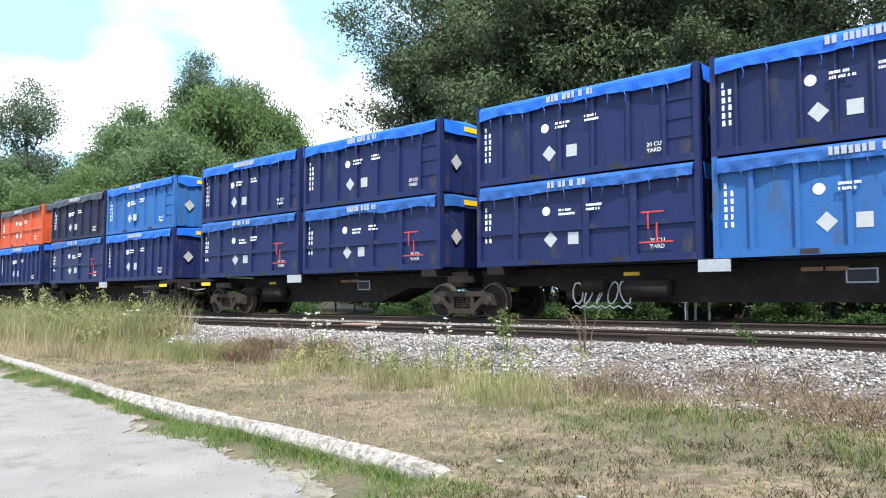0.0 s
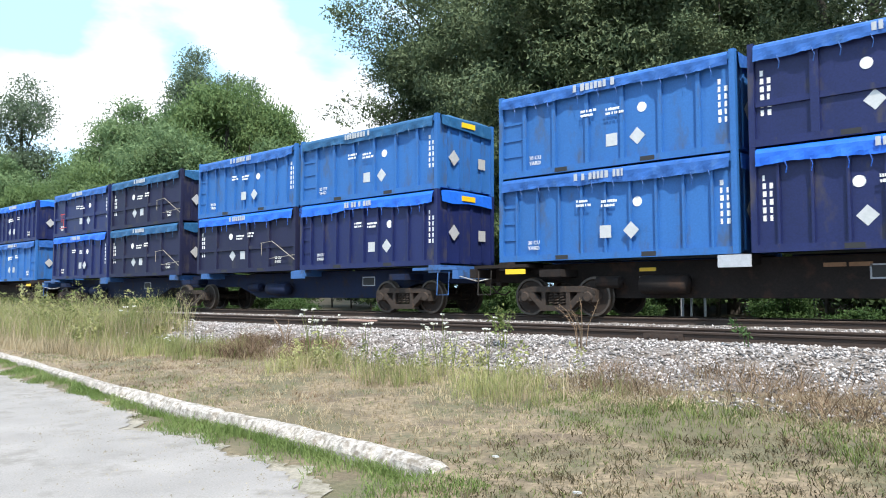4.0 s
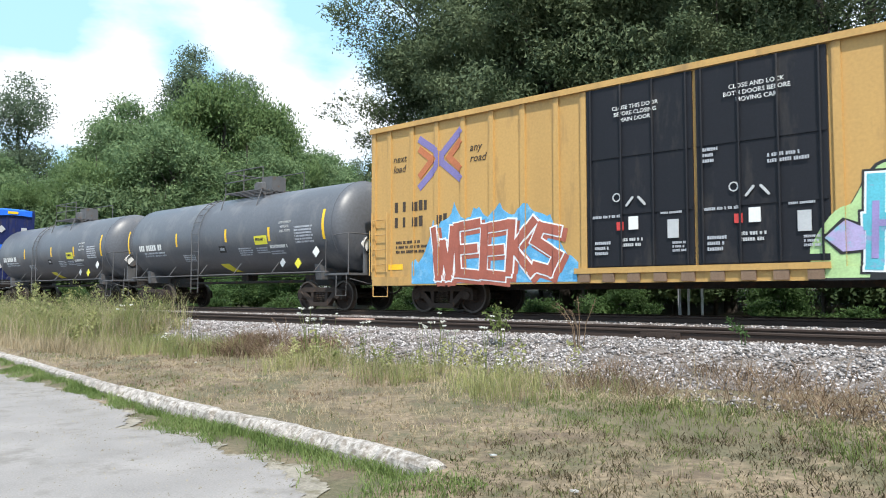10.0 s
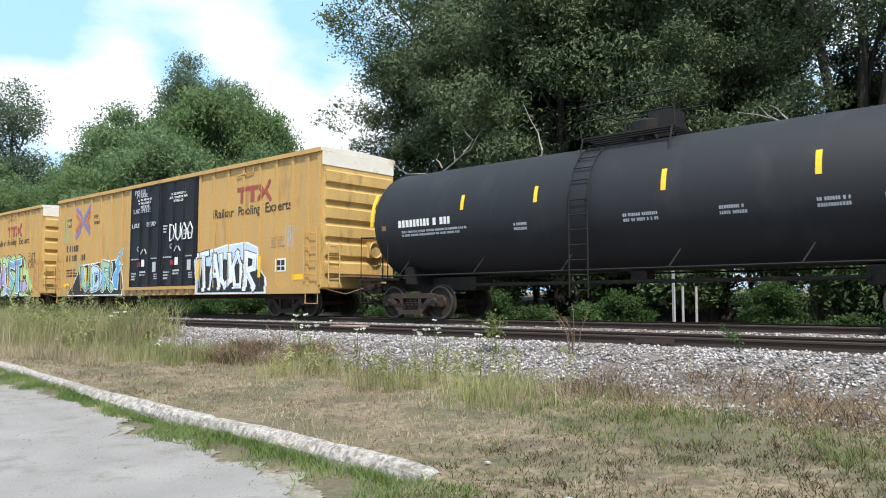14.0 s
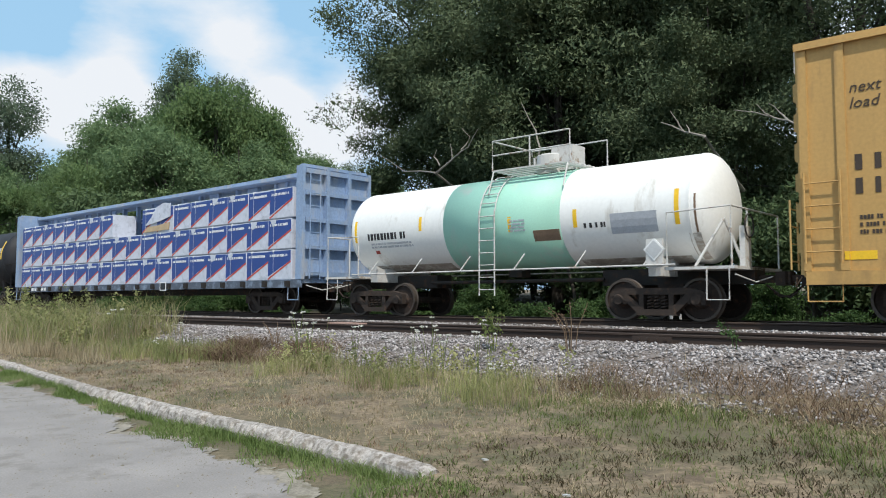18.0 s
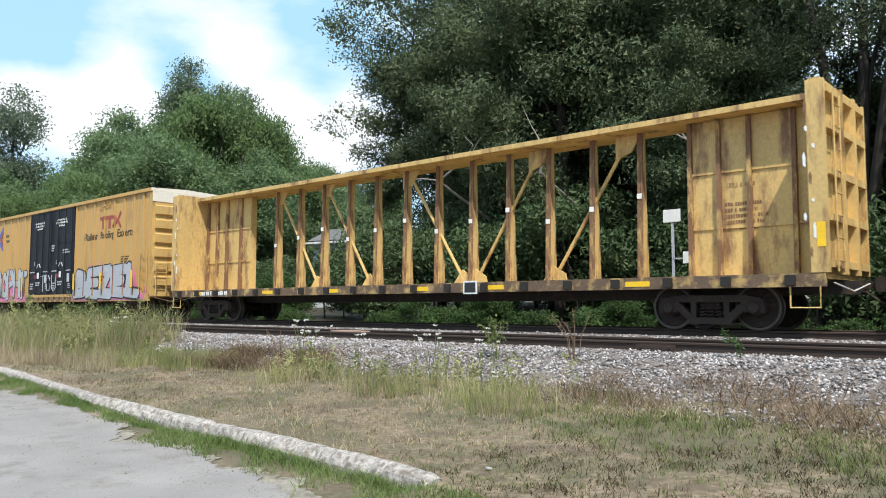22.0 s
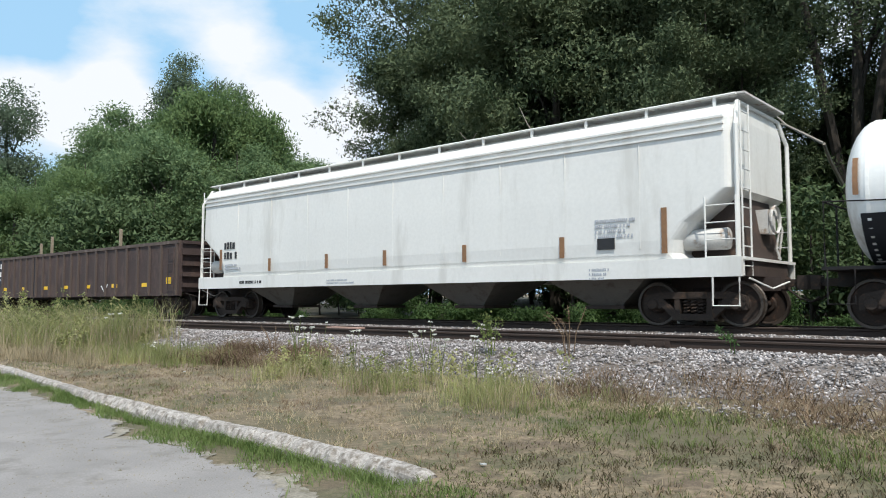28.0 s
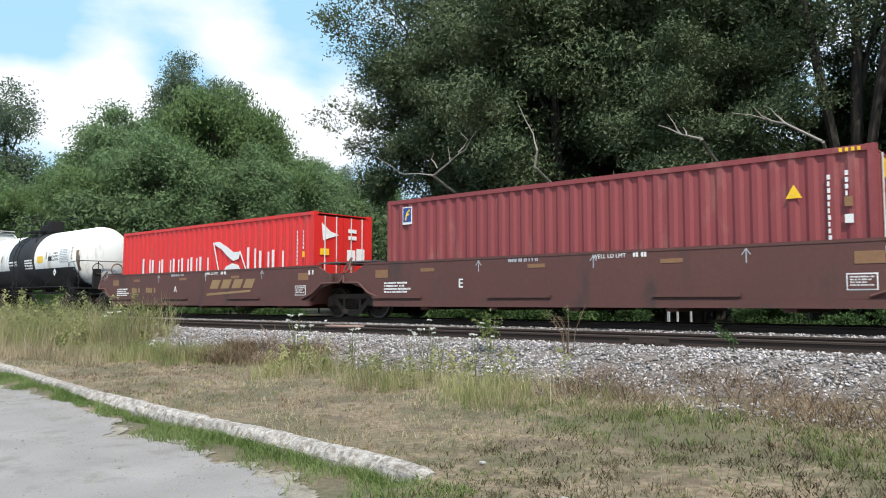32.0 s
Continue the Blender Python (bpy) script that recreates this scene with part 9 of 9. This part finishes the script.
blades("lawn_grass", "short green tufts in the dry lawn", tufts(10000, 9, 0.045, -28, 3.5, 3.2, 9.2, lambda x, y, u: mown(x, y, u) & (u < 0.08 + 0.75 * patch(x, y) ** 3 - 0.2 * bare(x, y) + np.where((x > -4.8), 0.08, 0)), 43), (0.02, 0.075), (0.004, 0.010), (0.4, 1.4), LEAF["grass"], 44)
vx = rng.uniform(-30, -3.6, 60000)
vu = rng.uniform(0, 1, 60000)
vy = lot_edge(vx) - 0.05 + (kerb_line(vx) - 0.20 - lot_edge(vx) + 0.05) * vu
thick = 0.05 + 0.75 * vu ** 1.6 + 0.45 * np.sin(vx * 2.3 + 2 * vu) * np.sin(vx * 0.7 + 1) + 0.25 * np.sin(vx * 6.1 + vu * 5)
sel = rng.uniform(0, 1, 60000) < thick
blades("verge_grass", "fresh green grass between pavement and kerb", np.stack([vx, vy, ground_height(vx, vy) + 0.004], -1)[sel], (0.02, 0.095), (0.004, 0.010), (0.3, 1.2), LEAF["fresh"], 46)
fx_ = rng.uniform(-17, -4.35, 9000)
fy_ = kerb_line(fx_) - 0.235 - rng.exponential(0.05, 9000)
lush = rng.uniform(0, 1, 9000) < (0.55 + 0.5 * np.sin(fx_ * 1.7 + 0.6) * np.sin(fx_ * 0.63) + 0.25 * np.sin(fx_ * 7.3)) * np.where(fx_ < -8.5, 0.5, 1.0)
blades("verge_grass", "longer green grass against the face of the kerb", np.stack([fx_, fy_, ground_height(fx_, fy_) + 0.004], -1)[lush], (0.05, 0.15), (0.004, 0.010), (0.2, 1.0), LEAF["fresh"], 146)
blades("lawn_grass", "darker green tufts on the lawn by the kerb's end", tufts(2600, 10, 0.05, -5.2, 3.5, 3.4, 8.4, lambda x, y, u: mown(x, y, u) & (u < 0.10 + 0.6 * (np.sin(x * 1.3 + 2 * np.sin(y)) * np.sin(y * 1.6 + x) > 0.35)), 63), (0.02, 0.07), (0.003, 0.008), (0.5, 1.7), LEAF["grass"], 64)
blades("lawn_grass", "dead brown tufts in the lawn", tufts(9000, 8, 0.05, -26, 3.5, 3.4, 9.2, lambda x, y, u: mown(x, y, u) & (u < 0.9 * bare(x, y)), 65), (0.02, 0.08), (0.004, 0.010), (0.4, 1.5), LEAF["brown"], 66)
# dark brown tufts past the kerb's end, denser beyond x = -3.2
blades("lawn_grass", "dark brown tufts on the lawn by the kerb's end", tufts(3000, 10, 0.06, -4.5, 3.5, 3.3, 8.6, lambda x, y, u: mown(x, y, u) & (u < 0.2 + 0.7 * (np.sin(x * 1.9 - y * 1.1) * np.sin(y * 2.1 + x * 0.5) > np.where(x > -3.2, -0.45, 0.0))), 67), (0.02, 0.075), (0.005, 0.012), (0.5, 1.7), DARK_BROWN, 68)
# tall grass and weeds near the ballast
hr = np.random.default_rng(90)
herb = []
for k in range(64):
    x, y = -18.6 - hr.exponential(5.0), hr.uniform(7.9, 10.3)
    top = hr.uniform(0.5, 1.45) * np.clip((-17.2 - x) * 0.35, 0.35, 1)
    z = float(np.interp(y, BY, BZ)) if y > 9.05 else float(ground_height(x, y))
    lean = hr.normal(0, 0.12, 2)
    for f in np.linspace(0.12, 1.0, 9):
        herb.append((x + lean[0] * f + hr.normal(0, 0.05), y + lean[1] * f + hr.normal(0, 0.05), z + top * f))
tagged(new("leafy_weeds", leaf_mesh("leafy_weeds", np.array(herb), 0.065, 9, 0.05, LEAF["weed"], 91)), "tall leafy yellow-green weeds among the grass", "weeds", kind="stuff")
herb = []
for k in range(34):
    x, y = (-10.7 + hr.normal(0, 0.45), hr.uniform(7.9, 9.3)) if k < 16 else (-7.4 + hr.normal(0, 0.8), hr.uniform(8.0, 9.3))
    top = hr.uniform(0.25, 0.6)
    z = float(np.interp(y, BY, BZ)) if y > 9.05 else float(ground_height(x, y))
    for f in np.linspace(0.15, 1.0, 7):
        herb.append((x + hr.normal(0, 0.03), y + hr.normal(0, 0.03), z + top * f))
tagged(new("leafy_weeds", leaf_mesh("leafy_weeds", np.array(herb), 0.04, 8, 0.03, LEAF["weed"], 92)), "knee-high leafy weeds at the ballast toe", "weeds", kind="stuff")
wild = lambda x, y: np.clip(0.12 + (-17.6 - x) * 0.40, 0, 1) * np.clip(1.25 - abs(y - 8.9) * 0.42, 0, 1) * (0.45 + 0.55 * (np.sin(x * 2.2 + y * 1.3) > -0.2))
blades("tall_grass", "head-high green grass at the edge of the ballast", tufts(1500, 20, 0.10, -42, -15.4, 7.4, 10.6, lambda x, y, u: u < wild(x, y), 47), (0.35, 1.30), (0.005, 0.012), (0.1, 0.6), LEAF["weed"], 48, "tall grass")
blades("tall_grass", "tall dry grass at the edge of the ballast", tufts(820, 18, 0.12, -44, -14.5, 7.0, 10.6, lambda x, y, u: u < wild(x, y) * 0.8 + 0.05, 49), (0.3, 1.25), (0.005, 0.013), (0.1, 0.7), LEAF["straw"], 50, "tall grass")
blades("tall_grass", "dry yellow grass in front of the tall weeds", tufts(900, 12, 0.09, -30, -15.5, 6.9, 8.2, lambda x, y, u: u < 0.7 * np.clip((-15.0 - x) * 0.4, 0, 1), 247), (0.12, 0.42), (0.005, 0.012), (0.1, 0.8), LEAF["straw"], 248, "tall grass")
blades("tall_grass", "waist-high mixed weeds running out along the ballast", tufts(620, 12, 0.10, -19.0, -13.4, 7.7, 9.5, lambda x, y, u: u < 0.75 * np.clip((-13.0 - x) * 0.3, 0.1, 1), 147), (0.10, 0.42), (0.006, 0.014), (0.1, 0.7), LEAF["weed"], 148, "tall grass")
belt = lambda x, y: np.exp(-((y - 8.25 + 0.06 * (x + 7)) / 0.62) ** 2) * np.clip((x + 9.6) * 1.2, 0, 1) * np.clip((-4.6 - x) * 0.9, 0, 1)
clump = lambda x, y: 1.1 * np.exp(-((x + 10.6) / 0.55) ** 2 - ((y - 8.5) / 0.75) ** 2) + belt(x, y) * (0.45 + 0.35 * np.sin(x * 3.1 + y)) + 0.5 * np.exp(-((x + 6.1) / 0.5) ** 2 - ((y - 7.9) / 0.5) ** 2)
blades("weed_clump", "knee-high green weeds at the ballast toe", tufts(1300, 14, 0.055, -12.2, -4.2, 7.2, 9.7, lambda x, y, u: u < clump(x, y), 51), (0.08, 0.42), (0.004, 0.010), (0.1, 0.6), LEAF["weed"], 52, "weeds")
blades("weed_clump", "dry stalks among the weeds at the ballast toe", tufts(1300, 9, 0.08, -12.8, -3.6, 7.2, 9.7, lambda x, y, u: u < 0.06 + 0.45 * clump(x, y), 53), (0.08, 0.44), (0.004, 0.009), (0.1, 0.9), LEAF["straw"], 54, "weeds")
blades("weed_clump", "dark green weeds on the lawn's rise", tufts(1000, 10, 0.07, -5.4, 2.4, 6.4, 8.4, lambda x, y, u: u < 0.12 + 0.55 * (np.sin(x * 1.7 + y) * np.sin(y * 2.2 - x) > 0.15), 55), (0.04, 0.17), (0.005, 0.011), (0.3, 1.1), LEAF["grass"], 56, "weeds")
blades("dead_brush", "brown dead stalks and twigs on the slope", scatter(9000, -15.4, -11.4, 8.5, 10.1, lambda x, y, u: u < 0.35 + 0.6 * (np.sin(x * 3 + y * 2) > -0.3), 57), (0.10, 0.34), (0.004, 0.011), (0.9, 2.6), LEAF["brown"], 58, "dead brush")
blades("dead_brush", "brown dead stalks at the foot of the ballast", scatter(7000, -5.8, 2.0, 8.3, 10.0, lambda x, y, u: u < 0.25 + 0.6 * (np.sin(x * 2.4 + y * 3) > -0.2), 59), (0.06, 0.36), (0.004, 0.010), (0.5, 1.9), LEAF["brown"], 60, "dead brush")
blades("dead_brush", "flattened pale straw at the foot of the ballast", scatter(5200, -6.4, 1.5, 7.9, 9.5, lambda x, y, u: u < 0.2 + 0.8 * (np.sin(x * 1.9 + y * 2) > 0.0), 163), (0.05, 0.14), (0.005, 0.011), (1.5, 3.2), LEAF["straw"], 164, "dead brush")
blades("bank_grass", "low green growth behind the train", scatter(9000, -60, 4, 18.9, 21.5, None, 61), (0.05, 0.32), (0.015, 0.04), (0.2, 0.9), LEAF["shrub"], 62, "weeds")


def wild_carrot(seed, tall):
    """A thin branching stalk with flat white flower heads."""
    w = thing("wild_carrot", "wild carrot stalk with flat white flower heads", "wildflower", "wild carrots by the ballast")
    r = random.Random(seed)
    bm = bmesh.new()
    tops = []
    for k in range(r.randint(2, 3)):
        a = r.uniform(0, 6.28)
        h = tall * r.uniform(0.65, 1.0)
        d = Vector((math.cos(a), math.sin(a), 0)) * tall * r.uniform(0.08, 0.28)
        tip = d + Vector((0, 0, h))
        tube(bm, [(0, 0, -0.03), d * 0.3 + Vector((0, 0, h * 0.5)), tip], [0.006, 0.005, 0.003], 5)
        tops.append(tip)
    part("stalk", bm, LEAF["grass"], w)
    for tip in tops:
        s = r.uniform(0.010, 0.024)
        pts = np.array([tip]) + np.random.default_rng(seed + int(tip.z * 1000)).normal(0, 1, (11, 3)) * np.array([s, s, s * 0.25])
        tagged(part("flower_head", leaf_mesh("flower_head", pts, 0.007, 4, 0.013, LEAF["flower"], seed), None, w), kind="stuff")
    return w


carrots = [wild_carrot(71 + k, h) for k, h in enumerate((0.75, 0.95, 0.6, 1.15))]
fr = random.Random(9)
spots = [(-11.5, 9.0, 1.0), (-11.8, 9.1, 0.9), (-11.2, 9.0, 0.9), (-10.7, 8.9, 0.92), (-10.95, 8.7, 0.65), (-10.4, 8.8, 0.45), (-10.6, 8.5, 0.4), (-8.15, 9.0, 0.95), (-8.35, 9.1, 0.9), (-8.5, 8.9, 0.8), (-7.95, 9.0, 0.75), (-8.4, 8.8, 0.6), (-9.95, 9.0, 0.8), (-9.6, 8.8, 0.45),
         (-8.8, 8.5, 0.35), (-7.2, 9.2, 0.95), (-7.25, 9.0, 0.75), (-6.85, 8.7, 0.45), (-6.5, 8.4, 0.4), (-9.2, 8.2, 0.4), (-18.7, 9.0, 1.0), (-15.9, 9.2, 0.75), (-16.3, 8.8, 0.4), (-17.6, 8.4, 0.4), (-15.5, 8.3, 0.35), (-13.6, 8.9, 0.5)]
for i, (x, y, tall) in enumerate(spots):
    base = carrots[i % 4]
    m = pose(x, y, float(np.interp(y, BY, BZ)) if y > 9.05 else float(ground_height(x, y)), 0, 0, fr.uniform(0, 360))
    k = tall / (0.75, 0.95, 0.6, 1.15)[i % 4]
    ob = base if i < 4 else copy_thing(base, m)
    ob.matrix_basis = m @ Matrix.Diagonal((k, k, k, 1))


def tall_weed(label, n, h, x, y, seed, material, leafy):
    w = thing("tall_weed", label, "weed", "tall weeds by the track", (x, y, float(np.interp(y, BY, BZ)) - 0.02))
    r = random.Random(seed)
    bm = bmesh.new()
    pts = []
    for k in range(n):
        a, b = r.uniform(-0.25, 0.25), r.uniform(-0.12, 0.12)
        hh = h * r.uniform(0.7, 1.0)
        p = [Vector((a * 0.3, b * 0.3, 0)), Vector((a * 0.5, b * 0.5, hh * 0.5)), Vector((a * 1.2 - 0.05, b, hh * 0.85)), Vector((a * 1.7 - 0.12, b, hh))]
        tube(bm, p, [0.008, 0.007, 0.005, 0.003], 5)
        pts += [list(p[1].lerp(p[3], u)) for u in (0.1, 0.3, 0.5, 0.7, 0.9)]
    tagged(part("stem", bm, material, w), kind="stuff")
    tagged(part("foliage" if leafy else "seed_head", leaf_mesh("leaves", np.array(pts), 0.045 if leafy else 0.02, 9 if leafy else 5, 0.03 if leafy else 0.014, material, seed), None, w), kind="stuff")
    return w


tall_weed("leafy weed with small pale flowers standing in the ballast", 5, 0.85, -8.05, 10.4, 81, LEAF["grass"], True)
tall_weed("dry bent grass stalks standing in the ballast", 6, 0.85, -6.65, 10.6, 82, LEAF["brown"], False)
tall_weed("small green weed beside the near rail", 2, 0.45, -4.25, 11.2, 83, LEAF["shrub"], True)
tall_weed("reddish dry dock standing on the slope", 4, 0.75, -13.1, 9.6, 84, LEAF["brown"], False)

# ---- small things by the track ----
ply = thing("scrap_board", "weathered pinkish board lying between the rails", "board", "", (-14.0, Y_N - 0.2, RAIL_N - 0.02))
part("board", boxes((-0.55, 0.55, -0.14, 0.14, 0, 0.03)), mat("bleached_board", (0.42, 0.27, 0.22), 0.9, var=0.2), ply)
old_tie = thing("old_tie", "dark rotten tie end lying in the ballast", "tie", "", (-4.02, 11.08, 0.63))
bm = bmesh.new()
rr = random.Random(77)
cuts = []
for i in range(7):
    u = -0.27 + 0.54 * i / 6
    k = 0.75 if i in (0, 6) else 1.0
    cuts.append([bm.verts.new((u + rr.uniform(-0.03, 0.03), a * k + rr.uniform(-0.02, 0.02), b * k + rr.uniform(-0.025, 0.02))) for a, b in ((-0.13, -0.06), (-0.12, 0.09), (-0.05, 0.14), (0.06, 0.13), (0.13, 0.07), (0.13, -0.06))])
for a, b in zip(cuts, cuts[1:]):
    for j in range(6):
        bm.faces.new((a[j], a[(j + 1) % 6], b[(j + 1) % 6], b[j]))
bm.faces.new(cuts[0][::-1])
bm.faces.new(cuts[-1])
part("timber", bm, M["tie"], old_tie)
for x, y in ((-4.19, 5.29), (-3.01, 4.72), (-12.96, 7.58)):
    lt = thing("litter", "scrap of white paper on the lawn", "litter", "litter on the lawn", (x, y, float(ground_height(x, y)) + 0.02))
    part("scrap", prism(bmesh.new(), [(-0.028, -0.012), (0.0, 0.02), (0.034, 0.01), (0.012, -0.02)], 0.0, 0.012, "z"), M["silver"], lt)
for x, m, r_ in ((-8.84, "silver", 0.034), (-8.47, "silver", 0.034), (-9.08, "grey", 0.032)):
    b = thing("marker_pipe", ("whitish" if m == "silver" else "grey") + " upright pipe beyond the track", "pipe", "marker pipes", (x, 19.5, 0.3))
    part("pipe", prism(bmesh.new(), disc(0, 0, r_, 12), 0.0, 1.62, "z"), M[m], b)
sg = thing("track_sign", "small weathered white sign on a grey post", "sign", "", (-9.33, 20.0, 0.40))
part("post", boxes((-0.03, 0.03, -0.03, 0.03, 0, 3.7)), M["grey"], sg)
part("arm", boxes((0.0, 0.5, -0.03, 0.0, 2.42, 2.46)), M["grey"], sg)
part("plate", boxes((-0.25, 0.25, -0.05, -0.032, 3.45, 3.80)), M["white"], sg)
part("plate", boxes((0.3, 0.58, -0.05, -0.032, 2.3, 2.62)), M["white"], sg)

# ---- a house behind the trees ----
house = thing("house", "pale grey house with a low roof behind the trees", "house", "", (-42.9, 36.7, float(ground_height(-42.9, 36.7)) - 0.1))
house.rotation_euler.z = radians(12)
house.scale = (0.5, 0.7, 0.70)
SIDING = mat("pale_grey_siding", (0.50, 0.51, 0.52), 0.7, var=0.08, scale=2)
ROOFING = mat("grey_shingles", (0.13, 0.125, 0.125), 0.9, var=0.2, scale=4)
PANE = mat("dark_window_glass", (0.03, 0.035, 0.04), 0.1, var=0.1)
part("wall", boxes((-4.5, 4.5, 0, 6, 0, 7.2)), SIDING, house)
part("roof", prism(bmesh.new(), [(-0.6, 7.15), (6.6, 7.15), (3.0, 8.7)], -5.0, 5.0), ROOFING, house)
for z in (4.2, 5.4):
    part("siding_course", boxes((-4.5, 4.5, -0.03, -0.002, z, z + 0.06)), M["white"], house)
for x in (-2.8, -0.4, 2.2):
    wdw = part("window", boxes((x - 0.7, x + 0.7, -0.06, -0.004, 4.7, 6.5)), M["white"], house)
    part("pane", boxes((x - 0.6, x - 0.04, -0.09, -0.062, 4.8, 6.4)), PANE, wdw)
    part("pane", boxes((x + 0.04, x + 0.6, -0.09, -0.062, 4.8, 6.4)), PANE, wdw)
part("porch_roof", boxes((-4.7, 4.7, -1.6, -0.1, 6.75, 6.9)), M["white"], house)
for x in (-4.5, 0, 4.5):
    part("porch_post", boxes((x - 0.06, x + 0.06, -1.5, -1.38, 0, 6.74)), M["white"], house)


# ---- the train rolls ----
def motions():
    for ob, *place in CARS:
        s, z, y = (*place, 0.0, 0.0)[:3]
        walk(ob, [(t, pose(s - gone(t), Y_T + y, RAIL_T + z)) for t in range(0, 33, 2)])
    # the wheelsets turn with the way gone; those on the same side of their trucks turn alike
    for s, sets in WHEELS.items():
        walk(sets[0], [(k / FPS, pose(s * AXLE, 0, WHEEL_R, 0, math.degrees(-(gone(k / FPS) - gone(0)) / WHEEL_R) % 360, 0)) for k in range(0, 32 * FPS + 1)])
        keys = sets[0].animation_data
        for other in sets[1:]:
            other.rotation_mode = "QUATERNION"
            mine = other.animation_data_create()
            mine.action = keys.action
            mine.action_slot = keys.action_slot


motions()
